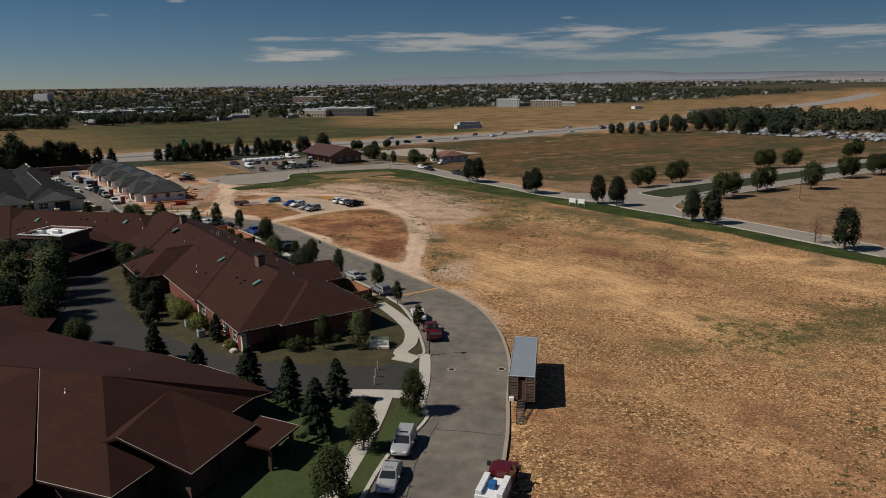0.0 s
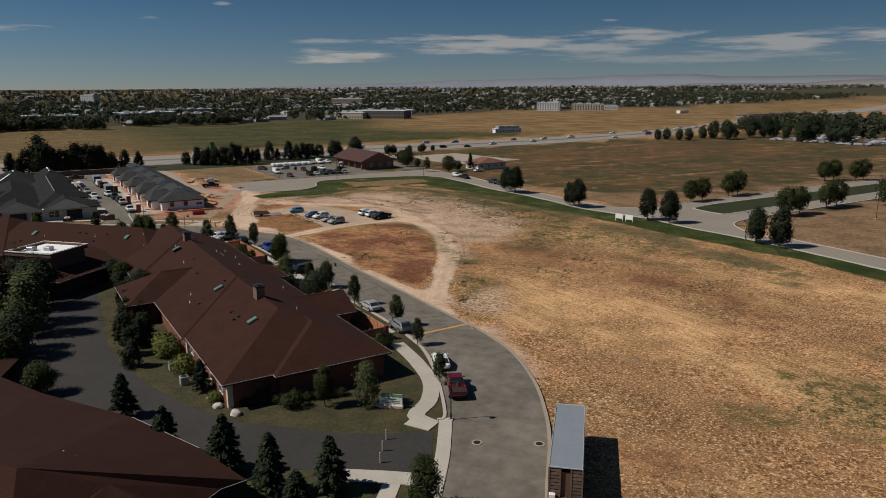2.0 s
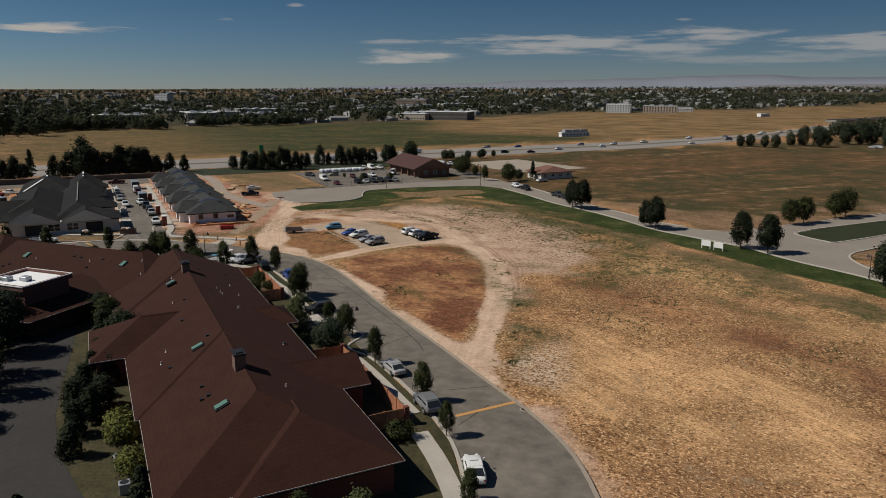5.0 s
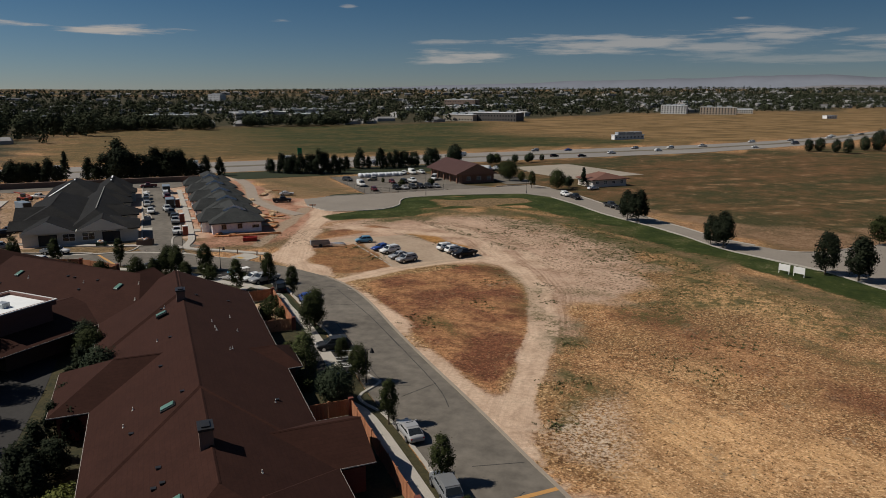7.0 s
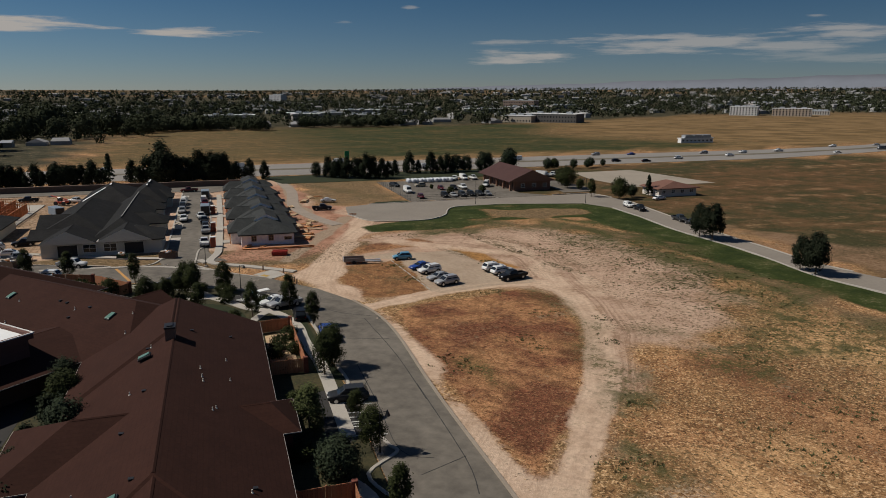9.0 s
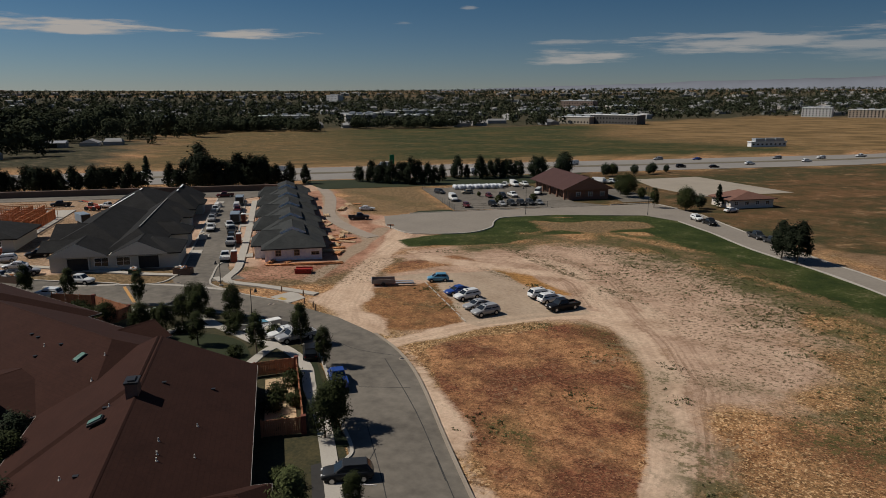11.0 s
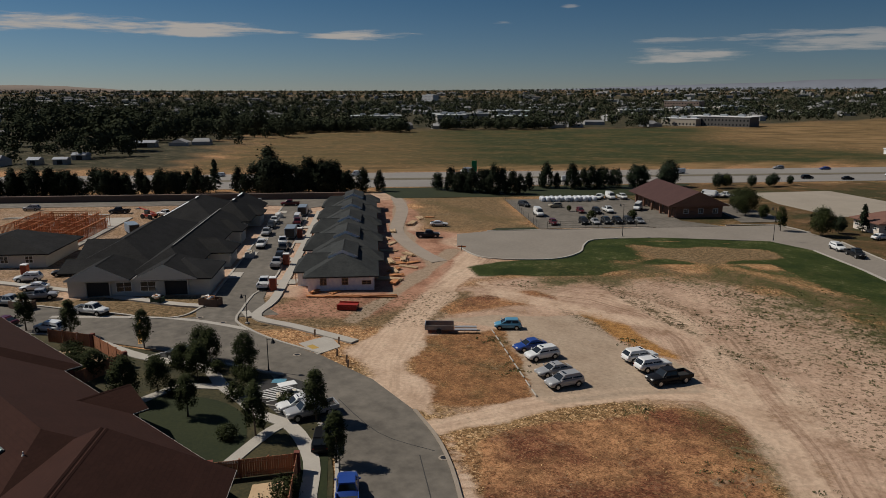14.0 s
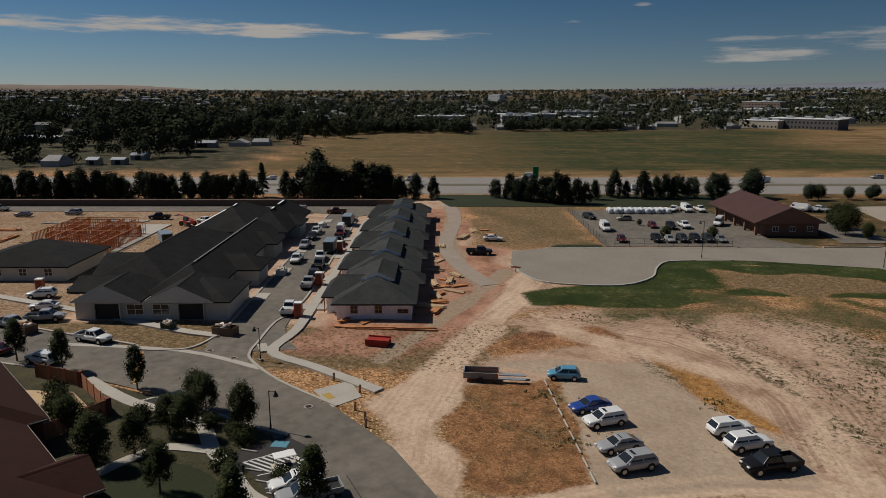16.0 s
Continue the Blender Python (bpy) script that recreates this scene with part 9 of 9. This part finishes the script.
shed(430, -95, 5, 6, 2.4, "small pale metal shed beside a paddock")
shed(431, -84, 6, 5, 2.4, "pale metal shed with a shallow roof")
shed(453, -84, 7, 6, 2.4, "pale metal shed with a shallow roof")
shed(529, -78, 15, 7, 2.8, "long white-roofed shed before dark trees")
shed(571, -195, 24, 8, 3.0, "long white-roofed shed before dark trees")
far_houses("distant_houses", scatter(380, 1700, 3600, -3000, 3600), "far pale roofs towards the horizon", 16, 50, (4, 8))


def far_block(u_, v_, l, w, h, label, wall_c, storeys=3, bays=12, turn=0, roof_c=(0.6, 0.6, 0.58)):
    x, y = grid(u_, v_)
    ob = thing("town_building", label, "building", pose(x, y, float(elev(x, y)), 0, 0, TURN + turn))
    part("wall", boxm(-w / 2, w / 2, -l / 2, l / 2, -0.2, h), mat("far_wall_%d_%d" % (u_, v_), wall_c, tuple(c * 0.88 for c in wall_c), 0.85, scale=0.05, fine=0.6), ob)
    part("roof", boxm(-w / 2 - 0.3, w / 2 + 0.3, -l / 2 - 0.3, l / 2 + 0.3, h, h + 0.5), mat("far_roof_%d_%d" % (u_, v_), roof_c, None, 0.8, scale=0.05, fine=0.5), ob)
    for s in range(storeys):
        z = 1.0 + s * (h - 0.6) / storeys
        for k in range(bays):
            c = -l / 2 + l * (k + 0.5) / bays
            part("window", boxm(-w / 2 - 0.08, -w / 2 - 0.02, c - l / bays * 0.2, c + l / bays * 0.2, z, z + min(1.5, h * 0.32)), dark_glass, ob)
    for k in range(3 if l > 20 else 0):
        part("roof_unit", boxm(-2, 2, -l * 0.3 + k * l * 0.28 - 3, -l * 0.3 + k * l * 0.28 + 3, h + 0.5, h + 2.3), grey_metal, ob)
    return ob


far_block(737, 383, 58, 26, 8.5, "long low tan office block beyond the field", (0.11, 0.105, 0.10), 2, 18, -46.9)
far_block(752, 352, 34, 26, 6.5, "low tan hall beyond the field", (0.40, 0.35, 0.28), 1, 10, -46.9)
far_block(850, 722, 34, 22, 11, "white four-storey hotel block", (0.6, 0.6, 0.58), 4, 9, -46.9)
far_block(806, 760, 46, 22, 9.5, "beige four-storey hotel block", (0.40, 0.33, 0.26), 4, 12, -46.9)
far_block(830, 830, 24, 20, 5, "pale low hall beside the hotels", (0.5, 0.48, 0.44), 2, 8, -46.9)
far_block(1212, 556, 58, 22, 15, "red-brown three-storey block with pale piers", (0.22, 0.16, 0.13), 3, 12, -46.9)
far_block(1840, 195, 36, 20, 17, "white and grey tall block among trees", (0.5, 0.5, 0.5), 4, 8, -46.9)
for k, (u_, v_, l) in enumerate(((900, 60, 90), (930, 160, 120), (1000, 230, 80), (860, -60, 60), (1050, 420, 100), (1120, 520, 90), (880, 210, 70), (1000, -140, 110), (1180, 620, 80), (1120, 900, 90), (1180, 1050, 120), (860, 140, 50), (1230, 330, 90), (1300, 120, 80))):
    far_block(u_, v_, l * 0.62, 24, 5 + (k % 3), "long pale warehouse roof in the town", (0.36, 0.33, 0.30), 1, 8, roof_c=(0.55, 0.55, 0.54))
far_block(441, 336, 24, 3.6, 2.6, "long white mobile office on the dry field", (0.72, 0.71, 0.69), 1, 8, roof_c=(0.7, 0.7, 0.68))
far_block(648, 780, 16, 6, 3.4, "white trailer on the dry field", (0.72, 0.71, 0.69), 1, 4)
# overpass with a green sign gantry
over = thing("overpass", "pale concrete highway overpass with dark abutments", "bridge", pose(*grid(424, 640), 0, 0, 0, TURN + 98))
part("deck", boxm(-60, 60, -6, 6, 6.0, 7.4), hwy_mat, over)
for s in (-1, 1):
    part("parapet", boxm(-60, 60, s * 6 - 0.2, s * 6 + 0.2, 7.4, 8.3), concrete, over)
for a in (-30, 0, 30):
    part("pier", boxm(a - 1, a + 1, -5, 5, -0.2, 6.0), concrete, over)
sign_ = thing("highway_sign", "green highway sign on a tall post", "road sign", pose(*grid(337, 92), 0, 0, 0, TURN))
part("post", boxm(-0.2, 0.2, -0.2, 0.2, 0, 9), grey_metal, sign_)
part("panel", boxm(-0.3, -0.2, -0.9, 0.9, 5.2, 9), mat("sign_green", (0.02, 0.30, 0.09), None, 0.5), sign_)
# car park glitter in the east grove
park_rnd = random.Random(9)
bm = bmesh.new()
for k in range(230):
    x, y = grid(222 + park_rnd.uniform(-45, 62), 424 + park_rnd.uniform(0, 60))
    box(bm, -2.2, 2.2, -0.9, 0.9, 0.3, 0.95, pose(x, y, 0, 0, 0, TURN + 90 * park_rnd.randint(0, 1)))
    box(bm, -1.4, 0.9, -0.8, 0.8, 0.95, 1.45, pose(x, y, 0, 0, 0, TURN))
tagged(part("car_park", bm, mat("far_cars", (0.10, 0.105, 0.11), (0.36, 0.36, 0.36), 0.4, island=0.8)), "many parked cars between trees", "cars", kind="stuff")


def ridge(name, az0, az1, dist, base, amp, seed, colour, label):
    """A far hill range, with the haze before it put into its colour."""
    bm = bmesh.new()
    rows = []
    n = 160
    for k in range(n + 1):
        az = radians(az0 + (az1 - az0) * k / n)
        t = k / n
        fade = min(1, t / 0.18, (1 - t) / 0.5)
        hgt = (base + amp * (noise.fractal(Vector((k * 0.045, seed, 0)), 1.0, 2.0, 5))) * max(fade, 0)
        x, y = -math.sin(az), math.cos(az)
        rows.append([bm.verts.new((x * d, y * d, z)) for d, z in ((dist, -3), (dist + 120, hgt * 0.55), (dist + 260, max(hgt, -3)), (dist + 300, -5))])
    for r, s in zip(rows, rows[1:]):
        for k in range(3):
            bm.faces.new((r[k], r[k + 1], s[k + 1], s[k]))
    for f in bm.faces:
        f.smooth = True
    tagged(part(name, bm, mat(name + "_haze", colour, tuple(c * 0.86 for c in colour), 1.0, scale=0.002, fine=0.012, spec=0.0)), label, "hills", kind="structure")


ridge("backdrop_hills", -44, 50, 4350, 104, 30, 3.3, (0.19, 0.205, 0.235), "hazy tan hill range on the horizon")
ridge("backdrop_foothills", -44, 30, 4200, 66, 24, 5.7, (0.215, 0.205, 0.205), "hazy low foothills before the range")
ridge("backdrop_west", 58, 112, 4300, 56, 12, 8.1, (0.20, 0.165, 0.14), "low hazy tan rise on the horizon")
